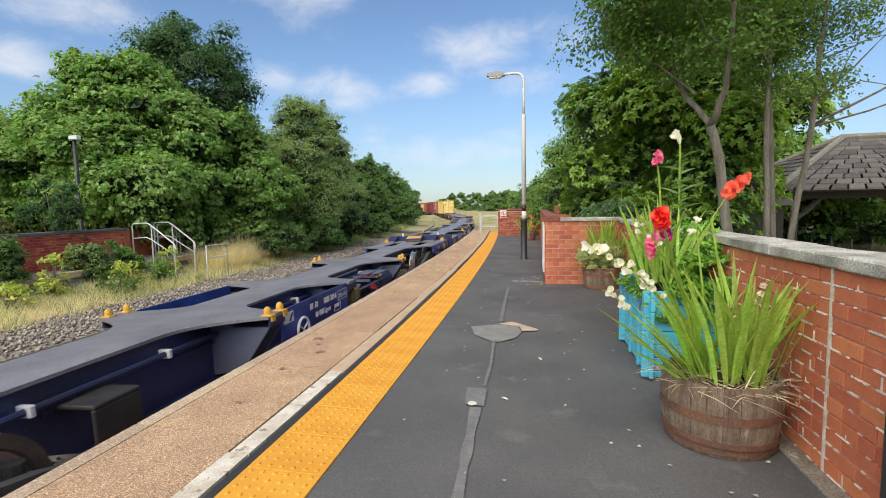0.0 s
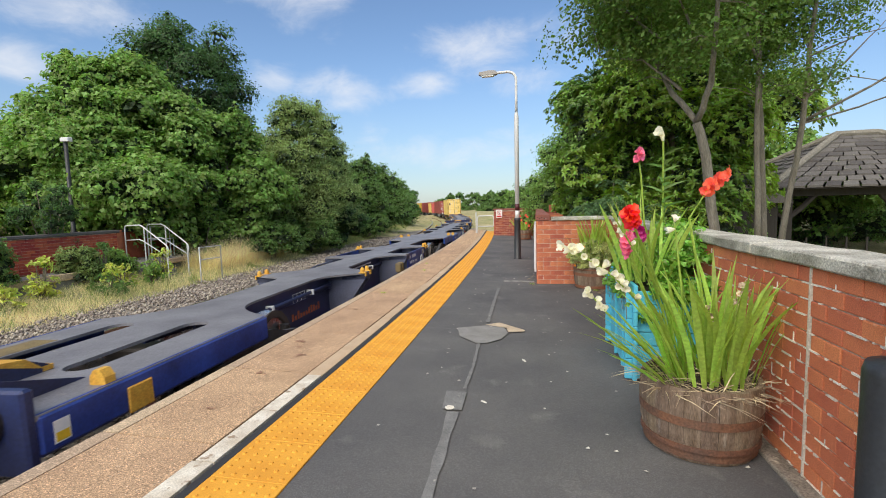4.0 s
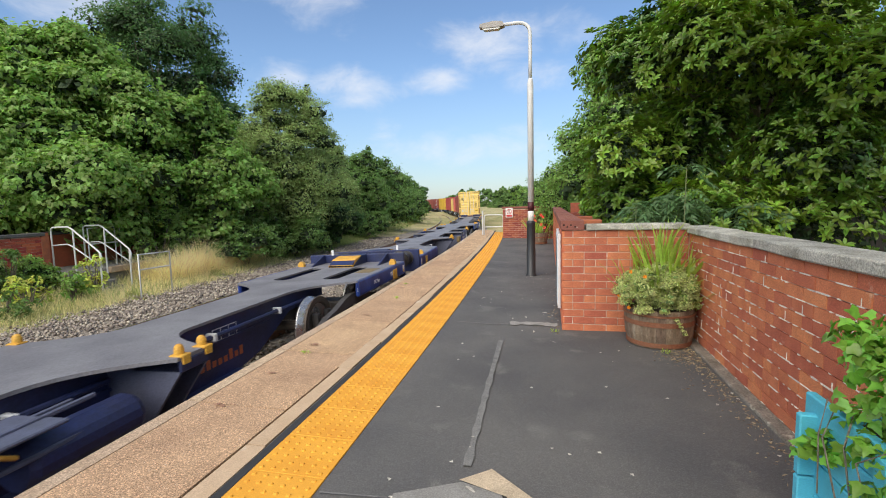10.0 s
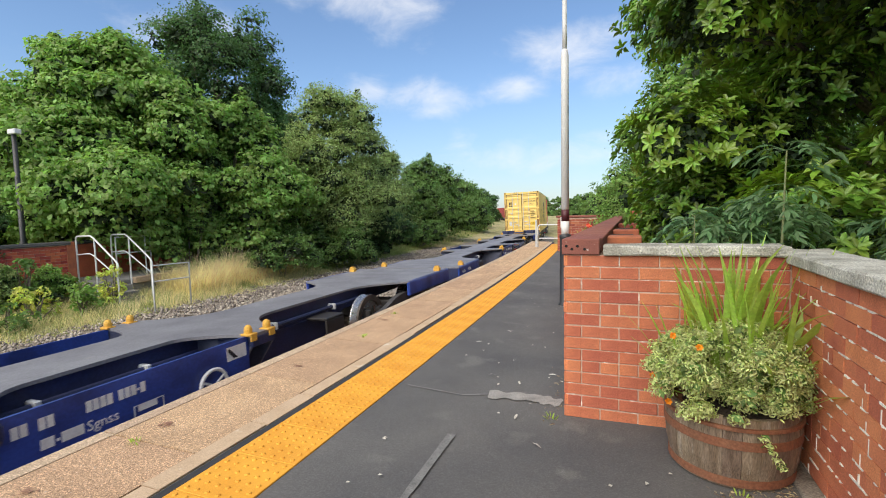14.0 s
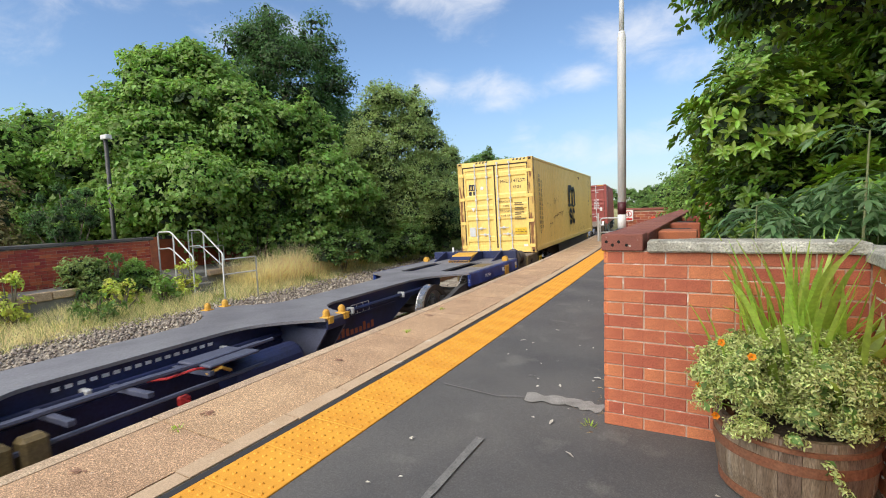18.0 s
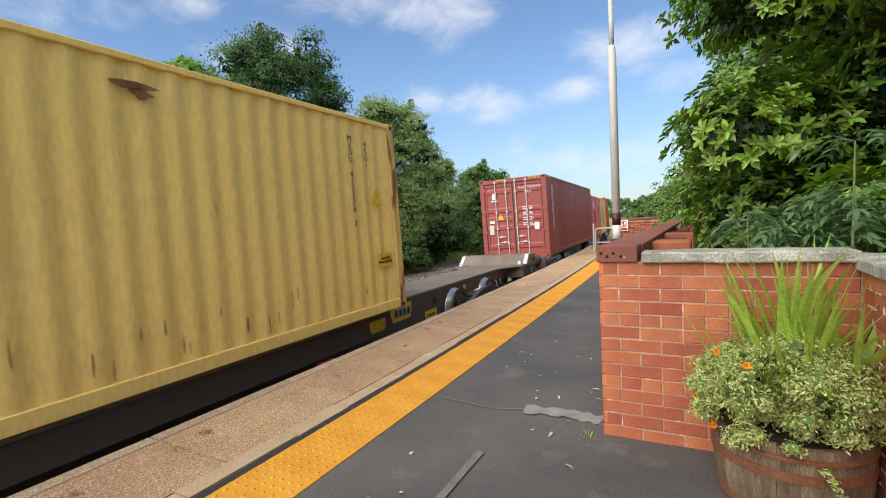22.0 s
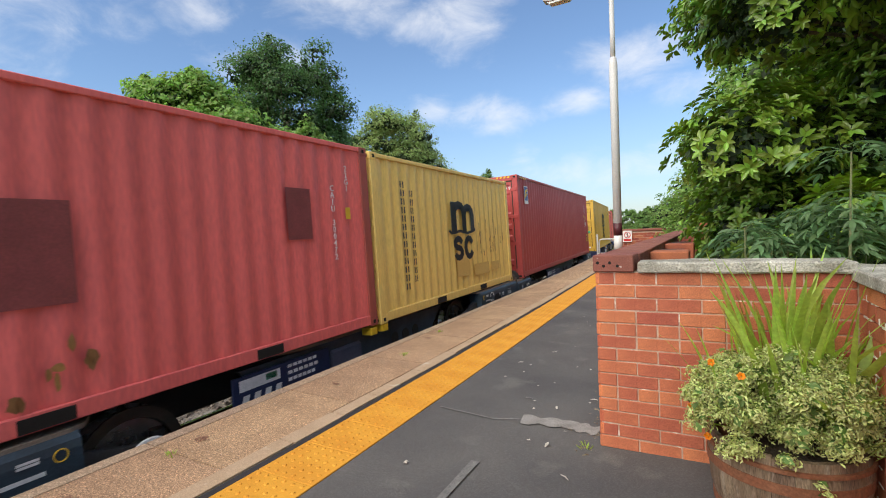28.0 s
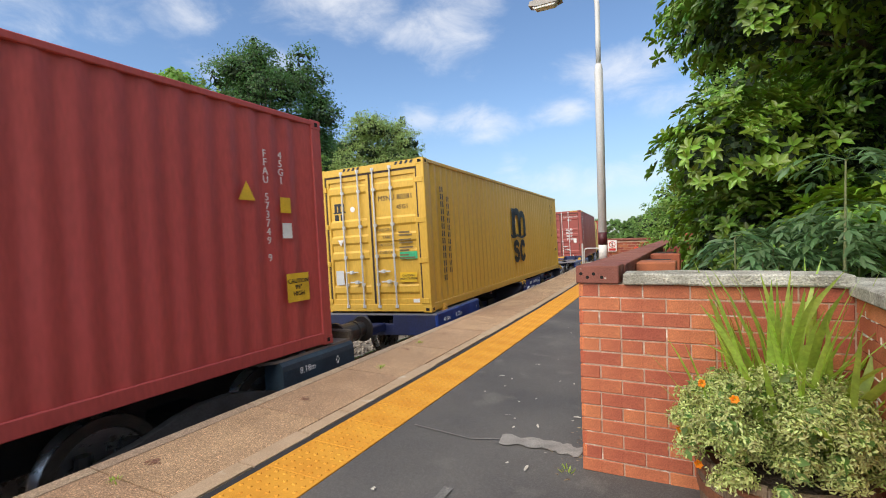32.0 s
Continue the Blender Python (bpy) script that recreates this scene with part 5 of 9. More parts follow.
def make_container(name, length, height, colour, label, mark=None, rust=None):
    """Corrugated box. Its door end is at y = 0; it stands on z = 0."""
    C = thing(name, label, "container", group="containers on the train")
    W2 = 1.219
    paint = M[colour]
    edge = M[rust] if rust else paint
    # corrugated sides
    pitch, depth, y0, y1 = .278, .029, .18, length - .16
    ys, xs = [], []
    y = y0
    while y + pitch < y1:
        ys += [y, y + .072, y + .140, y + .208]; xs += [0, 0, depth, depth]
        y += pitch
    ys += [y, y1]; xs += [0, 0]
    for sx in (-1, 1):
        V, F = [], []
        for yy, xx in zip(ys, xs):
            V += [(sx * (W2 - .02 - xx), yy, .14), (sx * (W2 - .02 - xx), yy, height - .06)]
        for k in range(len(ys) - 1):
            F.append((2 * k, 2 * k + 2, 2 * k + 3, 2 * k + 1) if sx > 0 else (2 * k, 2 * k + 1, 2 * k + 3, 2 * k + 2))
        side = part("side_wall", mesh_from("side_wall", V, F, paint), None, C, "corrugated steel side")
        for z0, z1, nm in ((0.02, .16, "bottom_rail"), (height - .075, height - .01, "top_rail")):
            bm = bmesh.new(); box(bm, min(sx * (W2 - .05), sx * (W2 - .002)), max(sx * (W2 - .05), sx * (W2 - .002)), .16, length - .16, z0, z1, .008)
            part(nm, bm, paint, C)
        for yy in (.0, length - .17):
            bm = bmesh.new(); box(bm, min(sx * (W2 - .16), sx * W2), max(sx * (W2 - .16), sx * W2), yy, yy + .17, .11, height - .11, .01)
            part("corner_post", bm, edge, C)
            for zz in (0, height - .118):
                bm = bmesh.new(); box(bm, min(sx * (W2 - .165), sx * (W2 + .002)), max(sx * (W2 - .165), sx * (W2 + .002)), yy - .003, yy + .175, zz, zz + .118, .008)
                cast = part("corner_casting", bm, edge, C)
                bm = bmesh.new(); box(bm, min(sx * W2, sx * (W2 + .004)), max(sx * W2, sx * (W2 + .004)), yy + .06, yy + .115, zz + .035, zz + .085)
                if yy == 0:
                    box(bm, min(sx * (W2 - .12), sx * (W2 - .045)), max(sx * (W2 - .12), sx * (W2 - .045)), -.005, -.002, zz + .035, zz + .085)
                part("casting_hole", bm, M["hole_dark"], cast)
        if length < 7:
            for yy in (length / 2 - 1.2, length / 2 + .85):
                bm = bmesh.new(); box(bm, min(sx * (W2 - .01), sx * (W2 + .003)), max(sx * (W2 - .01), sx * (W2 + .003)), yy, yy + .36, .03, .135)
                part("fork_pocket", bm, M["hole_dark"], C)
    bm = bmesh.new(); box(bm, -W2 + .05, W2 - .05, .1, length - .1, height - .05, height - .02)
    for k in range(int(length / .21)):
        box(bm, -W2 + .12, W2 - .12, .2 + k * .21, .29 + k * .21, height - .02, height - .004)
    part("roof", bm, paint, C, "ribbed roof")
    bm = bmesh.new(); box(bm, -W2 + .05, W2 - .05, .1, length - .1, .10, .15)
    part("floor", bm, M["black_steel"], C)
    bm = bmesh.new(); box(bm, -W2 + .1, W2 - .1, length - .09, length - .05, .1, height - .1)
    for k in range(8):
        box(bm, -W2 + .2 + k * .27, -W2 + .33 + k * .27, length - .05, length - .02, .15, height - .12)
    part("end_wall", bm, paint, C)
    bm = bmesh.new(); box(bm, -W2 + .16, W2 - .16, .0, .12, height - .15, height - .01, .006)
    part("door_header", bm, paint, C)
    bm = bmesh.new(); box(bm, -W2 + .16, W2 - .16, .0, .12, .02, .16, .006)
    part("door_sill", bm, paint, C)
    # two doors with pressed panels, bars, handles, hinges
    for sx in (-1, 1):
        D = bmesh.new()
        xa, xb = (.012, W2 - .165) if sx > 0 else (-W2 + .165, -.012)
        box(D, xa, xb, .05, .075, .16, height - .155)
        box(D, xa, xb, .02, .05, .16, .26, .006); box(D, xa, xb, .02, .05, height - .27, height - .155, .006)
        box(D, xa, xa + .08, .02, .05, .26, height - .27, .006); box(D, xb - .08, xb, .02, .05, .26, height - .27, .006)
        door = part("door", D, paint, C, "pressed steel door")
        for q in (.155, .39, .50, .61, .845):
            D = bmesh.new(); z = q * height
            prism(D, [(.052, z - .10), (.022, z - .055), (.022, z + .055), (.052, z + .10)], "x", xa + .08, xb - .08)
            part("pressed_rib", D, paint, door)
        bm = bmesh.new()
        box(bm, min(sx * .002, sx * .022), max(sx * .002, sx * .022), .014, .05, .17, height - .16)
        box(bm, min(sx * (W2 - .19), sx * (W2 - .15)), max(sx * (W2 - .19), sx * (W2 - .15)), .015, .05, .17, height - .16)
        box(bm, xa, xb, .0145, .05, height - .185, height - .149)
        part("gasket", bm, M["gasket"], door, "dark rubber door seal")
        for bx in ((.10, .49) if sx > 0 else (-.25, -.64)):
            bm = bmesh.new(); tube(bm, (bx, -.012, .09), (bx, -.012, height - .07), .017, .017, 8)
            for z in (.12, .55, 1.1, 1.7, height - .5, height - .1):
                box(bm, bx - .035, bx + .035, -.018, .022, z - .03, z + .03, .004)
            part("locking_bar", bm, M["galvanised"], door, "galvanised locking bar")
            bm = bmesh.new(); z, ex = (.80, .30) if bx in (.10, -.64) else (.60, -.30)
            box(bm, min(bx, bx + ex), max(bx, bx + ex), -.035, -.022, z - .014, z + .014, .004)
            box(bm, bx + ex * .45 - .04, bx + ex * .45 + .04, -.045, .02, z - .035, z + .035, .008)
            part("door_handle", bm, M["galvanised"], door)
        for k in range(4):
            z = .22 + k * (height - .62) / 3
            bm = bmesh.new(); box(bm, min(sx * (W2 - .20), sx * (W2 - .03)), max(sx * (W2 - .20), sx * (W2 - .03)), -.012, .02, z - .05, z + .05, .006)
            part("hinge", bm, paint, door)
    bm = bmesh.new()
    for sx in (-1, 1):
        for k in range(4):
            a = sx * (W2 - .62) + k * .11 - (.0 if sx > 0 else .0)
            prism(bm, [(a, height - .075), (a + .055, height - .075), (a + .085, height - .02), (a + .03, height - .02)], "y", -.004, -.001)
    part("hazard_stripe", bm, M["decal_black" if "yellow" in colour else "decal_yellow"], C, "hazard stripes")
    return C


def flat_mark(C, polys, material_, y, z, scale, x=1.222, name="painted_mark", label=""):
    """Flat painted shapes on the +x side of a container; polys in a unit square, read from that side."""
    bm = bmesh.new()
    for poly in polys:
        f = bm.faces.new([bm.verts.new((x - .001, y + p * scale, z + q * scale)) for p, q in poly])
    return part(name, bm, material_, C, label)


def ribbon(pts, w):
    """A stroke of width w through points, as quads."""
    out = []
    for (x0, y0), (x1, y1) in zip(pts, pts[1:]):
        d = math.hypot(x1 - x0, y1 - y0) or 1
        nx, ny = -(y1 - y0) / d * w / 2, (x1 - x0) / d * w / 2
        ex, ey = (x1 - x0) / d * w * .2, (y1 - y0) / d * w * .2
        out.append([(x0 + nx - ex, y0 + ny - ey), (x1 + nx + ex, y1 + ny + ey), (x1 - nx + ex, y1 - ny + ey), (x0 - nx - ex, y0 - ny - ey)])
    return out


def emblem(C, y, z, s, x=1.224, tall=.80):
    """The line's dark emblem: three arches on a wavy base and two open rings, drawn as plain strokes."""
    bow = lambda cx, r, z0, z1: [(cx - r, z0), (cx - r, z1 - r)] + [(cx - r * math.cos(a), z1 - r + r * math.sin(a)) for a in (math.pi * k / 6 for k in range(1, 6))] + [(cx + r, z1 - r), (cx + r, z0)]
    strokes = ribbon([(-.34, .03), (-.34, .62)], .19) + ribbon(bow(-.11, .20, .03, .60), .17) + ribbon(bow(.27, .18, .03, .56), .16)
    strokes += ribbon([(-.52, .03), (-.45, -.02), (-.3, -.01), (-.1, .02), (0, .0), (.2, -.03), (.4, .0), (.55, .04)], .06)
    strokes += ribbon([(.24 + .15 * math.cos(a), -.36 + .21 * math.sin(a)) for a in (.6 + 5.1 * k / 10 for k in range(11))], .13)
    strokes += ribbon([(-.20 + .13 * math.cos(a), -.25 + .10 * math.sin(a)) for a in (.3 + 4.4 * k / 7 for k in range(8))] + [(-.20 + .13 * math.cos(a), -.46 + .11 * math.sin(a)) for a in (1.45 - 4.3 * k / 7 for k in range(8))], .13)
    strokes = [[(p, q * tall) for p, q in poly] for poly in strokes]
    return flat_mark(C, strokes, M["decal_black"], y, z, s, x, "emblem", "dark blue black painted emblem")


def column_bars(C, y, z_top, z_bot, n, w, material_, x=1.224, name="painted_bar"):
    """A column of plain bars where a name runs down the side."""
    h = (z_top - z_bot) / n
    for k in range(n):
        flat_mark(C, [[(a, 0), (a + w * .32, 0), (a + w * .32, h * .74), (a, h * .74)] for a in (0, w * .68)], material_, y, z_top - k * h - h * .72, 1.0, x, name, "dark painted name bars")


def door_bars(C, height, material_, seed):
    r = random.Random(seed)
    bm = bmesh.new()
    for k in range(4):
        bars(bm, .33, height - 1.05 - k * .19, .18, .14, 2, r, "x", x=.018)
        bars(bm, .56, height - 1.05 - k * .19, .16, .14, 3, r, "x", x=.018)
    part("door_marking", bm, material_, C)


def side_patch(C, y, z, w, h, material_, x=1.223, name="painted_patch", label=""):
    return flat_mark(C, [[(0, 0), (w, 0), (w, h), (0, h)]], material_, y, z, 1.0, x, name, label)


def front_patch(C, x, z, w, h, material_, y=.017, name="door_label"):
    bm = bmesh.new(); box(bm, x, x + w, y - .003, y, z, z + h)
    return part(name, bm, material_, C)


mat("gasket", (.050, .032, .026), .8, var=.3, scale=6)
mat("box_worn", (.66, .47, .14), .6, var=.2, scale=2, fine=40, second=(.52, .33, .09), blotch=.9, stain=(.20, .085, .030), stain_scale=5, stain_at=.52, stretch=(1.5, 1.5, .35))
mat("box_yellow", (.85, .62, .185), .5, var=.12, scale=.9, fine=30, bump=.06, second=(.78, .56, .16), blotch=.8, stain=(.19, .085, .025), stain_scale=2.6, stain_at=.70, stretch=(1.2, 1.2, .28))
mat("box_yellow_clean", (.64, .40, .055), .5, var=.1, scale=.9, fine=30, bump=.06, second=(.57, .35, .05), blotch=.8, stain=(.35, .20, .06), stain_scale=2.6, stain_at=.74, stretch=(1.2, 1.2, .28))
mat("box_rust", (.36, .20, .06), .75, var=.3, scale=3, fine=40, second=(.12, .045, .02), blotch=1, stretch=(1, 1, .4))
mat("box_maroon", (.335, .076, .062), .5, var=.14, scale=.9, fine=30, bump=.06, second=(.25, .055, .048), blotch=.8, stain=(.33, .10, .07), stain_scale=1.6, stain_at=.72, stretch=(1.2, 1.2, .25))
mat("box_red", (.76, .155, .15), .5, var=.14, scale=.9, fine=30, bump=.06, second=(.60, .115, .11), blotch=.8, stain=(.24, .09, .06), stain_scale=2.0, stain_at=.70, stretch=(1.2, 1.2, .3))
mat("box_wine", (.42, .066, .062), .5, var=.14, scale=.9, fine=30, bump=.06, second=(.37, .056, .056), blotch=.8, stain=(.26, .05, .05), stain_scale=1.6, stain_at=.72, stretch=(1.2, 1.2, .25))
mat("box_tan", (.66, .44, .12), .6, var=.2, scale=3, second=(.60, .42, .13))
mat("patch_maroon", (.22, .048, .05), .6, var=.2, scale=4)


def yellow_forty(name, label, colour, rust, number):
    C = make_container(name, 12.19, 2.896, colour, label, rust=rust)
    emblem(C, 6.28, 1.38, 1.56)
    column_bars(C, .65, 2.40, .50, 13, .14, M["decal_black"]); column_bars(C, .94, 2.22, .64, 11, .115, M["decal_black"])
    lettering("45G1", .12, M["decal_black"], C, facing(.70, .046, 2.02, "-y")); lettering(number, .14, M["decal_black"], C, facing(.64, .046, 2.21, "-y"))
    front_patch(C, .58, .58, .36, .19, M["decal_yellow"]); lettering("CAUTION\nHIGH TRAILER", .058, M["decal_black"], C, facing(.76, .012, .675, "-y"))
    front_patch(C, -.91, .55, .19, .29, M["galvanised"]); front_patch(C, .84, .19, .13, .07, M["sign_white"])
    bm = bmesh.new()
    for sxx in (-.88, -.79, -.70):
        box(bm, sxx, sxx + .06, .044, .048, 2.03, 2.18)
    box(bm, -.88, -.64, .0435, .0475, 2.15, 2.20); box(bm, -.91, -.61, .0435, .0475, 2.005, 2.03); box(bm, -.88, -.79, .044, .048, 1.85, 1.98); box(bm, -.74, -.65, .044, .048, 1.85, 1.98)
    part("door_emblem", bm, M["decal_black"], C, "dark painted emblem")
    bm = bmesh.new(); tube(bm, (-.44, .042, 2.06), (-.44, .048, 2.06), .055, .055, 14);
    part("round_label", bm, M["sign_white"], C)
    bm = bmesh.new(); prism(bm, [(-.82, 1.46), (-.68, 1.46), (-.75, 1.33)], "y", .012, .016); part("warning_triangle", bm, M["sign_white"], C)
    for k, word in enumerate(("MAXGROSS", "TARE", "PAYLOAD", "CUB.CAP")):
        lettering(word, .085, M["wagon_ochre"], C, facing(.33, .016, 1.60 - k * .145, "-y"))
    r = random.Random(3); bm = bmesh.new()
    for k in range(4):
        bars(bm, .60, 1.55 - k * .145, .36, .11, 2, r, "x", x=.016)
    part("door_marking", bm, M["wagon_ochre"], C)
    lettering(number, .12, M["decal_black"], C, pose(1.224, 11.05, 1.95, 90, 0, 90), stack=True)
    lettering("45G1", .12, M["decal_black"], C, pose(1.224, 11.4, 2.35, 90, 0, 90), stack=True)
    flat_mark(C, [[(0, 0), (.28, 0), (.14, .26)]], M["decal_yellow"], 11.45, 1.62, 1)
    side_patch(C, 11.5, .70, .38, .20, M["decal_yellow"]); lettering("CAUTION\nHIGH TRAILER", .055, M["decal_black"], C, pose(1.226, 11.69, .80, 90, 0, 90))
    return C


def red_forty(name, label, colour, number):
    C = make_container(name, 12.19, 2.896, colour, label)
    lettering("45G1", .12, M["decal_white"], C, facing(.55, .018, 2.35, "-y")); lettering(number, .13, M["decal_white"], C, facing(.60, .018, 2.53, "-y"))
    door_bars(C, 2.896, M["decal_white"], 8)
    bm = bmesh.new()
    for sx in (-1, 1):
        for k in range(4):
            prism(bm, [(.25 + k * .17, 2.80), (.33 + k * .17, 2.80), (.39 + k * .17, 2.86), (.31 + k * .17, 2.86)], "x", min(sx * 1.218, sx * 1.222), max(sx * 1.218, sx * 1.222))
    part("side_hazard_stripe", bm, M["decal_yellow"], C, "yellow hazard stripes")
    return C
# ---------------------------------------------------------------- the train
def build_train():
    A = make_flat_wagon()
    add_vehicle(A, -1.55, False, LEN)
    for s0, flip in ((-21.8, True), (20.1, True), (40.3, False), (61.95, True), (82.25, False)):
        B = twin(A)
        add_vehicle(B, s0, flip, LEN)
    G = make_brown_wagon()
    add_vehicle(G, 103.6, False, 21.05)
    T = make_low_wagon("blue_grey_container_wagon", 13.2, "wagon_teal", "deck_brown", "dark blue grey container wagon with white markings", "wagon_teal")
    add_vehicle(T, 125.9, False, 13.2)
    U = make_low_wagon("blue_grey_container_wagon", 12.62, "wagon_teal", "deck_brown", "dark blue grey container wagon under two short containers", "wagon_teal")
    add_vehicle(U, 139.14, False, 12.62)
    for sx in (-1, 1):
        for y in (6.22, 6.50):
            bm = bmesh.new(); box(bm, min(sx * 1.05, sx * 1.225), max(sx * 1.05, sx * 1.225), y - .075, y + .075, DECK - .12, DECK - .016, .006)
            part("container_seat", bm, M["decal_yellow"], U, "yellow container seat")
    V = make_low_wagon("blue_grey_container_wagon", 13.2, "wagon_teal", "deck_brown", "dark blue grey container wagon with short end sills", "wagon_teal", 1.3)
    add_vehicle(V, 151.82, False, 13.2)
    add_vehicle(twin(A), 167.13, False, LEN)
    add_vehicle(twin(A), 188.0, True, LEN)
    add_vehicle(twin(A), 209.7, False, LEN)
    add_vehicle(twin(A), 230.6, True, LEN)
    Y = yellow_forty("yellow_container", "weathered ochre yellow forty foot container with rust streaks", "box_yellow", "box_worn", "MEDU 472378 3")
    # rust scabs and runs on the side
    r = random.Random(2)
    def scab(y, z, w, h):
        bm = bmesh.new(); n = 9
        bm.faces.new([bm.verts.new((1.2212, y + w * .5 * math.cos(a) * r.uniform(.55, 1.15), z + h * .5 * math.sin(a) * r.uniform(.55, 1.15))) for a in (2 * math.pi * k / n for k in range(n))])
        part("rust_scab", bm, M["box_rust"], Y, "brown rust scab")
    # torn seams of rust, each with runs below it: start, end and height along the side
    for ya, yb, za, zb in ((2.05, 2.5, .76, .80), (2.7, 3.35, .98, 1.06), (3.35, 4.25, 1.08, 1.16), (4.42, 4.56, 1.17, 1.17), (2.85, 3.1, 1.62, 1.60)):
        y = ya
        while y < yb:
            z = za + (zb - za) * (y - ya) / (yb - ya) + r.uniform(-.025, .025)
            w = r.uniform(.06, .16)
            scab(y, z, w, r.uniform(.025, .07))
            if r.random() < .75:
                h = r.uniform(.05, .26)
                scab(y + r.uniform(-.03, .03), z - h * .5, r.uniform(.014, .035), h)
            y += w * .8
    for k in range(14):
        scab(r.uniform(1.6, 4.8), r.uniform(1.35, 1.95), r.uniform(.02, .06), r.uniform(.03, .10))
    for k in range(30):
        scab(r.uniform(2.0, 11.2), r.uniform(.26, .58), r.uniform(.012, .028), r.uniform(.10, .30))
    for k in range(12):
        scab(r.uniform(5.0, 6.0), r.uniform(.95, 1.25), r.uniform(.012, .026), r.uniform(.08, .26))
    scab(8.2, 2.62, .42, .10); scab(8.25, 2.55, .22, .10)
    RIDERS.append((Y, 104.53, None, 12.19))
    Tr = red_forty("maroon_container", "brick maroon forty foot container with pale lettering bars", "box_maroon", "TLLU 762114 0")
    zt = 2.45
    bold = M["decal_white"]
    glyphs = [[[(a, -.05), (a + .08, -.05), (a + .08, .18), (a, .18)] for a in (-.12, .05)] for k in range(6)]
    for k, g in enumerate(glyphs):
        flat_mark(Tr, g, bold, .94, zt - k * .28 - .06, 1.0, 1.224, "painted_bar", "white painted name bar")
    front_patch(Tr, -.78, 2.16, .16, .22, bold); front_patch(Tr, -.84, 2.09, .28, .04, bold)
    front_patch(Tr, .72, 1.00, .17, .26, M["sign_white"]); front_patch(Tr, -.95, .90, .17, .34, M["galvanised"]); front_patch(Tr, -.93, 1.30, .20, .10, M["sign_white"])
    bm = bmesh.new(); prism(bm, [(-.62, 1.42), (-.38, 1.42), (-.50, 1.64)], "y", .012, .016)
    part("warning_triangle", bm, M["decal_yellow"], Tr)
    RIDERS.append((Tr, 126.61, None, 12.19))
    C = make_container("red_container", 6.06, 2.59, "box_red", "faded red twenty foot container with dark patches", rust="box_maroon")
    flat_mark(C, [[(k * .34, 0), (k * .34 + .26, 0), (k * .34 + .26, .40), (k * .34, .40)] for k in range(3)], M["decal_white"], .72, 1.78, 1.0, 1.224, "painted_bar", "white painted name bars")
    side_patch(C, 1.60, .90, .66, .78, M["patch_maroon"], label="dark overpainted patch"); side_patch(C, 4.44, 1.30, .40, .62, M["patch_maroon"])
    lettering("CAIU 300472", .11, M["decal_white"], C, pose(1.226, 5.25, 1.50, 90, 0, 90), stack=True); lettering("22G1", .11, M["decal_white"], C, pose(1.226, 5.55, 2.1, 90, 0, 90), stack=True)
    lettering("22G1", .12, M["decal_white"], C, facing(.55, .018, 2.02, "-y")); lettering("CAIU 300472", .13, M["decal_white"], C, facing(.55, .018, 2.2, "-y"))
    side_patch(C, 5.5, 1.55, .10, .16, M["decal_yellow"])
    rb = random.Random(23)
    for k in range(14):
        w, h = rb.uniform(.03, .12), rb.uniform(.05, .22)
        flat_mark(C, [[(w * .5 * math.cos(q) * rb.uniform(.6, 1.1), h * .5 * math.sin(q) * rb.uniform(.6, 1.1)) for q in (2 * math.pi * j / 9 for j in range(9))]], M["box_rust"], rb.uniform(1.3, 2.6), rb.uniform(.22, .62), 1.0, 1.223, "rust_scab", "brown rust scab")
    RIDERS.append((C, 139.40, None, 6.06))
    Y3 = make_container("yellow_container", 6.06, 2.59, "box_yellow", "pale mustard yellow twenty foot container with dark emblem", rust="box_yellow")
    emblem(Y3, 3.12, 1.33, 1.18, tall=.78); column_bars(Y3, .78, 2.20, .38, 13, .115, M["decal_black"]); column_bars(Y3, 1.07, 2.06, .48, 11, .09, M["decal_black"])
    rb = random.Random(14)
    for k in range(16):
        w, h = rb.uniform(.014, .03), rb.uniform(.12, .40)
        side_patch(Y3, 3.7 + rb.uniform(0, 1.8), rb.uniform(.75, 1.45), w, h, M["box_rust"], name="rust_run", label="brown rust run")
    for yy, zz, w, h in ((2.75, .42, .62, .52), (3.62, .36, .85, .26), (4.62, .40, .50, .20)):
        side_patch(Y3, yy, zz, w, h, M["box_tan"], 1.2225, "repair_patch", "dull tan overpainted patch")
    RIDERS.append((Y3, 145.53, None, 6.06))
    Fx = red_forty("wine_red_container", "deep wine red forty foot container", "box_wine", "FFAU 573749 9")
    side_patch(Fx, .60, 2.10, .42, .52, M["sign_white"]); side_patch(Fx, .635, 2.20, .35, .39, M["wagon_blue"], 1.2245); flat_mark(Fx, ribbon([(0, 0), (.08, .2), (.28, .26)], .07) + ribbon([(.06, .06), (.24, .14)], .05), M["decal_yellow"], .67, 2.26, 1, 1.226)
    lettering("FFAU 573749 9", .12, M["decal_white"], Fx, pose(1.224, 11.22, 1.75, 90, 0, 90), stack=True); lettering("45G1", .12, M["decal_white"], Fx, pose(1.224, 11.45, 2.2, 90, 0, 90), stack=True)
    flat_mark(Fx, [[(0, 0), (.22, 0), (.11, .21)]], M["decal_yellow"], 10.84, 1.80, 1)
    side_patch(Fx, 11.45, .62, .36, .34, M["decal_yellow"]); lettering("CAUTION\n9'6\"\nHIGH", .075, M["decal_black"], Fx, pose(1.226, 11.63, .79, 90, 0, 90)); side_patch(Fx, 11.42, 1.68, .16, .18, M["decal_yellow"]); side_patch(Fx, 11.43, 1.38, .15, .18, M["sign_white"])
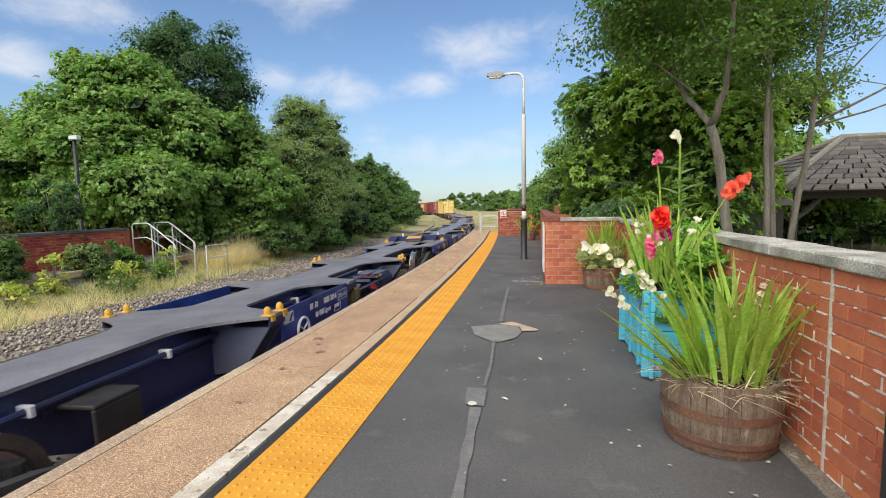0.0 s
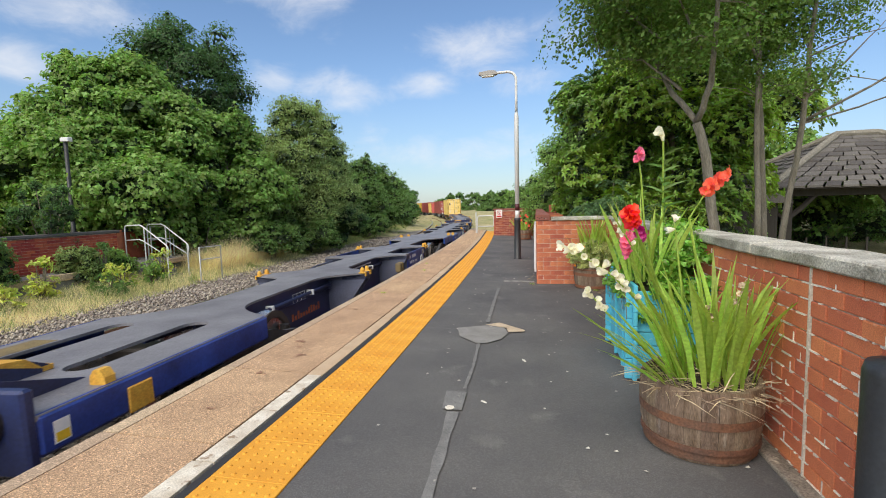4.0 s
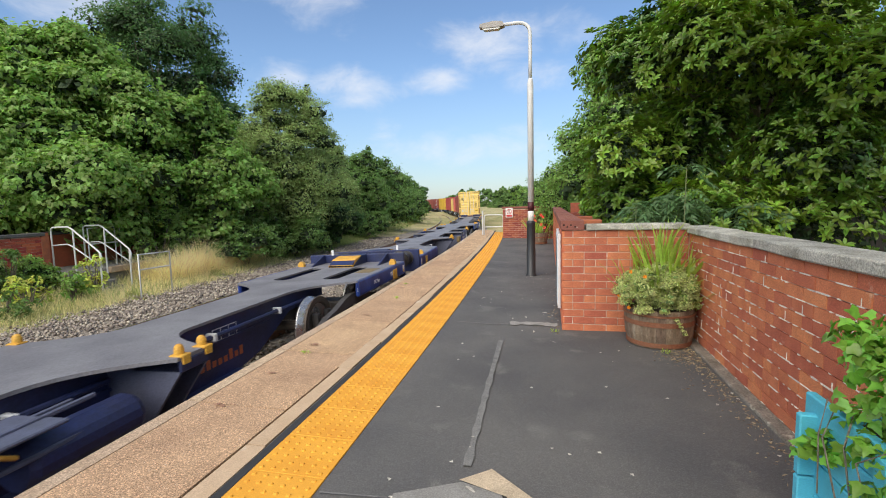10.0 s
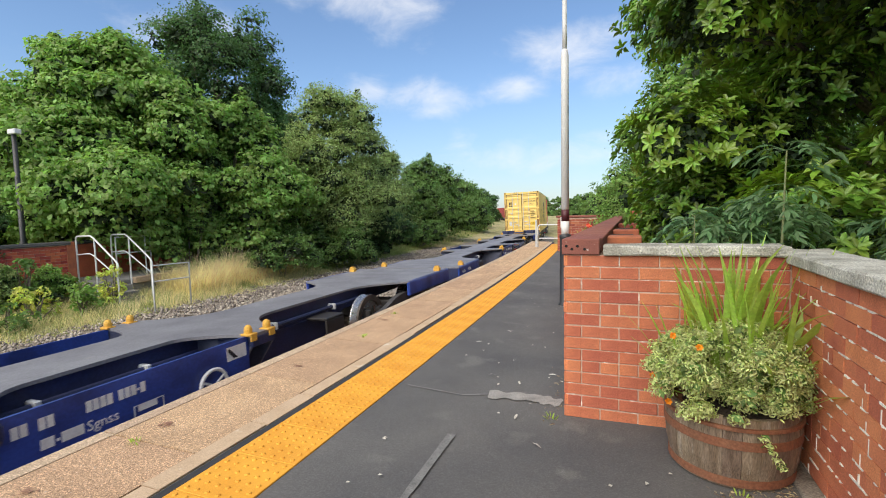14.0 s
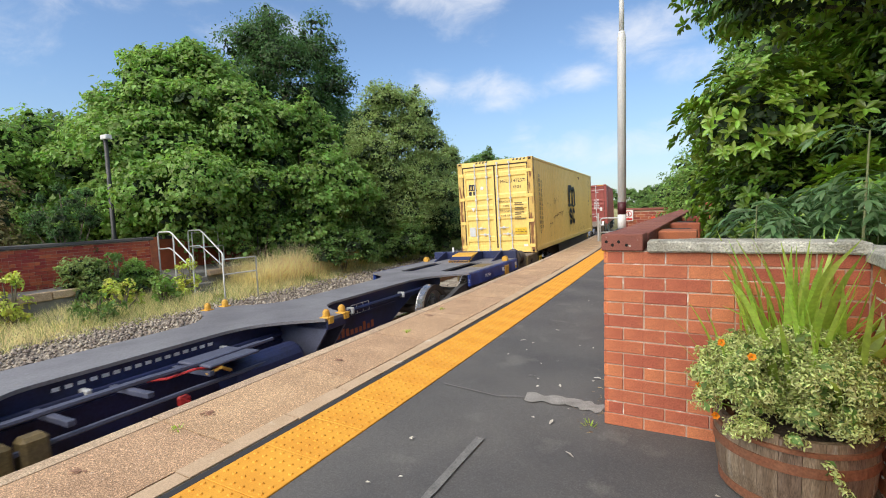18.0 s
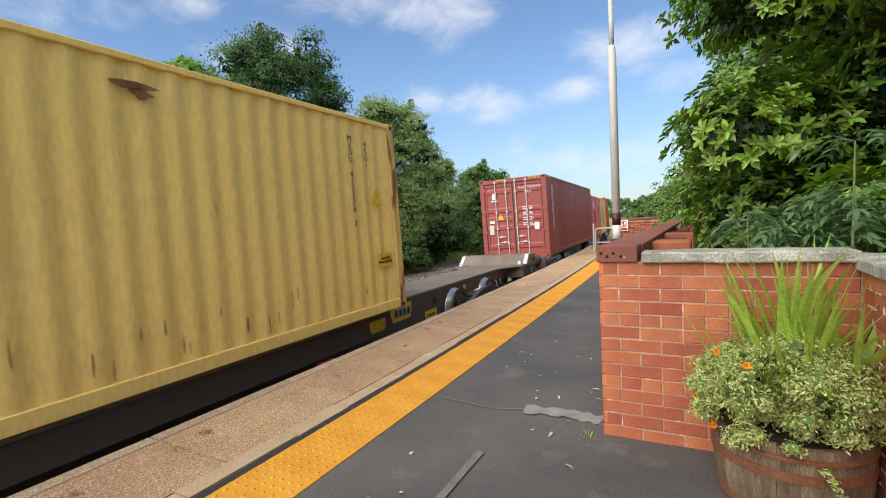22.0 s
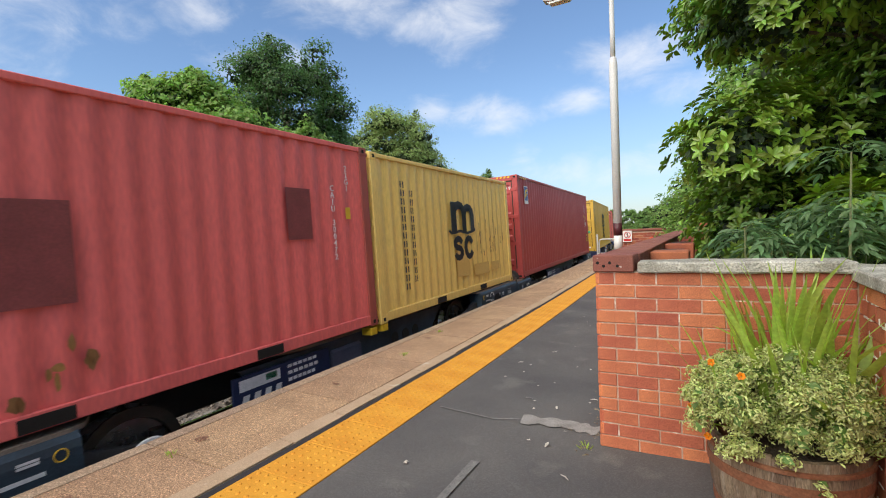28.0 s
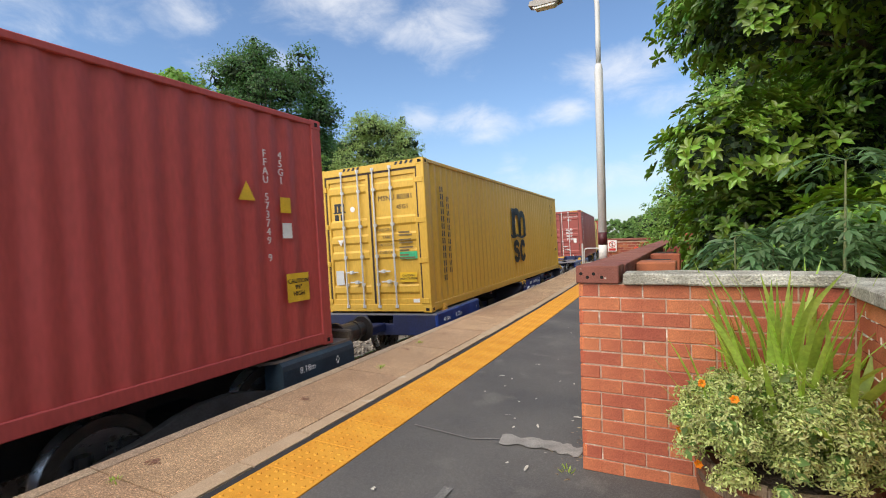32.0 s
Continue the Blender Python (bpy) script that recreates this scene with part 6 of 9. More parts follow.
    RIDERS.append((Fx, 152.42, None, 12.19))
    Y2 = yellow_forty("yellow_container", "clean golden yellow forty foot container with dark emblem", "box_yellow_clean", None, "MSNU 803811 0")
    front_patch(Y2, .60, 1.02, .38, .14, M["decal_green"])
    RIDERS.append((Y2, 167.42, None, 12.19))
    for s, src in ((188.3, Tr), (201.6, Y3), (210.2, Fx), (223.8, C), (230.9, Y2), (243.8, Tr)):
        RIDERS.append((copy_thing(src, Matrix()), s, None, 12.19 if src in (Tr, Fx, Y2) else 6.06))


build_train()


def motions():
    """The train rolls past, gathering a little speed; wheels turn with it."""
    times = [k * 1.0 for k in range(33)]
    for ob, s0, flip, length in RIDERS:
        rows = []
        for t in times:
            if flip is None:
                m = rail_pose(s0 - travel(t) + length / 2) @ pose(0, -length / 2, DECK + .004)
            elif flip:
                m = rail_pose(s0 - travel(t) + length / 2) @ pose(0, length / 2, 0, 0, 0, 180)
            else:
                m = rail_pose(s0 - travel(t) + length / 2) @ pose(0, -length / 2, 0)
            rows.append((t, m))
        walk(ob, rows)
    flipped = {id(o) for ob, s0, flip, length in RIDERS if flip for o in ob.children_recursive}
    step = 4 / 30
    spin = {}
    for d in (1, -1):
        spin[d] = [(k * step, math.degrees(travel(k * step) / .46) * d) for k in range(int(32 / step) + 1)]
    for w in WHEELS:
        d = -1 if id(w) in flipped else 1
        y = w.matrix_basis.translation.y
        walk(w, [(t, pose(0, y, .46, a, 0, 0)) for t, a in spin[d]])
# ---------------------------------------------------------------- brick walls
COURSE, PITCH = .0885, .262
BRICKS = {}


def brick_mesh(key, length, material_):
    k = (key, round(length, 3), material_.name)
    if k not in BRICKS:
        bm = bmesh.new(); box(bm, -.0, .03, 0, length, 0, COURSE - .008, .004)
        BRICKS[k] = finish(bm, "brick", material_)
    return BRICKS[k]


def brick_face(parent, ox, oy, oz, ang, length, courses, near, breaks=(), seed=0, material_=None):
    """Bricks on a wall's face. The face runs from ox, oy at the angle ang; the bricks stand out to its left-hand side by a little.
    near: how many bricks, counted along the wall's run, become parts; the rest are joined."""
    material_ = material_ or M["brick"]
    r = random.Random(seed)
    base = pose(ox, oy, oz, 0, 0, ang)
    rest = bmesh.new()
    cuts = [0, *breaks, length]
    made = 0
    items = []
    for c in range(courses):
        for a, b in zip(cuts, cuts[1:]):
            y = a - (PITCH * .5 if c % 2 else 0)
            header = c % 5 == 4
            while y < b - .02:
                l = PITCH * (.5 if header else 1)
                y0, y1 = max(y, a) + .004, min(y + l, b) - .004
                if y1 - y0 > .03:
                    items.append((y0, y1, c))
                y += l
    for y0, y1, c in items:
        m = base @ pose(r.uniform(-.0025, .0025), y0, c * COURSE + .006 + r.uniform(-.0015, .0015))
        if near(y0) and made < 300:
            part("brick", brick_mesh("b", y1 - y0, material_), None, parent, at=m)
            made += 1
        else:
            box(rest, 0, .03, y0, y1, 0, COURSE - .008, 0, base @ pose(r.uniform(-.0025, .0025), 0, c * COURSE + .006))
    if len(rest.verts):
        tagged(part("brickwork", rest, M["brick_far"] if material_ is M["brick"] else material_, parent), kind="stuff")
    else:
        rest.free()


mat("brick_far", (.60, .193, .092), .85, var=.28, scale=7, fine=150, bump=.35, dist=.004, second=(.48, .140, .070), blotch=.9, island=.17, stain=(.66, .35, .23), stain_scale=9, stain_at=.68)


def coping_run(parent, x0, x1, y0, y1, z0, z1, n, along):
    r = random.Random(n)
    for k in range(n):
        a, b = k / n, (k + 1) / n
        bm = bmesh.new()
        if along == "y":
            box(bm, x0, x1, y0 + (y1 - y0) * a + .004, y0 + (y1 - y0) * b - .004, z0, z1 + r.uniform(-.004, .004), .010)
        else:
            box(bm, x0 + (x1 - x0) * a + .004, x0 + (x1 - x0) * b - .004, y0, y1, z0, z1 + r.uniform(-.004, .004), .010)
        bmesh.ops.subdivide_edges(bm, edges=bm.edges, cuts=6, use_grid_fill=True)
        for v in bm.verts:
            v.co += Vector((noise.noise(v.co * 9), noise.noise(v.co * 9 + Vector((5, 0, 0))), noise.noise(v.co * 9 + Vector((0, 7, 0))))) * .009
        part("coping_stone", bm, M["coping"], parent, "lichened concrete coping", smooth=False)


def build_walls():
    # wall along the back of the platform
    W = thing("wall_east", "orange red brick wall with pale efflorescence and concrete coping", "wall", kind="structure")
    bm = bmesh.new(); box(bm, 1.532, 1.76, -5, 9.43, -.15, 1.19)
    part("mortar_core", bm, M["mortar"], W)
    brick_face(W, 1.522, -5, -.05, 0, 14.2, 14, lambda y: 5.6 < y < 10.5, breaks=(7.61,), seed=1)
    coping_run(W, 1.49, 1.80, -5, 9.47, 1.19, 1.27, 7, "y")
    # remnants of white pointing left in the joints
    r = random.Random(77)
    bm = bmesh.new()
    for c in range(1, 14):
        y = 1.2
        while y < 9.15:
            l = r.choice((.012, .018, .03, .05, .10)) * r.uniform(.7, 1.4)
            h = r.uniform(.003, .0055)
            zc = -.05 + c * COURSE + .002 + r.uniform(-.002, .002)
            box(bm, 1.5185, 1.534, y, y + l, zc - h, zc + h, 0)
            if r.random() < .12:
                box(bm, 1.519, 1.534, y + .02, y + .02 + r.uniform(.006, .009), zc, zc + r.uniform(.02, .075), 0)
            y += l + r.expovariate(1 / .085)
    tagged(part("pointing", bm, M["pointing"], W, "scraps of white mortar"), kind="stuff")
    bm = bmesh.new(); box(bm, 1.42, 1.53, -5, 9.2, -.14, .04, .01)
    part("kerb", bm, M["old_kerb"], W, "low rough kerb at the foot of the wall")
    bm = bmesh.new(); box(bm, 1.516, 1.53, 2.604, 2.618, -.05, 1.19)
    part("straight_joint", bm, M["white_line"], W)
    # return wall with the pier
    X = thing("wall_return", "orange red brick return wall with a pier and concrete coping", "wall", kind="structure")
    bm = bmesh.new(); box(bm, .12, 1.54, 9.2085, 9.43, -.12, 1.235)
    part("mortar_core", bm, M["mortar"], X)
    # bricks in the dimmed copy, as sun falls stronger on this face
    brick_face(X, .10, 9.234, -.005, -90, 1.42, 14, lambda y: True, seed=2, material_=M["brick_return_dimmed"])
    coping_run(X, .375, 1.52, 9.165, 9.46, 1.235, 1.308, 1, "x")
    # pier cap of three perforated bricks
    for k in range(3):
        bm = bmesh.new(); box(bm, .092, .358, 9.185 + k * .092, 9.185 + k * .092 + .086, 1.238, 1.352, .006)
        cap = part("cap_brick", bm, M["engineering_brick"], X, "dull red perforated capping brick")
        if k == 0:
            bm = bmesh.new()
            for i, hx in enumerate((.125, .165, .205, .255)):
                tube(bm, (hx, 9.183, 1.30 - .022 * (i % 2)), (hx, 9.190, 1.30 - .022 * (i % 2)), .011, .011, 8)
            part("perforation", bm, M["hole_dark"], cap)
    # wall that runs on beside the platform
    Y = thing("wall_platform", "brick wall beside the platform with dull red capping bricks", "wall", kind="structure")
    bm = bmesh.new(); box(bm, .1085, .34, 9.46, 23.8, -.12, 1.235)
    part("mortar_core", bm, M["mortar"], Y)
    brick_face(Y, .134, 23.8, -.005, 180, 14.6, 14, lambda y: y > 11.1, seed=3)
    k = 0
    y = 9.47
    while y < 23.7:
        bm = bmesh.new(); box(bm, .085, .365, y, y + .086 if k < 30 else y + .5, 1.238, 1.345, .006)
        part("cap_brick", bm, M["engineering_brick"], Y)
        y += .092 if k < 30 else .506; k += 1
    for y in (10.1, 11.6, 14.2):
        bm = bmesh.new(); box(bm, .37, .66, y, y + .34, -.12, 1.32, .01)
        part("buttress", bm, M["brick_dull"], Y)
    for y in (10.75, 12.6):
        bm = bmesh.new(); box(bm, .37, .60, y, y + .22, -.12, 1.30, .01)
        part("timber_post", bm, M["timber_dark"], Y)
    bm = bmesh.new(); box(bm, .60, 1.9, 12.4, 12.46, 1.02, 1.12, .01); box(bm, .60, 1.9, 15.2, 15.26, 1.05, 1.16, .01)
    part("timber_rail", bm, M["timber_dark"], Y)
    # notice board on the platform side
    N_ = thing("notice_board", "pale blue poster in a white frame on the brick wall", "notice board")
    bm = bmesh.new(); box(bm, .06, .098, 9.62, 11.0, .18, 1.16, .006)
    part("frame", bm, M["sign_white"], N_)
    bm = bmesh.new(); box(bm, .052, .062, 9.68, 10.94, .24, 1.10)
    part("poster", bm, M["poster"], N_)
    r = random.Random(9); bm = bmesh.new()
    for k in range(9):
        z = 1.0 - k * .085
        box(bm, .049, .052, 9.76, 9.76 + r.uniform(.5, 1.08), z, z + .03)
    part("poster_text", bm, M["sign_black"], N_)
    # far wall with the sign
    Z = thing("wall_far", "brick end wall with a prohibition sign", "wall", kind="structure")
    bm = bmesh.new(); box(bm, -1.98, .112, 23.82, 24.05, -.15, 1.30)
    part("mortar_core", bm, M["mortar"], Z)
    brick_face(Z, -2.00, 23.844, -.0, -90, 2.10, 14, lambda y: True, seed=4, material_=M["brick_dull"])
    bm = bmesh.new(); box(bm, -2.04, .15, 23.77, 24.1, 1.30, 1.38, .015)
    part("coping_stone", bm, M["engineering_brick"], Z)
    bm = bmesh.new(); box(bm, .55, .80, 17.4, 17.65, -.1, 1.52, .01)
    part("gate_pier", bm, M["brick_dull"], Z)
    S = thing("warning_sign", "white sign with a red ring and a plain dark shape", "sign", pose(-1.87, 23.74, .925))
    bm = bmesh.new(); box(bm, 0, .30, -.012, 0, 0, .40, .004)
    part("board", bm, M["sign_white"], S)
    bm = bmesh.new(); pipe(bm, [(.15 + .10 * math.cos(a), -.016, .25 + .10 * math.sin(a)) for a in (2 * math.pi * k / 20 for k in range(21))], .012, 5); tube(bm, (.08, -.016, .32), (.22, -.016, .18), .010, .010, 5)
    part("ring", bm, M["sign_red"], S)
    bm = bmesh.new(); box(bm, .135, .165, -.016, -.012, .18, .32)
    part("symbol", bm, M["sign_black"], S)
    bm = bmesh.new(); box(bm, .03, .27, -.016, -.012, .03, .11)
    part("red_panel", bm, M["sign_red"], S)


def build_posts():
    L = thing("platform_lamp", "tall grey lamp post with black base and curved arm", "lamp post", pose(-.43, 13.58, 0))
    bm = bmesh.new(); lathe(bm, [(.12, 0), (.12, .02), (.095, .04), (.095, .58), (.088, .60), (.088, 1.10), (.095, 1.12), (.095, 1.16), (.06, 1.18)], 20)
    part("base", bm, M["post_black"], L, "black cylindrical base", smooth=True)
    bm = bmesh.new(); lathe(bm, [(.064, 1.15), (.064, 1.40)], 18); part("white_band", bm, M["post_white"], L, smooth=True)
    bm = bmesh.new(); lathe(bm, [(.0645, 1.39), (.0645, 1.58)], 18); part("maroon_band", bm, M["post_maroon"], L, smooth=True)
    bm = bmesh.new()
    lathe(bm, [(.062, 1.0), (.062, 4.02), (.05, 4.10), (.047, 4.12)], 16)
    pipe(bm, [(0, 0, 4.10), (0, 0, 4.5), (0, 0, 4.98)] + arc((0, 0, 5.02), (0, 0, 5.24), (-.24, 0, 5.26), 5) + [(-.55, 0, 5.25)], .037, 10)
    part("column", bm, M["post_grey"], L, smooth=True)
    bm = bmesh.new(); prism(bm, [(x + .06, z - .445) for x, z in ((-.58, 5.66), (-.62, 5.745), (-.80, 5.765), (-1.08, 5.73), (-1.10, 5.67), (-1.0, 5.64), (-.66, 5.64))], "y", -.085, .085)
    part("lantern", bm, M["lamp_head"], L, "grey lantern head")
    bm = bmesh.new(); prism(bm, [(-.98, 5.195), (-.60, 5.195), (-.64, 5.16), (-.94, 5.16)], "y", -.07, .07)
    part("lens", bm, M["lamp_glass"], L)
    K = thing("platform_lamp", "white lamp post with a broad black base beside the brick wall", "lamp post", pose(1.35, 1.66, -.04))
    bm = bmesh.new(); lathe(bm, [(.15, 0), (.15, .03), (.125, .05), (.125, .98), (.115, 1.015), (.06, 1.03)], 22)
    part("base", bm, M["post_black"], K, smooth=True)
    bm = bmesh.new(); lathe(bm, [(.06, 1.0), (.06, 1.55)], 18); part("white_band", bm, M["post_white"], K, smooth=True)
    bm = bmesh.new(); lathe(bm, [(.0605, 1.54), (.0605, 1.74)], 18); part("maroon_band", bm, M["post_maroon"], K, smooth=True)
    bm = bmesh.new(); lathe(bm, [(.058, 1.7), (.058, 3.7), (.045, 3.8), (.043, 5.5)], 16); pipe(bm, arc((0, 0, 5.44), (0, 0, 5.68), (-.26, 0, 5.70), 5) + [(-.62, 0, 5.695)], .043, 10)
    part("column", bm, M["post_grey"], K, smooth=True)
    bm = bmesh.new(); prism(bm, [(-.58, 5.66), (-.62, 5.745), (-.80, 5.765), (-1.08, 5.73), (-1.10, 5.67), (-1.0, 5.64), (-.66, 5.64)], "y", -.085, .085)
    part("lantern", bm, M["lamp_head"], K)
    O = thing("old_platform_lamp", "black post with a small grey lantern on the old platform", "lamp post", pose(-16.55, 14.3, -.15))
    bm = bmesh.new(); lathe(bm, [(.11, 0), (.11, 1.1), (.075, 1.15), (.065, 4.35)], 14); part("column", bm, M["post_black"], O, smooth=True)
    bm = bmesh.new(); lathe(bm, [(.112, .75), (.112, 1.0)], 12); part("white_band", bm, M["post_white"], O)
    bm = bmesh.new(); box(bm, -.14, .22, -.1, .1, 4.35, 4.50, .02); part("lantern", bm, M["post_grey"], O)
    # tubular gate at the platform end
    Gt = thing("platform_end_gate", "galvanised tubular steel gate at the platform end", "gate", pose(-3.02, 25.4, .0))
    bm = bmesh.new(); pipe(bm, [(0, 0, -.1), (0, 0, .82)] + arc((0, 0, .85), (0, 0, 1.0), (.13, 0, 1.0), 4) + [(.74, 0, 1.0)] + arc((.76, 0, 1.0), (.88, 0, 1.0), (.88, 0, .88), 4) + [(.88, 0, .56)] + arc((.88, 0, .52), (.88, 0, .44), (.80, 0, .44), 3) + [(.05, 0, .44)], .028, 8)
    part("frame", bm, M["galvanised"], Gt, smooth=True)
    for px in (-.07, 1.0):
        bm = bmesh.new(); tube(bm, (px, 0, -.15), (px, 0, 1.2), .035, .035, 10); part("post", bm, M["galvanised"], Gt)


def stave_barrel(name, x, y, z, r0, r1, h, hoops, label, hoop_mat, seed):
    B = thing(name, label, "planter", pose(x, y, z), group="half barrel planters")
    n = 24
    bulge = .02
    prof = [(0, r0), (.35, r0 + (r1 - r0) * .35 + bulge), (.7, r0 + (r1 - r0) * .7 + bulge), (1, r1)]
    rr = random.Random(seed)
    for k in range(n):
        bm = bmesh.new()
        a0, a1 = 2 * math.pi * (k + .012) / n, 2 * math.pi * (k + .988) / n
        off, top = rr.uniform(-.002, .003), rr.uniform(-.006, .005)
        rings = []
        for i, (t, r) in enumerate(prof):
            zz = t * h + (top if t == 1 else 0)
            ring = [bm.verts.new((q * math.cos(a), q * math.sin(a), zz)) for a, q in ((a0, r + off), ((a0 + a1) / 2, r + off + .002), (a1, r + off), (a1, r - .026), (a0, r - .026))]
            rings.append(ring)
        for p, q in zip(rings, rings[1:]):
            for i in range(5):
                bm.faces.new((p[i], p[(i + 1) % 5], q[(i + 1) % 5], q[i]))
        bm.faces.new(rings[0]); bm.faces.new(rings[-1])
        part("stave", bm, M["oak"], B)
    for t, w in hoops:
        def rad(u):
            return r0 + (r1 - r0) * u + (bulge if .1 < u < .95 else bulge * .4)
        bm = bmesh.new()
        lathe(bm, [(rad(t) - .002, t * h - w / 2), (rad(t) + .007, t * h - w / 2), (rad(t) + .007, t * h + w / 2), (rad(t) - .002, t * h + w / 2)], 40)
        part("hoop", bm, M[hoop_mat], B, "rusted iron hoop")
    bm = bmesh.new(); lathe(bm, [(0, .02), (r0 - .02, .02), (r1 - .028, h - .05), (r1 * .5, h - .02), (0, h - .01)], 24)
    part("soil", bm, M["soil"], B)
    return B


def build_planters():
    stave_barrel("barrel_planter", 1.115, 3.0, floor_z(1.07), .308, .340, .445, ((.10, .045), (.56, .05), (.20, .03)), "half whisky barrel planter of grey brown oak staves", "hoop", 1)
    stave_barrel("barrel_planter", 1.13, 8.82, floor_z(1.1), .315, .345, .40, ((.10, .045), (.66, .05), (.88, .02)), "half barrel planter with dull rusted hoops", "hoop_rust", 2)
    stave_barrel("barrel_planter", -.46, 21.3, floor_z(-.4), .31, .34, .42, ((.12, .05), (.6, .05)), "half barrel planter with flowers at the far wall", "hoop_rust", 3)
    B = thing("blue_planter", "turquoise blue painted timber planter box with notched corners", "planter", pose(.03, 0, floor_z(1.15)))
    x0, x1, y0, y1, hb = .87, 1.49, 4.02, 5.22, .118
    for c in range(7):
        z0, z1 = .02 + c * hb, .02 + c * hb + hb - .006
        e = .05 if c % 2 else .0
        for x in (x0, x1 - .035):
            bm = bmesh.new(); box(bm, x, x + .035, y0 - .055 + e * 0, y1 + .055, z0, z1, .005)
            part("plank", bm, M["blue_paint"], B)
        for y in (y0, y1 - .035):
            bm = bmesh.new(); box(bm, x0 - .055, x1 + .02, y, y + .035, z0 - hb / 2 if c else z0, z1 - hb / 2, .005)
            part("plank", bm, M["blue_paint"], B)
    for x, y in ((x0 + .01, y0 + .4), (x0 + .01, y1 - .4)):
        bm = bmesh.new(); box(bm, x - .03, x + .0, y - .03, y + .03, .0, .82, .006)
        part("batten", bm, M["blue_paint"], B)
    bm = bmesh.new(); box(bm, x0 + .03, x1 - .03, y0 + .03, y1 - .03, .04, .76)
    part("soil", bm, M["soil"], B)


def build_old_platform():
    OFF = pose(-.55, .10, -.08)
    W = thing("wall_old_platform", "old red brick wall with dark coping on the disused platform", "wall", OFF, kind="structure")
    for y0, y1, x in ((4.0, 14.55, -14.42),):
        bm = bmesh.new(); box(bm, x - .26, x - .012, y0, y1, -.6, .96)
        part("mortar_core", bm, M["mortar"], W)
        brick_face(W, x, y1, -.30, 180, y1 - y0, 14, lambda y: y < 4.6, seed=int(y0), material_=M["brick_old2"])
        bm = bmesh.new(); box(bm, x - .30, x + .04, y0 - .02, y1 + .02, .96, 1.06, .015)
        part("coping", bm, M["asphalt"], W, "dark stone coping")
    bm = bmesh.new(); box(bm, -14.70, -14.40, 14.45, 14.68, -.4, 1.05, .01)
    part("end_pier", bm, M["brick_dull"], W)
    bm = bmesh.new(); box(bm, -15.75, -15.5, 14.9, 18.9, -.3, .92, .01)
    part("back_wall", bm, M["brick_old2"], W)
    bm = bmesh.new(); box(bm, -15.80, -15.45, 14.88, 18.95, .922, 1.03, .015)
    part("coping", bm, M["asphalt"], W, "dark stone coping")
    P = thing("old_platform", "disused overgrown platform with rubble edge", "platform", OFF, kind="structure")
    bm = bmesh.new(); box(bm, -17.5, -13.55, 4, 20.4, -1.2, -.16, .05)
    part("surface", bm, M["patch_grey"], P)
    r = random.Random(61)
    y = 4.0
    while y < 20:
        l = r.uniform(.45, .9)
        if not 14.4 < y + l / 2 < 15.8:
            bm = bmesh.new(); box(bm, -13.56 - .02, -13.50 + r.uniform(0, .10), y + .008, y + l - .008, -.34 + r.uniform(-.04, .01), -.135 + r.uniform(-.03, .02), .02)
            part("edge_stone", bm, M["edge_stone"], P, "weathered edge stone")
        y += l
    S = thing("steps", "grey concrete steps down from the old platform", "steps", OFF)
    for k in range(4):
        bm = bmesh.new(); box(bm, -13.55 + k * .30, -13.25 + k * .30, 14.66, 15.56, -1.3, -.32 - k * .17, .015)
        part("step", bm, M["patch_grey"], S)
    for y in (14.60, 15.62):
        H = thing("handrail", "galvanised tubular handrail beside the steps", "handrail", OFF, group="handrails")
        bm = bmesh.new()
        pipe(bm, [(-14.2, y, -.2), (-14.2, y, 1.08)] + arc((-14.2, y, 1.1), (-14.2, y, 1.20), (-14.1, y, 1.21), 3) + [(-13.55, y, 1.22), (-13.42, y, 1.16), (-12.55, y, .52)] + arc((-12.5, y, .48), (-12.40, y, .40), (-12.42, y, .25), 3) + [(-12.45, y, .06)], .026, 8)
        part("top_rail", bm, M["galvanised"], H, smooth=True)
        bm = bmesh.new(); pipe(bm, [(-14.2, y, .66), (-13.62, y, .70), (-13.45, y, .64), (-12.42, y, .02)], .022, 8); part("mid_rail", bm, M["galvanised"], H, smooth=True)
        for x, zt in ((-13.38, 1.12), (-12.47, .45)):
            bm = bmesh.new(); tube(bm, (x, y, -.95), (x, y, zt), .024, .024, 8); part("post", bm, M["galvanised"], H)
    H = thing("handrail", "galvanised guard rail along the old platform edge", "handrail", OFF, group="handrails")
    bm = bmesh.new(); pipe(bm, [(-14.15, 15.72, -.2), (-14.15, 15.72, 1.12), (-14.18, 16.92, 1.12), (-14.18, 16.92, -.2)], .026, 8); part("rail", bm, M["galvanised"], H, smooth=True)
    bm = bmesh.new(); pipe(bm, [(-14.15, 15.72, .60), (-14.18, 16.92, .60)], .022, 8); part("mid_rail", bm, M["galvanised"], H)
    bm = bmesh.new(); tube(bm, (-14.17, 16.72, -.2), (-14.17, 16.72, 1.11), .022, .022, 8); part("post", bm, M["galvanised"], H)
    H = thing("handrail", "short galvanised guard rail on the grass bank", "handrail", OFF, group="handrails")
    bm = bmesh.new(); pipe(bm, [(-11.28, 14.76, -1.1), (-11.28, 14.76, .37), (-11.3, 15.96, .35), (-11.3, 15.96, -1.1)], .026, 8); part("rail", bm, M["galvanised"], H, smooth=True)
    bm = bmesh.new(); pipe(bm, [(-11.28, 14.76, -.08), (-11.3, 15.96, -.10)], .022, 8); part("mid_rail", bm, M["galvanised"], H)
    R = thing("rubble", "grey broken concrete lump in the grass", "rubble", pose(-13.1, 11.2, -1.12))
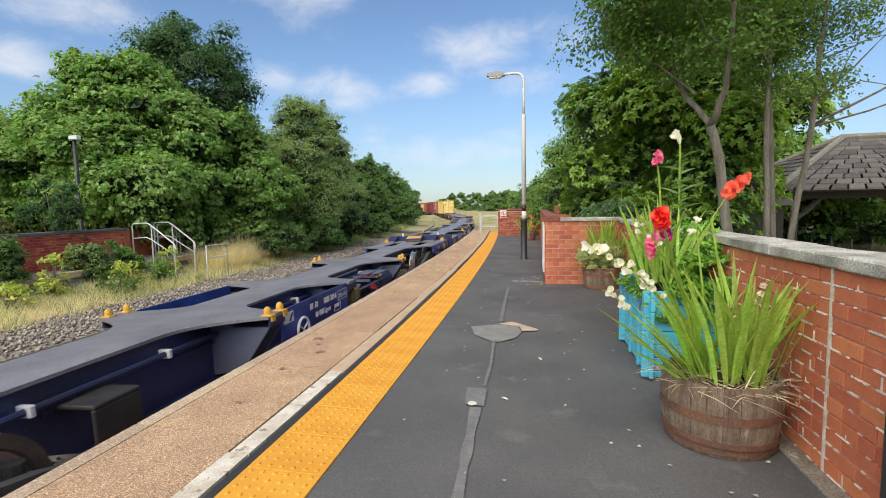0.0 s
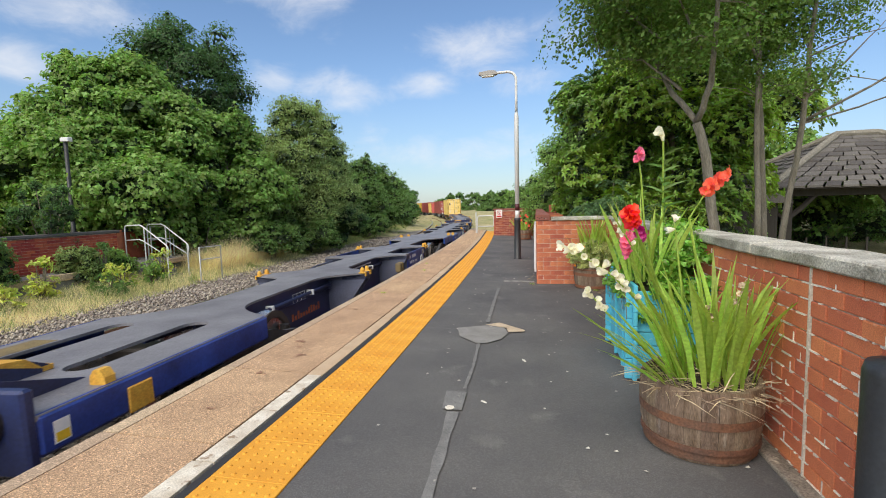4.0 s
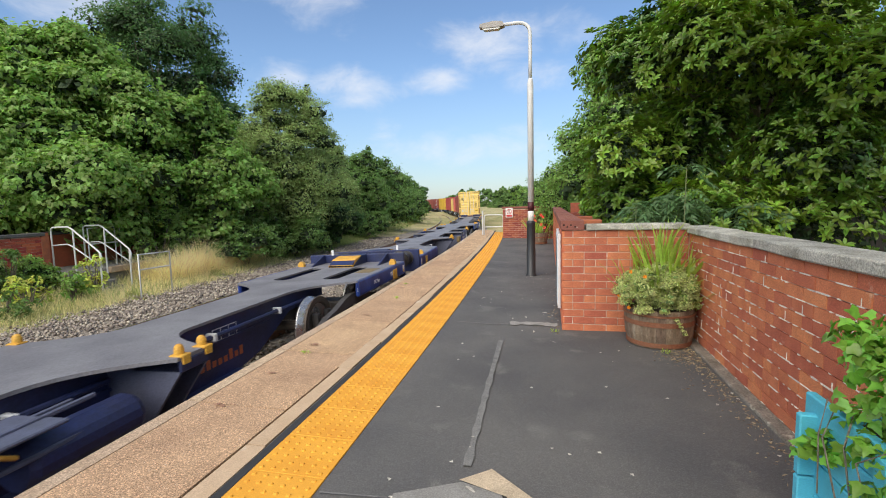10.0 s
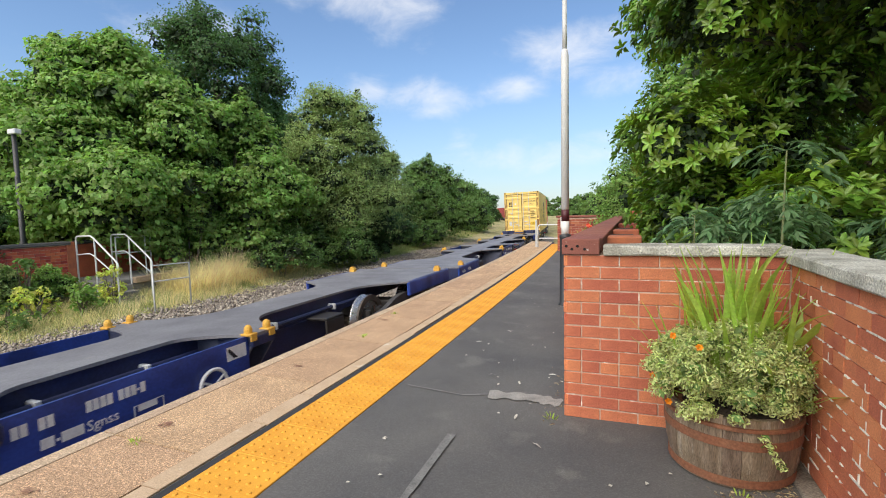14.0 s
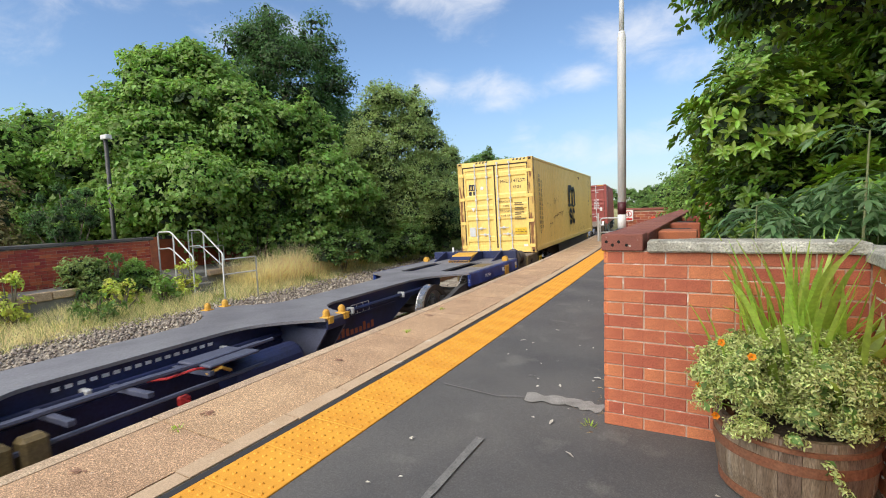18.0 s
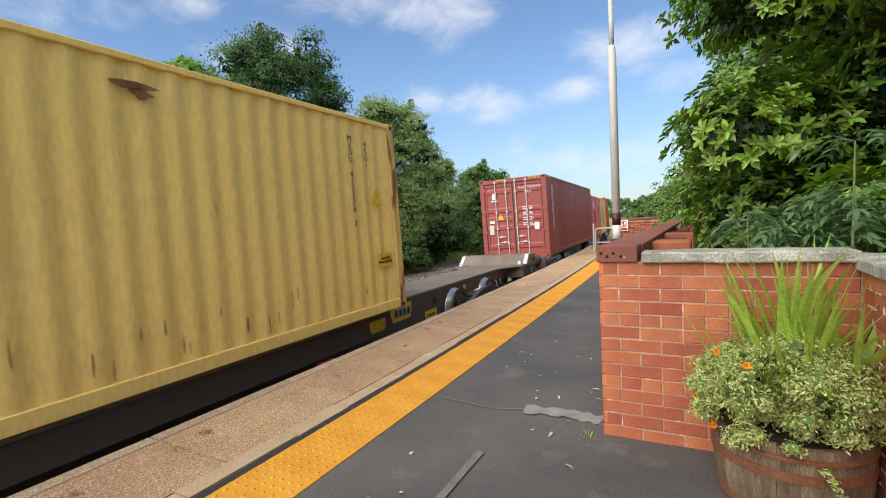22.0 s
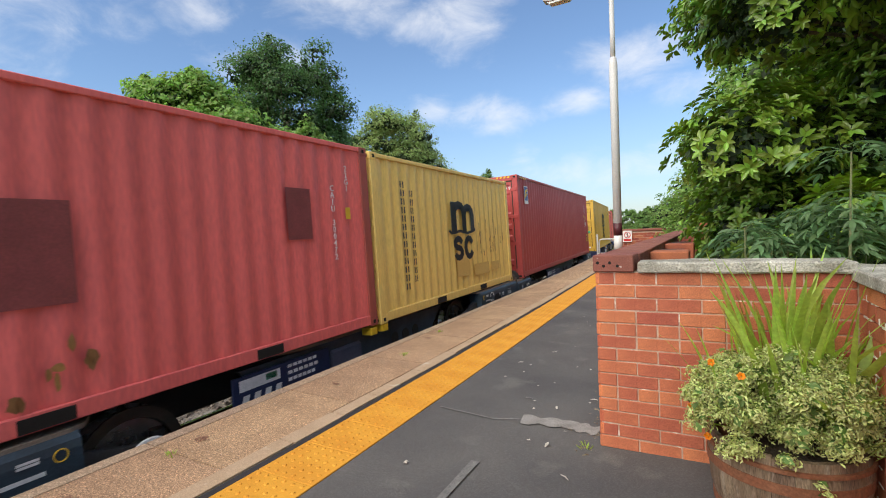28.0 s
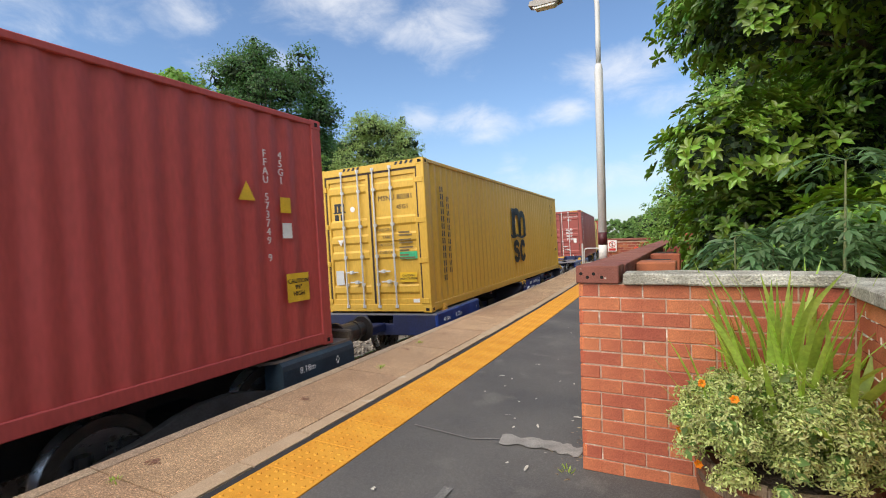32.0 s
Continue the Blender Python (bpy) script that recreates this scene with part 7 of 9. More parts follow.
    bm = bmesh.new(); bmesh.ops.create_icosphere(bm, subdivisions=2, radius=.55)
    for v in bm.verts:
        v.co = Vector((v.co.x * 1.1, v.co.y, v.co.z * .75)) * (1 + .25 * noise.noise(v.co * 2))
    part("lump", bm, M["patch_grey"], R)


mat("coping_dark", (.22, .205, .17), .95, var=.4, scale=8, fine=60, bump=.6, second=(.13, .12, .10), stain=(.36, .34, .28), stain_scale=14, stain_at=.64)
mat("brick_old2", (.42, .085, .05), .88, var=.3, scale=3, fine=60, bump=.3, second=(.30, .07, .045), blotch=.9, rand=.3)


def build_shelter():
    S = thing("shelter", "open timber shelter with a stone tiled hipped roof", "shelter", pose(9.1, 15.6, -.45))
    hw, ez, az = 3.3, 2.25, 3.75
    corners = [(-hw, -2.6), (hw, -2.6), (hw, 2.6), (-hw, 2.6)]
    ridge = [(-.5, 0), (.5, 0)]
    def face(pts, n):
        lo0, lo1, hi0, hi1 = [Vector(p) for p in pts]
        for k in range(n):
            a, b = k / n, (k + 1) / n
            rr = random.Random(k * 7 + n)
            m_ = max(2, int((lo1.lerp(hi1, a) - lo0.lerp(hi0, a)).length / .38))
            p0, p1, p2, p3 = lo0.lerp(hi0, a), lo1.lerp(hi1, a), lo1.lerp(hi1, b), lo0.lerp(hi0, b)
            for j in range(m_):
                bm = bmesh.new()
                u, w = j / m_ + .004, (j + 1) / m_ - .004
                up = Vector((0, 0, .045 + rr.uniform(-.012, .012)))
                v = [bm.verts.new(q) for q in (p0.lerp(p1, u) + up, p0.lerp(p1, w) + up, p3.lerp(p2, w) + up * .3, p3.lerp(p2, u) + up * .3, p0.lerp(p1, u), p0.lerp(p1, w))]
                bm.faces.new(v[:4]); bm.faces.new((v[0], v[4], v[5], v[1]))
                part("slate", bm, M["slate"], S)
    bm = bmesh.new(); box(bm, -hw + .05, hw - .05, -2.55, 2.55, ez - .03, ez + .02); part("ceiling_board", bm, M["timber_dark"], S)
    e = [(x, y, ez) for x, y in corners]
    r = [(x, y, az) for x, y in ridge]
    face((e[0], e[1], r[0], r[1]), 11); face((e[2], e[3], r[1], r[0]), 8)
    face((e[3], e[0], r[0], r[0]), 11); face((e[1], e[2], r[1], r[1]), 8)
    for a, b in ((e[0], r[0]), (e[3], r[0]), (e[1], r[1]), (r[0], r[1])):
        bm = bmesh.new(); tube(bm, Vector(a) + Vector((0, 0, .05)), Vector(b) + Vector((0, 0, .06)), .09, .09, 8)
        part("hip_ridge", bm, M["coping_dark"], S, "lichened hip tiles")
    for x, y in ((-2.7, -2.1), (0, -2.1), (2.7, -2.1), (-2.7, 2.1), (2.7, 2.1)):
        bm = bmesh.new(); box(bm, x - .1, x + .1, y - .1, y + .1, 0, ez, .015)
        for d in (-1, 1):
            pipe(bm, [(x, y, 1.45), (x + d * .38, y, 1.8), (x + d * .75, y, ez - .05)], .07, 6)
        part("post", bm, M["timber_dark"], S)
    bm = bmesh.new()
    for y in (-2.1, 2.1):
        box(bm, -3.0, 3.0, y - .08, y + .08, ez - .2, ez, .01)
    for x in (-2.7, 2.7):
        box(bm, x - .08, x + .08, -2.1, 2.1, ez - .2, ez, .01)
    part("wall_plate", bm, M["timber_dark"], S)
    for k in range(7):
        bm = bmesh.new(); box(bm, -2.7 + k * .45, -2.66 + k * .45, -2.13, -2.10, .1, 1.0); part("slat", bm, M["timber_dark"], S)
    # low roof nearer the hedge
    R = thing("shed", "small dark timber shed with a slate roof behind the hedge", "shed", pose(4.8, 13.6, -.1))
    bm = bmesh.new(); box(bm, -1, 1, -1, 1, 0, 1.6); part("wall", bm, M["timber_dark"], R)
    bm = bmesh.new(); prism(bm, [(-1.25, 1.55), (1.25, 1.55), (0, 2.35)], "y", -1.2, 1.2); part("roof", bm, M["slate"], R)


build_walls()
build_posts()
build_planters()
build_old_platform()
build_shelter()
# ---------------------------------------------------------------- plants
def leaf_mesh(name, centres, radii, n, size, material_, seed, droop=.15, shape="diamond", inner=.35, squash=1.0, up=.45, twigs=0, tuft=.42):
    """Many single leaves set about clumps, thick near each clump's skin."""
    rng = np.random.default_rng(seed)
    centres, radii = np.asarray(centres, float), np.asarray(radii, float)
    w = radii ** 2
    idx = rng.choice(len(centres), n, p=w / w.sum())
    d = rng.normal(size=(n, 3)); d /= np.linalg.norm(d, axis=1, keepdims=True)
    d[:, 2] = np.where(d[:, 2] < -.3, -d[:, 2] * rng.uniform(-.6, 1, n), d[:, 2])
    k = 1 - inner * rng.random(n) ** 1.6
    k = np.where(rng.random(n) < .12, k * 1.16, k)
    bump = 1 + .18 * np.sin(d[:, 0] * 7 + idx) * np.sin(d[:, 1] * 6 + 2 * idx) + .12 * np.sin(d[:, 2] * 11 + idx)
    if twigs:
        # leaves gather in tufts on each clump's skin
        td = rng.normal(size=(len(centres), twigs, 3)); td /= np.linalg.norm(td, axis=2, keepdims=True)
        td[:, :, 2] = np.abs(td[:, :, 2]) * np.where(rng.random((len(centres), twigs)) < .7, 1, -.7)
        tj = rng.integers(0, twigs, n)
        q = td[idx, tj] * rng.uniform(.72, 1.12, (len(centres), twigs))[idx, tj][:, None]
        q = q + d * np.array([1, 1, .85]) * tuft * rng.random(n)[:, None] ** .6
        d = d * .6 + td[idx, tj] * .8; d /= np.linalg.norm(d, axis=1, keepdims=True)
        p = centres[idx] + q * radii[idx][:, None] * np.array([1, 1, squash])
        loose = rng.random(n) < .35
        p[loose] = (centres[idx] + d * (radii[idx] * k * bump)[:, None])[loose]
    else:
        p = centres[idx] + d * (radii[idx] * k * bump)[:, None] * np.array([1, 1, squash])
    nrm = d + rng.normal(scale=.55, size=(n, 3)) + np.array([0, 0, up])
    nrm /= np.linalg.norm(nrm, axis=1, keepdims=True)
    t = np.cross(nrm, rng.normal(size=(n, 3))); t /= np.linalg.norm(t, axis=1, keepdims=True)
    t[:, 2] -= droop; t /= np.linalg.norm(t, axis=1, keepdims=True)
    b = np.cross(nrm, t); b /= np.linalg.norm(b, axis=1, keepdims=True)
    s = size * rng.uniform(.6, 1.3, n)[:, None]
    fold = nrm * s * .14
    if shape == "ivy":
        V = np.stack([p - t * s * .36, p - t * s * .42 + b * s * .22, p - t * s * .12 + b * s * .50 + fold * .5, p + t * s * .05 + b * s * .24 + fold, p + t * s * .58 - nrm * s * .06,
                      p + t * s * .05 - b * s * .24 + fold, p - t * s * .12 - b * s * .50 + fold * .5, p - t * s * .42 - b * s * .22], 1)
        F = np.array([(0, 1, 2), (0, 2, 3), (0, 3, 4), (0, 4, 5), (0, 5, 6), (0, 6, 7)])
        F = (np.arange(n)[:, None, None] * 8 + F[None]).reshape(-1, 3)
    elif shape == "diamond":
        V = np.stack([p - t * s * .5, p + b * s * .30 + fold, p + t * s * .5, p - b * s * .30 + fold], 1)
        F = np.array([(0, 1, 2), (0, 2, 3)])
        F = (np.arange(n)[:, None, None] * 4 + F[None]).reshape(-1, 3)
    else:
        V = np.stack([p - t * s * .5, p - t * s * .2 + b * s * .19 + fold, p + t * s * .2 + b * s * .17 + fold, p + t * s * .55 - nrm * s * .08,
                      p + t * s * .2 - b * s * .17 + fold, p - t * s * .2 - b * s * .19 + fold], 1)
        F = np.array([(0, 1, 2), (0, 2, 3), (0, 3, 4), (0, 4, 5)])
        F = (np.arange(n)[:, None, None] * 6 + F[None]).reshape(-1, 3)
    return mesh_from(name, V.reshape(-1, 3), F, material_)


def rosette_mesh(name, centres, radii, n, size, material_, seed, per=8, up=.5):
    """Shoot tips on the clumps' skins, each with a whorl of ovate leaves."""
    rng = np.random.default_rng(seed)
    centres, radii = np.asarray(centres, float), np.asarray(radii, float)
    w = radii ** 2
    idx = rng.choice(len(centres), n, p=w / w.sum())
    d = rng.normal(size=(n, 3)); d /= np.linalg.norm(d, axis=1, keepdims=True)
    d[:, 2] = np.where(d[:, 2] < -.35, -d[:, 2], d[:, 2])
    tip = centres[idx] + d * (radii[idx] * rng.uniform(.70, 1.14, n))[:, None]
    ax = d + np.array([0, 0, up]) + rng.normal(scale=.25, size=(n, 3)); ax /= np.linalg.norm(ax, axis=1, keepdims=True)
    e1 = np.cross(ax, rng.normal(size=(n, 3))); e1 /= np.linalg.norm(e1, axis=1, keepdims=True)
    e2 = np.cross(ax, e1)
    s0 = size * rng.uniform(.7, 1.25, n)
    V, F, base = [], [], 0
    quad = np.array([(0, 1, 2), (0, 2, 3), (0, 3, 4), (0, 4, 5)])
    for k in range(per):
        a = 2 * math.pi * k * .382 + rng.uniform(-.3, .3, n)
        out = e1 * np.cos(a)[:, None] + e2 * np.sin(a)[:, None]
        lift = rng.uniform(.25, .75, n)[:, None] * (1.25 - .9 * k / per)
        t = out + ax * lift - np.array([0, 0, .12]); t /= np.linalg.norm(t, axis=1, keepdims=True)
        b = np.cross(ax, t); b /= np.linalg.norm(b, axis=1, keepdims=True)
        nrm = np.cross(t, b)
        s = (s0 * (.65 + .45 * k / per))[:, None]
        p = tip - ax * s * (.32 * k / per) + t * s * .5
        fold = nrm * s * .10
        V.append(np.stack([p - t * s * .5, p - t * s * .15 + b * s * .20 + fold, p + t * s * .2 + b * s * .19 + fold, p + t * s * .5 - nrm * s * .10,
                           p + t * s * .2 - b * s * .19 + fold, p - t * s * .15 - b * s * .20 + fold], 1).reshape(-1, 3))
        F.append((base + np.arange(n)[:, None, None] * 6 + quad[None]).reshape(-1, 3))
        base += n * 6
    return mesh_from(name, np.concatenate(V), np.concatenate(F), material_)


def clumps(seed, height, spread, base, n, rmin, rmax, depth=None, taper=0.0):
    """Clump centres of a crown: an uneven dome from base height up to the top."""
    r = random.Random(seed)
    out, rad = [], []
    depth = depth or spread
    for k in range(n):
        h = r.random() ** .8
        a = r.uniform(0, 2 * math.pi)
        reach = math.sqrt(max(.02, 1 - (h * 1.05 - .25) ** 2)) * r.uniform(.45, .88) * (1 - taper * h * h)
        cr = r.uniform(rmin, rmax) * (1.1 - .45 * h)
        out.append((math.cos(a) * spread * reach, math.sin(a) * depth * reach, base + (height - base - cr * .8) * h))
        rad.append(cr)
    return out, rad


def limbs(bm, height, base, seed, r0, targets, lean=(0, 0)):
    r = random.Random(seed)
    top = Vector((lean[0], lean[1], height * .72))
    pts = [Vector((0, 0, -.3)), Vector((lean[0] * .2, lean[1] * .2, base * .6)), Vector((lean[0] * .55, lean[1] * .55, height * .42)), top]
    pipe(bm, pts, [r0 * 1.25, r0, r0 * .7, r0 * .3], 9)
    for c in targets:
        c = Vector(c)
        k = r.uniform(.25, .8)
        s = pts[1].lerp(top, k)
        m = s.lerp(c, .5) + Vector((r.uniform(-.3, .3), r.uniform(-.3, .3), r.uniform(.0, .5)))
        pipe(bm, [s, m, c], [r0 * .32, r0 * .2, r0 * .06], 6)


def tree(x, y, z, height, spread, base, n_clumps, leaves, size, leaf, label, seed, rmin=.9, rmax=1.8, r0=.18, depth=None, name="tree", lean=(0, 0), squash=.85, group="", shape="diamond", taper=.15):
    T = thing(name, label, "tree", pose(x, y, z), group)
    c, rad = clumps(seed, height, spread, base, n_clumps, rmin, rmax, depth, taper)
    # leading shoots that break the outline
    r = random.Random(seed + 3)
    for k in sorted(range(len(c)), key=lambda i: -c[i][2])[:n_clumps // 3:3]:
        px, py, pz = c[k][0] + r.uniform(-.5, .5) * rad[k], c[k][1] + r.uniform(-.5, .5) * rad[k], c[k][2] + rad[k] * .7
        for j in range(2):
            c.append((px, py, pz + j * .36 * rmin)); rad.append((.36, .24)[j] * rmin)
            px += r.uniform(-.12, .12)
    bm = bmesh.new()
    limbs(bm, height, base, seed, r0, c[:n_clumps:max(1, n_clumps // 14)], lean)
    part("trunk", bm, M["bark"], T, smooth=True)
    part("crown", leaf_mesh("crown", c, rad, leaves, size, M[leaf], seed, squash=squash, twigs=26, tuft=.36, shape=shape), None, T, "crown of many small leaves")
    # larger dark leaves paint the crown's inner shade
    part("inner_crown", leaf_mesh("inner_crown", c, [q * .62 for q in rad], leaves // 9, size * 2.2, M["leaf_shade"], seed + 7, inner=.5, squash=squash), None, T, "inner leaves coloured dark to paint the crown's shade")
    return T


def bush(x, y, z, height, spread, n_clumps, leaves, size, leaf, label, seed, rmin=.35, rmax=.8, depth=None, name="bush", shape="diamond", shade=True, group=""):
    T = thing(name, label, "bush", pose(x, y, z), group)
    c, rad = clumps(seed, height, spread, .05 * height, n_clumps, rmin, rmax, depth)
    part("foliage", leaf_mesh("foliage", c, rad, leaves, size, M[leaf], seed, shape=shape, twigs=12), None, T)
    if shade:
        # dark leaves paint shade into the bush's inside
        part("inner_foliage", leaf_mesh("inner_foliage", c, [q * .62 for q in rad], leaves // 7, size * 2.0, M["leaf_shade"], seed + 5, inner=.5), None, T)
    bm = bmesh.new()
    r = random.Random(seed)
    for p in c[::max(1, len(c) // 7)]:
        pipe(bm, [(p[0] * .15, p[1] * .15, -.15), (p[0] * .5, p[1] * .5, p[2] * .5), p], [.035, .025, .01], 5)
    tagged(part("stem", bm, M["bark"], T), kind="stuff")
    return T


def build_trees():
    tree(-18.6, 18.2, -.2, 8.5, 5.7, .7, 150, 118000, .18, "leaf_light", "broad light green field maple beside the old platform", 11, .8, 1.5, .22, 4.4, shape="ivy", taper=.48)
    tree(-15.2, 21.5, -.3, 6.8, 3.2, .4, 66, 48000, .17, "leaf_light", "mid green maple leaning over the line side", 12, .7, 1.3, .16, shape="ivy", taper=.3)
    tree(-21.6, 27.0, -.2, 13.6, 5.2, 2.5, 80, 84000, .16, "leaf_dark", "tall dark green sycamore", 13, 1.2, 2.1, .28)
    tree(-14.2, 27.6, -.3, 8.6, 3.4, .5, 96, 90000, .12, "leaf_olive", "olive green willow beside the track", 14, .8, 1.4, .18)
    tree(-16.8, 36.0, -.3, 6.3, 3.0, .6, 60, 40000, .18, "leaf_olive", "grey olive tree beside the track", 15, .9, 1.5, .18)
    tree(-17.5, 47.5, -.4, 7.0, 4.2, .3, 56, 30000, .20, "leaf_mid", "rounded green tree beside the line", 16, 1.0, 1.7, .16)
    tree(-15.2, 41.0, -.4, 4.4, 2.4, .2, 40, 20000, .18, "leaf_mid", "low green thicket beside the line", 17, .8, 1.3, .1)
    tree(-30.0, 20.0, -.2, 7.6, 5.5, 1.0, 60, 32000, .24, "leaf_mid", "dense green tree behind the old platform", 18, 1.3, 2.2, .2)
    tree(-28.5, 10.0, -.2, 7.0, 4.5, .8, 54, 28000, .22, "leaf_mid", "green tree behind the old platform", 19, 1.1, 1.9, .2)
    tree(-26.0, 36.0, -.2, 10.5, 5.0, 1.0, 54, 26000, .26, "leaf_dark", "dark green tree at the back", 20, 1.3, 2.2, .2)
    tree(-24.0, 14.0, -.2, 6.3, 3.4, .6, 54, 26000, .20, "leaf_light", "light green maple behind the brick wall", 31, 1.0, 1.8, .2)
    bush(-18.6, 10.6, -.1, 3.4, 2.0, 40, 16000, .12, "leaf_brown", "brown and green hawthorn bush going over", 21, .5, 1.0)
    bush(-12.9, 21.4, -.7, 1.7, 1.6, 26, 9000, .12, "leaf_mid", "low bramble thicket on the bank", 22)
    bush(-13.1, 25.8, -.7, 2.2, 2.0, 28, 11000, .125, "leaf_mid", "bramble thicket on the bank", 23)
    bush(-13.6, 31.5, -.7, 2.6, 2.4, 30, 12000, .13, "leaf_dark", "dark bramble thicket on the bank", 24)
    bush(-14.2, 38.0, -.7, 2.2, 2.4, 30, 11000, .14, "leaf_mid", "bramble thicket on the bank", 25)
    for i, (x, y, h, w, lf) in enumerate(((-14.3, 6.2, 1.7, 1.0, "leaf_brown"), (-14.3, 8.2, 1.3, .8, "leaf_olive"), (-14.3, 9.8, 1.2, .6, "leaf_mid"), (-14.2, 12.3, .8, .5, "leaf_olive"),
                                          (-14.1, 13.6, .6, .4, "leaf_light"), (-15.6, 12.6, 2.6, 1.0, "leaf_dark"), (-15.4, 8.6, 2.4, 1.2, "leaf_brown"), (-14.6, 18.4, 2.4, 1.2, "leaf_light"), (-14.0, 20.0, 2.2, 1.2, "leaf_mid"))):
        bush(x, y, -.55 if x > -15 else -.2, h + .3, w, 26, 5200, .085, lf, "wild shrub growing against the old brick wall", 120 + i, .22, .42, name="wild_shrub", shape="leaf", group="wild shrubs")
    for i, (x, y, h, w, lf) in enumerate(((-21.0, 62, 7, 5, "leaf_mid"), (-25.5, 78, 7.5, 6, "leaf_mid"), (-32, 98, 8, 7, "leaf_dark"), (-40, 130, 9, 9, "leaf_dark"), (-60, 170, 10, 14, "leaf_mid"),
                                          (-9, 150, 7, 12, "leaf_mid"), (12, 165, 8, 14, "leaf_dark"), (-28, 190, 8, 14, "leaf_mid"), (38, 170, 10, 15, "leaf_mid"))):
        tree(x, y, -1.2, h, w, .1, 44, 20000, .30 if y < 100 else .55, lf, "distant green trees along the line", 40 + i, 1.2, 2.4, .15, group="distant trees")


def build_right_plants():
    # laurel hedge over the wall
    T = thing("laurel", "large glossy green laurel overhanging the brick wall", "bush", pose(3.35, 12.4, -.1))
    c, rad = clumps(51, 6.1, 2.75, .9, 64, .55, 1.05, 2.6)
    part("foliage", rosette_mesh("foliage", c, rad, 11500, .125, M["leaf_laurel"], 51), None, T)
    # laurel's inner shade is painted with darker leaves
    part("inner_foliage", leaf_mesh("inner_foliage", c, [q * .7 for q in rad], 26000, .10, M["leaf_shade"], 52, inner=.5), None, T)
    bm = bmesh.new(); limbs(bm, 5.4, .8, 51, .12, [])
    stem = part("trunk", bm, M["bark"], T, smooth=True)
    for p in c[::5]:
        q = Vector(p)
        bm = bmesh.new(); pipe(bm, [(0, 0, 1.2 + .3 * q.z), (q.x * .5, q.y * .5, .8 + q.z * .7), q], [.04, .025, .01], 6)
        part("limb", bm, M["bark"], stem, smooth=True)
    tree(2.4, 19.5, -.2, 6.4, 2.3, .8, 54, 28000, .11, "leaf_light", "feathery green ash tree behind the platform wall", 53, .6, 1.1, .12)
    tree(4.2, 18.0, -.2, 6.6, 3.2, 1.2, 50, 26000, .13, "leaf_light", "dark green tree behind the platform wall", 54, .8, 1.4, .16)
    for i, (x, y, h, w) in enumerate(((1.3, 24.5, 3.9, 2.2), (.6, 29.5, 3.6, 2.4), (1.0, 35.0, 3.7, 2.8), (0.4, 42, 3.6, 3.0), (0, 52, 3.8, 3.6), (5, 30, 5.5, 4), (-2, 66, 4.2, 4.5), (2, 85, 5, 6), (9, 48, 6, 5))):
        bush(x, y, -.4, h, w, 38, 16000 if y < 40 else 9000, .10 if y < 40 else .2, "leaf_light" if i % 2 == 0 else "leaf_mid", "green hedge bushes along the platform wall", 60 + i, .5, 1.0, group="hedge bushes")
    # slender trees with bare grey stems by the shelter: stem lines in x and z, and the limbs that leave them
    stands = (("slender grey forked tree with feathery leaves over the wall", 5.42,
               [([(2.02, -0.15), (1.99, 1.22), (1.89, 2.05), (1.79, 2.38)], .072, .06), ([(1.79, 2.38), (1.62, 2.75), (1.44, 3.26), (1.37, 3.57), (1.30, 4.31)], .048, .014), ([(1.79, 2.38), (1.85, 2.73), (1.81, 3.24), (1.74, 3.73), (1.78, 4.73)], .045, .014),
                ([(1.64, 2.73), (1.30, 3.14), (0.88, 3.28)], .022, .006), ([(1.82, 3.14), (1.50, 3.62), (1.09, 3.83)], .022, .006), ([(1.43, 3.28), (1.09, 3.69), (0.81, 4.04)], .02, .006)]),
              ("pair of straight grey stems with sparse leaves", 8.0,
               [([(3.50, -.15), (3.48, 1.12), (3.42, 2.79), (3.41, 3.75), (3.35, 4.69), (3.3, 6.4)], .065, .025), ([(3.42, 3.6), (3.11, 4.05), (2.61, 4.47), (2.0, 4.81)], .03, .01), ([(3.41, 3.26), (3.8, 3.9), (3.96, 4.63), (4.0, 5.4)], .025, .008)]),
              ("straight grey stem with sparse leaves", 8.15,
               [([(3.66, -.15), (3.62, 1.12), (3.53, 2.78), (3.48, 3.74), (3.49, 4.68), (3.6, 6.4)], .068, .025), ([(3.5, 3.9), (3.1, 4.7), (2.8, 5.5)], .025, .008)]),
              ("leaning grey stem with bare arching twigs", 8.0,
               [([(3.74, -.15), (3.84, 1.12), (4.04, 2.62), (4.10, 3.70), (4.17, 4.62), (4.3, 6.2)], .068, .025), ([(4.06, 2.71), (4.53, 2.98), (5.07, 3.32), (5.6, 3.4)], .03, .006), ([(4.08, 3.04), (4.59, 3.48), (5.04, 3.87), (5.5, 4.3)], .028, .006),
                ([(4.04, 2.67), (4.62, 2.83), (5.09, 3.0), (5.6, 2.95)], .022, .005), ([(4.1, 3.65), (4.58, 3.85), (5.03, 4.05), (5.6, 4.2)], .024, .006), ([(4.06, 3.09), (4.52, 3.26), (5.06, 3.04)], .016, .005), ([(4.3, 3.2), (4.7, 3.9), (5.0, 4.5)], .016, .005)]))
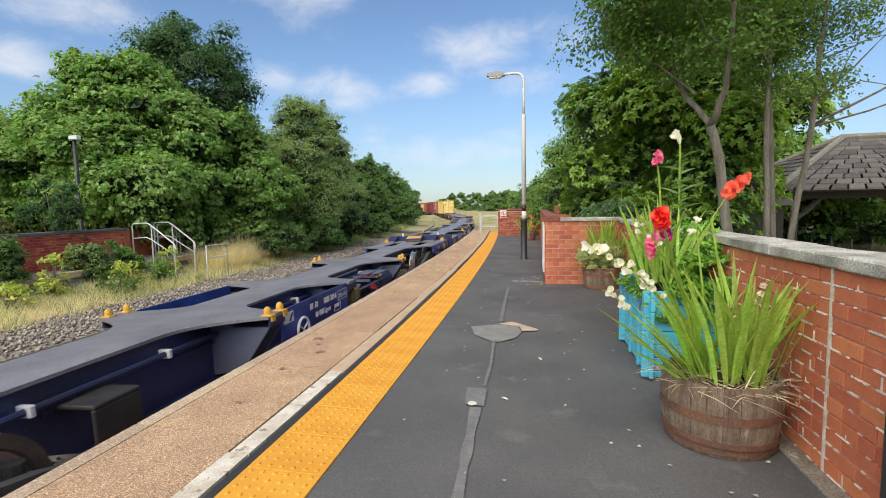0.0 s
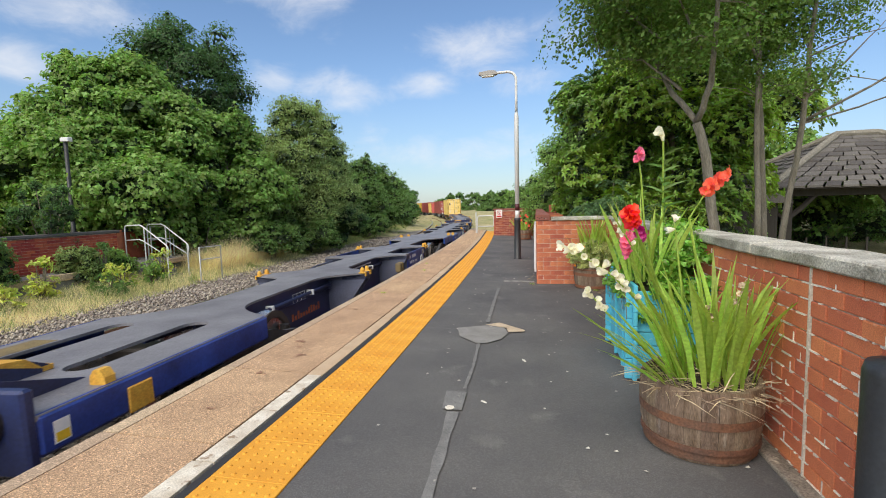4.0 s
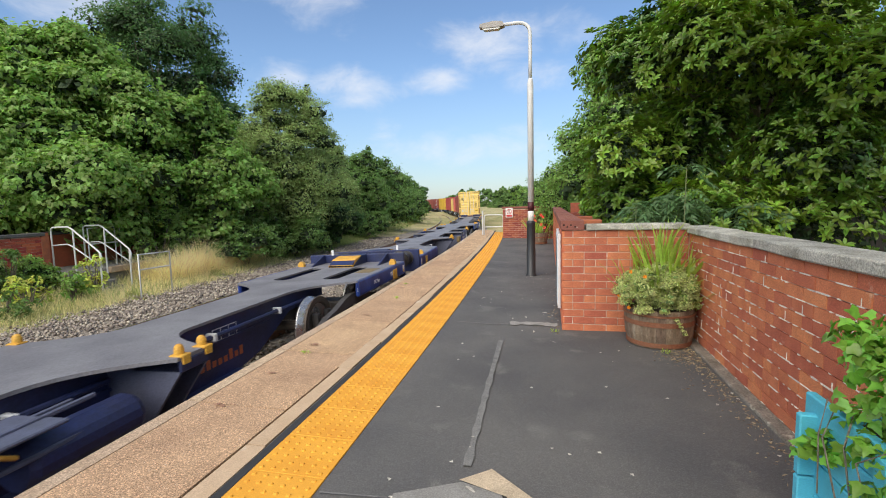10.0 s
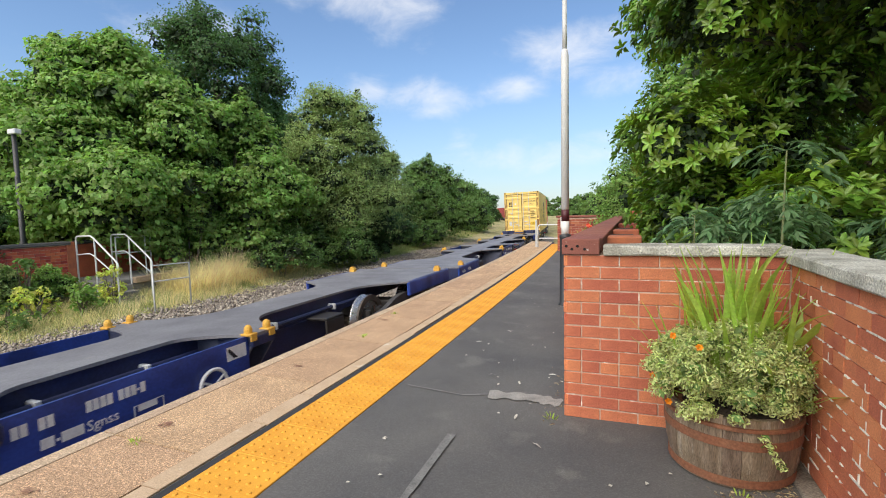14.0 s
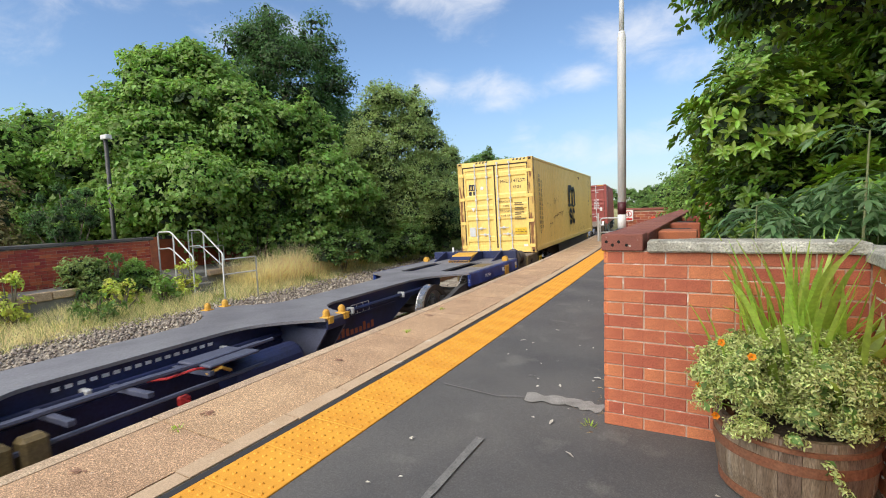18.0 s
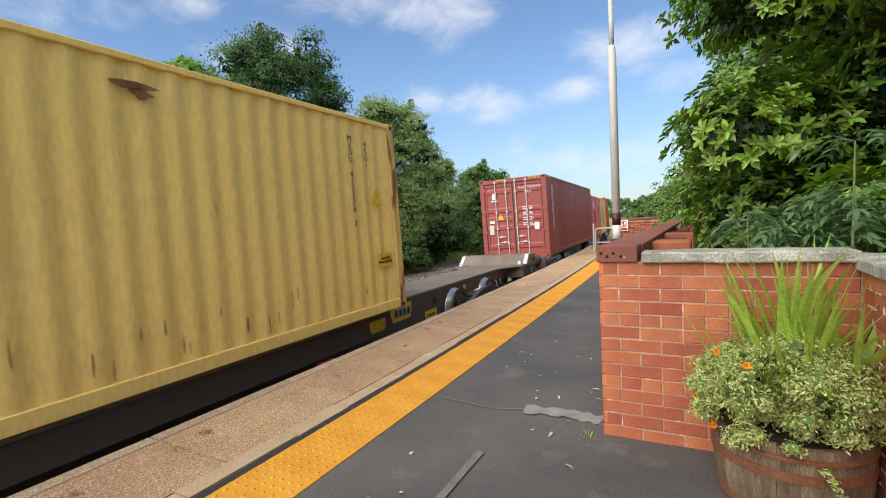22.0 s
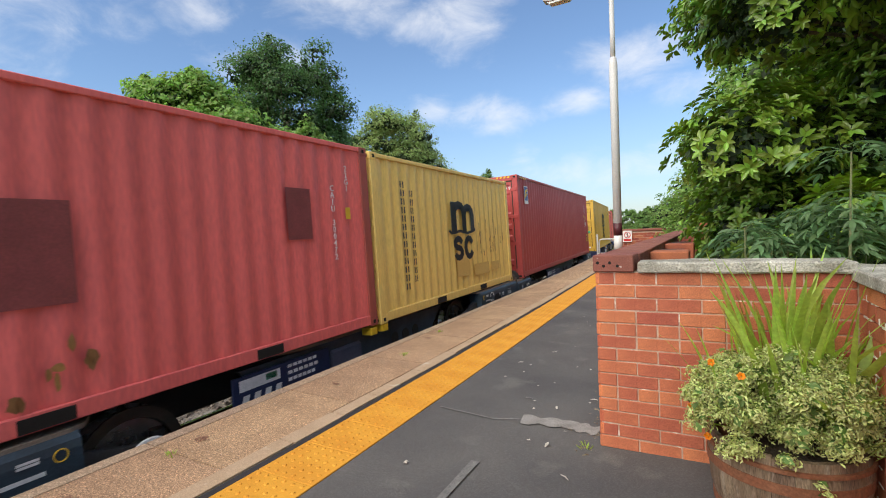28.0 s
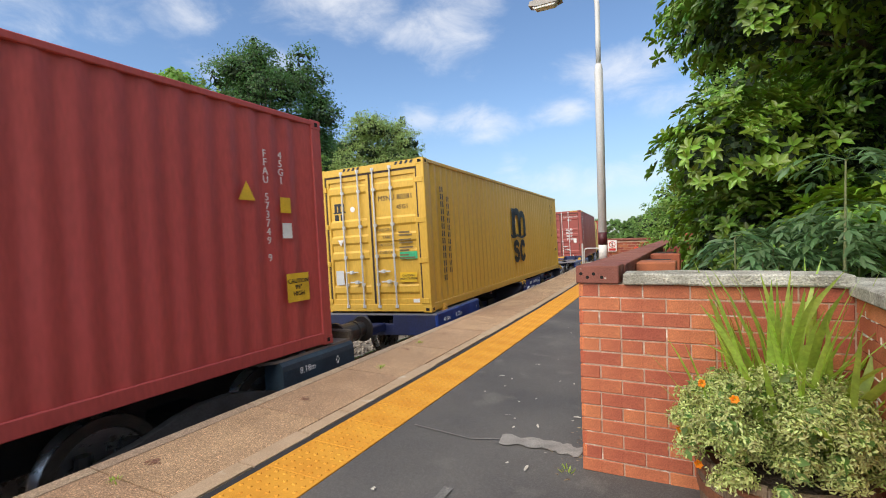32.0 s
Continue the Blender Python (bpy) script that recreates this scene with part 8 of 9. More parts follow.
    for i, (label, y, lines) in enumerate(stands):
        T = thing("slender_tree", label, "tree", pose(0, 0, 0), "slender trees")
        r = random.Random(80 + i)
        trunk, tips = None, []
        for k, (pts, r0, r1) in enumerate(lines):
            fine = []
            for q, (p0, p1) in enumerate(zip(pts, pts[1:])):
                for t in (0, .33, .66):
                    fine.append((p0[0] + (p1[0] - p0[0]) * t + r.uniform(-.012, .012), y + (0 if k == 0 else (q + t) * .25 * (1 if (i + k) % 2 else -1)), p0[1] + (p1[1] - p0[1]) * t))
            fine.append((pts[-1][0], y + (0 if k == 0 else (len(pts) - 1) * .25 * (1 if (i + k) % 2 else -1)), pts[-1][1]))
            n = len(fine)
            ob = part("trunk" if k == 0 else "limb", pipe(bmesh.new(), fine, [(r0 + (r1 - r0) * j / (n - 1)) * .78 for j in range(n)], 9 if k == 0 else 6), M["bark_grey"], T if k == 0 else trunk, smooth=True)
            trunk = trunk or ob
            tips += [p for p in fine[n // 3:] if p[2] > (2.9 if i else 2.7) and not (i == 3 and p[0] > 4.45)]
        # twigs, then leaves about the tips
        tw = bmesh.new()
        for p in tips[::2]:
            for j in range(2):
                q = Vector(p) + Vector((r.uniform(-.7, .7), r.uniform(-.7, .7), r.uniform(.0, .6)))
                pipe(tw, [p, Vector(p).lerp(q, .5) + Vector((0, 0, .06)), q], [.010, .007, .003], 4)
                if not (i == 3 and q.x > 4.6):
                    tips.append(tuple(q))
        tagged(part("twig", tw, M["bark_grey"], trunk), kind="stuff")
        c = [(p[0] + r.uniform(-.3, .3), p[1] + r.uniform(-.3, .3), p[2] + r.uniform(-.1, .5)) for p in tips]
        c += [(r.uniform(1.2, 4.2), y + r.uniform(-.8, 1.2), r.uniform(4.2, 6.4)) for k in range(30)] if i else [(r.uniform(.9, 2.4), y + r.uniform(-.4, 1.2), r.uniform(3.6, 5.0)) for k in range(22)]
        part("crown", leaf_mesh("crown", c, [r.uniform(.28, .55) for p in c], 30000 if i < 3 else 15000, .055, M["leaf_thin"], 80 + i, inner=.8), None, T, "thin crown of small leaves")
    for k, (x, y, h, w) in enumerate(((7.0, 19.2, 2.6, 1.8), (10.2, 19.8, 2.8, 2.2), (13.6, 19.6, 2.6, 2.2), (13.5, 14.5, 2.4, 1.8))):
        bush(x, y, -.2, h, w, 26, 7000, .11, "leaf_mid", "dark green hedge bush behind the shelter", 140 + k, .4, .8, group="shelter bushes")
    tree(9.5, 22, -.2, 4.0, 4.6, 1.0, 56, 30000, .20, "leaf_light", "large green tree behind the shelter", 90, 1.0, 1.9, .2)
    tree(15, 27, -.2, 4.0, 6.0, 1.5, 50, 26000, .24, "leaf_mid", "large dark tree behind the shelter", 91, 1.2, 2.2, .2)


build_trees()
build_right_plants()
# ---------------------------------------------------------------- grass, flowers, litter
def blade_mesh(name, P, D, L_, W_, material_, bendy=.35, seed=0):
    """Blades rooted at P, growing along D, each of two tapering joints."""
    rng = np.random.default_rng(seed)
    n = len(P)
    side = np.cross(D, rng.normal(size=(n, 3))); side /= np.linalg.norm(side, axis=1, keepdims=True) + 1e-9
    h = D.copy(); h[:, 2] *= .2
    hn = h / (np.linalg.norm(h, axis=1, keepdims=True) + 1e-6)
    L_, W_ = L_[:, None], W_[:, None]
    m = P + D * L_ * .55 + hn * L_ * bendy * .10
    t = P + D * L_ * .95 + hn * L_ * bendy * .5 - np.array([0, 0, 1]) * L_ * bendy * .16
    V = np.stack([P - side * W_ * .5, P + side * W_ * .5, m + side * W_ * .42, m - side * W_ * .42, t], 1).reshape(-1, 3)
    F = (np.arange(n)[:, None, None] * 5 + np.array([(0, 1, 2), (0, 2, 3), (3, 2, 4)])[None]).reshape(-1, 3)
    return mesh_from(name, V, F, material_)


def build_grass():
    rng = np.random.default_rng(8)
    for name, n, material_, h0, h1, xa, xb, ya, yb, label in (("dry_grass", 52000, M["dry_grass"], .14, .42, -13.9, -10.75, 3, 24, "tall dry straw coloured grass on the bank"),
                                                            ("dry_grass", 9000, M["dry_grass"], .6, 1.25, -13.7, -12.2, 16.6, 23, "tall dry seeding grass by the steps"),
                                                            ("green_grass", 44000, M["green_grass"], .15, .45, -14.6, -11.0, 3, 40, "green grass on the bank"),
                                                            ("verge_grass", 14000, M["green_grass"], .2, .6, -15.5, -11.6, 24, 75, "grass and weeds beside the line")):
        x, y = rng.uniform(xa, xb, n), rng.uniform(ya, yb, n)
        keep = np.array([noise.noise((a * .5, b * .5, len(name))) for a, b in zip(x, y)]) > -.45
        x, y = x[keep], y[keep]
        sh = -(np.clip(y, 0, None) ** 2) / (2 * RADIUS)
        P = np.stack([x + sh, y, bank_z(x) - .05], 1)
        D = rng.normal(scale=.28, size=(len(x), 3)); D[:, 2] = 1; D /= np.linalg.norm(D, axis=1, keepdims=True)
        patch = np.array([.7 + .5 * noise.noise((a * .9, b * .9, 2)) for a, b in zip(x, y)])
        L_ = rng.uniform(h0, h1, len(x)) * np.clip(patch + .3, .5, 1.5) * np.clip(.35 + (-10.9 - x) * .5, .35, 1.1)
        me = blade_mesh(name, P, D, L_, np.full(len(x), .011), material_, .5, n)
        tagged(new(name, me), label, "grass", kind="stuff")
    # yellow green saplings on the bank
    for i, (x, y, h, w, lf) in enumerate(((-13.3, 10.4, 1.5, .35, "leaf_yellow"), (-13.0, 12.6, 1.1, .45, "leaf_yellow"), (-12.8, 13.6, 1.0, .4, "leaf_light"), (-13.2, 14.6, 1.3, .3, "leaf_yellow"), (-14.0, 12.9, 1.6, .4, "leaf_mid"), (-13.0, 8.9, .8, .6, "leaf_yellow"), (-12.6, 11.8, .7, .5, "leaf_mid"))):
        bush(x, y, float(bank_z(np.array([x]))[0]) - .02, h, w, 12, 420, .13, lf, "young sapling with yellow green leaves on the bank", 200 + i, .14, .28, name="sapling", shape="leaf", shade=False, group="saplings")


def sword_mesh(name, P, D, L_, W_, material_, curl, seed):
    """Broad pointed blades with a keel, rooted at P, leaning along D and bowing over by curl."""
    rng = np.random.default_rng(seed)
    n = len(P)
    h = D.copy(); h[:, 2] = 0
    hn = h / (np.linalg.norm(h, axis=1, keepdims=True) + 1e-6)
    twist = rng.normal(size=(n, 3)); twist[:, 2] = 0
    side = np.cross(D, hn + twist * .5); side /= np.linalg.norm(side, axis=1, keepdims=True) + 1e-9
    nrm = np.cross(side, D)
    V = []
    for t, w in ((0, .55), (.2, .85), (.42, 1), (.64, .92), (.82, .62), (1, .03)):
        c = P + D * (L_ * t)[:, None] + (hn * .55 - np.array([0, 0, .34])) * (L_ * curl * t ** 2.4)[:, None]
        e = side * (W_ * w * .5)[:, None]
        V += [c - e, c + nrm * (W_ * w * .10)[:, None], c + e]
    V = np.stack(V, 1).reshape(-1, 3)
    F = []
    for k in range(5):
        a = k * 3
        F += [(a, a + 1, a + 4), (a, a + 4, a + 3), (a + 1, a + 2, a + 5), (a + 1, a + 5, a + 4)]
    F = (np.arange(n)[:, None, None] * 18 + np.array(F)[None]).reshape(-1, 3)
    return mesh_from(name, V, F, material_)


def fan(name, parent, x, y, z, n, length, spread, lean, width, seed, r=.2, material_=None, curl=.28):
    """A tuft of upright sword leaves."""
    rng = np.random.default_rng(seed)
    a = rng.uniform(0, 2 * np.pi, n); q = r * np.sqrt(rng.random(n))
    P = np.stack([x + q * np.cos(a), y + q * np.sin(a), np.full(n, z)], 1)
    D = np.stack([np.cos(a) * q / r * spread + rng.normal(scale=.09, size=n) + lean[0], np.sin(a) * q / r * spread + rng.normal(scale=.09, size=n) + lean[1], np.ones(n)], 1)
    D /= np.linalg.norm(D, axis=1, keepdims=True)
    me = sword_mesh(name, P, D, (.42 + .58 * np.sqrt(rng.random(n))) * length, rng.uniform(.7, 1.2, n) * width, material_ or M["sword_leaf"], curl * rng.uniform(.3, 1.6, n), seed)
    return part(name, me, None, parent)


def floret(bm, c, d, size, rng, open_=1.0):
    """A ruffled six petalled trumpet at c that opens along d."""
    d = Vector(d).normalized()
    u = d.orthogonal().normalized(); v = d.cross(u)
    prof = ((-.50, .04, .10), (-.14, .22, .24), (.10, .48, .36), (.24, .80, .40), (.20, 1.02, .20))
    for k in range(6):
        a = 2 * math.pi * k / 6 + rng.uniform(-.18, .18)
        o = u * math.cos(a) + v * math.sin(a)
        s = v * math.cos(a) - u * math.sin(a)
        L1 = size * rng.uniform(.85, 1.12)
        lift = rng.uniform(-.10, .16) + (.10 if k % 2 else 0)
        rows = []
        for i, (h, r, w) in enumerate(prof):
            ruff = .10 if i >= 2 else 0
            rr, hh = r * L1 * (open_ if i > 1 else 1), (h + (lift + (1 - open_) * .8) * (i / 4) ** 2) * size
            rows.append([bm.verts.new(c + o * rr * (1 - .12 * abs(e)) + s * e * w * size + d * (hh + abs(e) * .07 * size * i / 2 + rng.uniform(-ruff, ruff) * size)) for e in (-1, 0, 1)])
        for p, q in zip(rows, rows[1:]):
            bm.faces.new((p[0], p[1], q[1], q[0])); bm.faces.new((p[1], p[2], q[2], q[1]))


def spike(root, pts, bloom, colour, size, seed, label, buds=0, bud_colour=None, both=1):
    """A flowering stem: a bent stalk through pts, open blooms over the stretch bloom of it, buds towards the tip."""
    rng = random.Random(seed)
    S = part("flower_stem", pipe(bmesh.new(), pts, [.008] * (len(pts) - 1) + [.004], 6), M["sword_leaf"], root, label)
    P = [Vector(p) for p in pts]
    def at(t):
        k = min(len(P) - 2, int(t * (len(P) - 1)))
        return P[k].lerp(P[k + 1], t * (len(P) - 1) - k), (P[k + 1] - P[k]).normalized()
    bm = bmesh.new()
    a, b, n = bloom
    for i in range(n):
        c, d = at(a + (b - a) * i / max(1, n - 1))
        out = Vector((rng.uniform(-1, .35), rng.uniform(-1, -.1), rng.uniform(-.2, .5))).normalized()
        floret(bm, c + out * size * .45, out, size * rng.uniform(.85, 1.1) * (.92 if colour == "petal_white" else 1), rng, rng.uniform(.45, .8) if colour == "petal_white" else rng.uniform(.85, 1.05))
    part("bloom", bm, M[colour], S, smooth=True)
    if buds:
        bm = bmesh.new()
        for i in range(buds):
            c, d = at(b + .02 + (.99 - b) * i / max(1, buds - 1))
            out = Vector((rng.uniform(-1, 1), -.6, .2)).normalized()
            tube(bm, c, c + d * size * .45 + out * size * .3, size * .11 * (1 - .6 * i / buds), .002, 6)
        part("bud", bm, M[bud_colour or colour], S)
    return S


def build_flowers():
    G = thing("gladioli", "gladioli with red, pink, coral and white flowers in the barrel planter", "flowers", pose(.04, 0, .045))
    z = .34
    fan("sword_leaf", G, 1.08, 3.0, z, 52, .88, .20, (-.05, -.04), .038, 1, .20)
    fan("sword_leaf", G, .94, 2.95, z, 18, .74, .40, (-.70, -.10), .038, 2, .13)
    fan("sword_leaf", G, 1.22, 2.95, z, 40, .94, .17, (.03, -.03), .036, 3, .14)
    rng = np.random.default_rng(4)
    a = rng.uniform(0, 6.28, 420); q = .33 * np.sqrt(rng.random(420))
    P = np.stack([1.075 + q * np.cos(a), 3.0 + q * np.sin(a), np.full(420, .37)], 1)
    D = rng.normal(size=(420, 3)); D[:, 2] = abs(D[:, 2]) * .35; D /= np.linalg.norm(D, axis=1, keepdims=True)
    part("dead_leaf", blade_mesh("dead_leaves", P, D, rng.uniform(.1, .30, 420), np.full(420, .007), M["dead_stem"], .6, 5), None, G, "dry straw coloured leaves")
    spike(G, [(.95, 2.95, .4), (.78, 2.75, .9), (.58, 2.35, 1.30), (.50, 2.22, 1.46)], (.87, .99, 8), "petal_red", .037, 1, "scarlet gladiolus", 0)
    spike(G, [(.98, 2.98, .4), (.82, 2.85, .9), (.66, 2.66, 1.26), (.60, 2.56, 1.40)], (.82, .95, 4), "petal_magenta", .036, 2, "magenta gladiolus", 6, "petal_magenta")
    spike(G, [(.92, 2.96, .4), (.76, 2.88, .85), (.62, 2.78, 1.15), (.58, 2.74, 1.32)], (.78, .98, 6), "petal_pink", .038, 3, "pink gladiolus", 2, "petal_pink")
    spike(G, [(.95, 2.9, .42), (.72, 2.75, .86), (.50, 2.80, 1.08), (.32, 2.86, 1.20), (.24, 2.9, 1.24)], (.42, .99, 13), "petal_white", .052, 4, "white gladiolus", 0)
    spike(G, [(.90, 2.95, .42), (.70, 3.0, .62), (.52, 3.04, .78), (.40, 3.08, .92)], (.70, 1.0, 7), "petal_white", .042, 5, "white gladiolus", 0)
    spike(G, [(.95, 2.85, .42), (.75, 2.72, .80), (.58, 2.62, 1.0), (.46, 2.56, 1.12)], (.60, .98, 6), "petal_white", .040, 6, "white gladiolus with red throats", 0)
    spike(G, [(1.12, 3.0, .4), (1.08, 3.02, .95), (1.0, 3.02, 1.40), (1.14, 3.15, 1.57), (1.29, 3.29, 1.69)], (.74, .99, 9), "petal_coral", .045, 7, "coral gladiolus", 0)
    spike(G, [(1.02, 3.05, .4), (.98, 3.08, .95), (.94, 3.12, 1.38)], (.94, .99, 2), "petal_white", .045, 8, "cream fading gladiolus", 0)
    for k, (x, y, zz) in enumerate(((.46, 2.48, 1.45), (1.28, 2.9, 1.02), (1.32, 2.95, .95), (1.05, 2.78, .9))):
        spike(G, [(1.1 + .05 * k, 2.95, .4), ((x + 1.1) / 2, (y + 2.95) / 2, zz * .66), (x, y, zz)], (.82, .95, 3), "dead_stem" if k else "petal_white", .024, 20 + k, "spent flower stem", 3, "dead_stem")
    # planting in the blue box
    I = thing("ivy", "bright green ivy spilling over the blue planter", "ivy", pose(.03, 0, .045))
    rr = random.Random(6)
    c, rad = [], []
    for k in range(62):
        c.append((rr.uniform(.92, 1.5), rr.uniform(3.98, 5.3), rr.uniform(.80, 1.06))); rad.append(rr.uniform(.06, .12))
    for k in range(18):
        c.append((rr.uniform(.82, .88), rr.uniform(3.95, 5.2), rr.uniform(.64, .82))); rad.append(rr.uniform(.03, .07))
    for k in range(22):
        c.append((rr.uniform(1.0, 1.5), rr.uniform(3.92, 4.02), rr.uniform(.52, .86))); rad.append(rr.uniform(.05, .10))
    for k in range(12):
        c.append((rr.uniform(1.3, 1.62), rr.uniform(4.2, 5.6), rr.uniform(1.0, 1.32))); rad.append(rr.uniform(.08, .16))
    part("foliage", leaf_mesh("foliage", c, rad, 6800, .047, M["ivy"], 6, shape="ivy", inner=.6), None, I)
    for k in range(9):
        p = Vector((rr.uniform(.85, .9), rr.uniform(4, 5.2), .85))
        bm = bmesh.new(); pipe(bm, [p, p + Vector((-.05, rr.uniform(-.1, .1), -.1)), p + Vector((-.04, rr.uniform(-.2, .2), -.32))], .003, 4)
        part("stem", bm, M["bark"], I)
    B = thing("gladioli", "pale pink gladiolus and sword leaves in the blue planter", "flowers", pose(.03, 0, .045))
    fan("sword_leaf", B, .98, 4.15, .82, 30, .85, .22, (-.04, -.04), .036, 11, .20)
    fan("sword_leaf", B, 1.15, 4.6, .82, 16, .62, .3, (0, 0), .034, 12, .18)
    spike(B, [(.98, 4.12, .82), (.97, 4.08, 1.3), (.93, 4.04, 1.72), (.90, 4.03, 1.92)], (.86, .99, 5), "petal_pink", .042, 12, "pale pink gladiolus", 0)
    spike(B, [(.9, 4.2, .82), (.82, 4.1, 1.2), (.74, 4.05, 1.48)], (.6, .8, 3), "petal_white", .045, 13, "white gladiolus", 4, "herb")
    Lz = thing("lily", "tall lily stem with one cream trumpet flower", "flowers", pose(.03, 0, .045))
    bm = bmesh.new(); pipe(bm, [(1.2, 4.5, .8), (1.21, 4.48, 1.4), (1.20, 4.45, 1.95), (1.19, 4.43, 2.06)], .009, 6); part("stem", bm, M["sword_leaf"], Lz)
    rg = random.Random(3); bm = bmesh.new(); tube(bm, (1.19, 4.43, 2.05), (1.18, 4.42, 2.09), .012, .02, 8); floret(bm, Vector((1.17, 4.41, 2.11)), (-.7, -.3, .5), .075, rg, .7); part("bloom", bm, M["petal_white"], Lz)
    n = 34
    rng = np.random.default_rng(14)
    zz = rng.uniform(.95, 1.95, n); a = rng.uniform(0, 6.28, n)
    P = np.stack([np.full(n, 1.205), np.full(n, 4.47), zz], 1); D = np.stack([np.cos(a), np.sin(a), rng.uniform(.1, .6, n)], 1); D /= np.linalg.norm(D, axis=1, keepdims=True)
    part("leaf", blade_mesh("leaves", P, D, rng.uniform(.10, .22, n), np.full(n, .026), M["leaf_mid"], .4, 15), None, Lz)
    # second barrel: variegated herb and iris leaves
    Hb = thing("herb_clump", "variegated pale green herb spilling from the barrel", "plant", pose(1.12, 8.82, .37))
    c, rad = [], []
    for k in range(230):
        a, q = rr.uniform(0, 6.28), .40 * math.sqrt(rr.random())
        c.append((q * 1.05 * math.cos(a) - .03, q * math.sin(a) * .95 - .04, .03 + .47 * math.sqrt(max(0, 1 - (q / .46) ** 2)) * rr.random() ** .6)); rad.append(rr.uniform(.05, .085))
    for k in range(5):
        c.append((.10 + .02 * k, -.40, -.02 - k * .035)); rad.append(.025)
    part("foliage", leaf_mesh("foliage", c, rad, 52000, .021, M["herb"], 16, shape="leaf", inner=.7), None, Hb)
    part("inner_foliage", leaf_mesh("inner_foliage", c, [q * .8 for q in rad], 1600, .06, M["leaf_mid"], 17, inner=.6), None, Hb)
    Ir = thing("iris_leaves", "upright green iris leaves in the barrel with orange marigolds", "plant", pose(0, 0, .04))
    fan("sword_leaf", Ir, 1.20, 9.0, .36, 80, 1.10, .20, (.02, .0), .042, 18, .20, curl=.3)
    fan("sword_leaf", Ir, 1.36, 8.92, .36, 22, .92, .25, (.08, -.03), .038, 28, .14, curl=.7)
    fan("sword_leaf", Ir, 1.40, 8.72, .36, 8, .72, .5, (.25, -.35), .030, 19, .08, curl=1.0)
    fan("sword_leaf", Ir, .88, 8.95, .36, 5, .70, .3, (-.18, 0), .026, 20, .06)
    for x, y, zz in ((.80, 8.62, .78), (.93, 8.55, .74), (.78, 8.58, .40), (.70, 8.72, .50)):
        bm = bmesh.new(); pipe(bm, [(x + .1, y + .15, .4), (x + .03, y + .05, (zz + .4) / 2 + .05), (x, y, zz)], .004, 5); stem = part("flower_stem", bm, M["sword_leaf"], Ir)
        bm = bmesh.new()
        for q in range(2):
            floret(bm, Vector((x, y - .004, zz)), (-.1, -.9, .4), .020, rg)
        part("bloom", bm, M["petal_orange"], stem)
    F = thing("far_flowers", "flowers and leaves in the far barrel planter", "flowers", pose(-.46, 21.3, .35))
    fan("sword_leaf", F, 0, 0, 0, 50, .75, .5, (0, 0), .035, 21, .28)
    bm = bmesh.new()
    for k in range(10):
        floret(bm, Vector((rr.uniform(-.3, .3), rr.uniform(-.3, 0), rr.uniform(.25, .75))), (0, -1, .3), .06, rg)
    part("bloom", bm, M["petal_coral"], F)
    # elder behind the return wall
    E = thing("elder", "elder seedling with long pinnate leaves behind the wall", "plant", pose(0, 0, 0))
    rng = np.random.default_rng(22)
    V, F, rach = [], [], bmesh.new()
    stems = [(1.585, 9.64, 1.97, 26)] + [(rng.uniform(.85, 1.75), rng.uniform(9.62, 10.3), rng.uniform(1.38, 1.62), 8) for k in range(17)] + [(rng.uniform(1.9, 3.0), rng.uniform(9.7, 10.5), rng.uniform(1.25, 1.5), 7) for k in range(8)]
    for sx, sy, top, count in stems:
        for k in range(count):
            q = 1 if k < 7 else rng.random()
            root = np.array([sx, sy, top - (.02 if q == 1 else .75 * q)])
            a = rng.uniform(0, 6.28); rise = rng.uniform(.15, .8) if q == 1 else rng.uniform(0, .5)
            o = np.array([math.cos(a), math.sin(a), 0]); s = np.array([-math.sin(a), math.cos(a), 0]); l = rng.uniform(.17, .30)
            line = [root + o * l * t + np.array([0, 0, l * (rise * t - .75 * t * t)]) for t in (0, .4, .7, 1)]
            pipe(rach, [tuple(p) for p in line], [.003, .0025, .002, .0015], 3)
            for j in range(9):
                t = 1 - (j // 2) * .2 if j < 8 else 1
                c = root + o * l * t + np.array([0, 0, l * (rise * t - .75 * t * t)])
                along = o * .75 + np.array([0, 0, rise - 1.5 * t])* .45
                d = along + s * (0 if j == 8 else (1 if j % 2 else -1)) * rng.uniform(.7, 1.1) + np.array([0, 0, rng.uniform(-.45, .1)])
                d /= np.linalg.norm(d)
                w = np.cross(d, np.array([0, 0, 1]) + rng.normal(scale=.35, size=3)); w /= np.linalg.norm(w)
                up = np.cross(w, d); m = rng.uniform(.075, .125); h = m * .15
                i0 = len(V)
                V += [c, c + d * m * .35 + w * h + up * m * .05, c + d * m * .7 + w * h * .75 + up * m * .04, c + d * m - up * m * .1, c + d * m * .7 - w * h * .75 + up * m * .04, c + d * m * .35 - w * h + up * m * .05, c + d * m * .5]
                F += [(i0 + 6, i0 + u, i0 + (u + 1) % 6) for u in range(6)]
    tagged(part("leaflet", mesh_from("leaflets", np.array(V), np.array(F), M["leaf_elder"]), None, E), kind="stuff")
    tagged(part("rachis", rach, M["leaf_elder"], E), kind="stuff")
    bm = bmesh.new(); pipe(bm, [(1.56, 9.66, -.1), (1.57, 9.65, 1.0), (1.585, 9.64, 1.95)], [.014, .010, .005], 7); part("stem", bm, M["elder_stem"], E)
    bm = bmesh.new()
    for sx, sy, top, count in stems[1:]:
        pipe(bm, [(sx, sy + .05, -.1), (sx, sy, top)], [.008, .004], 5)
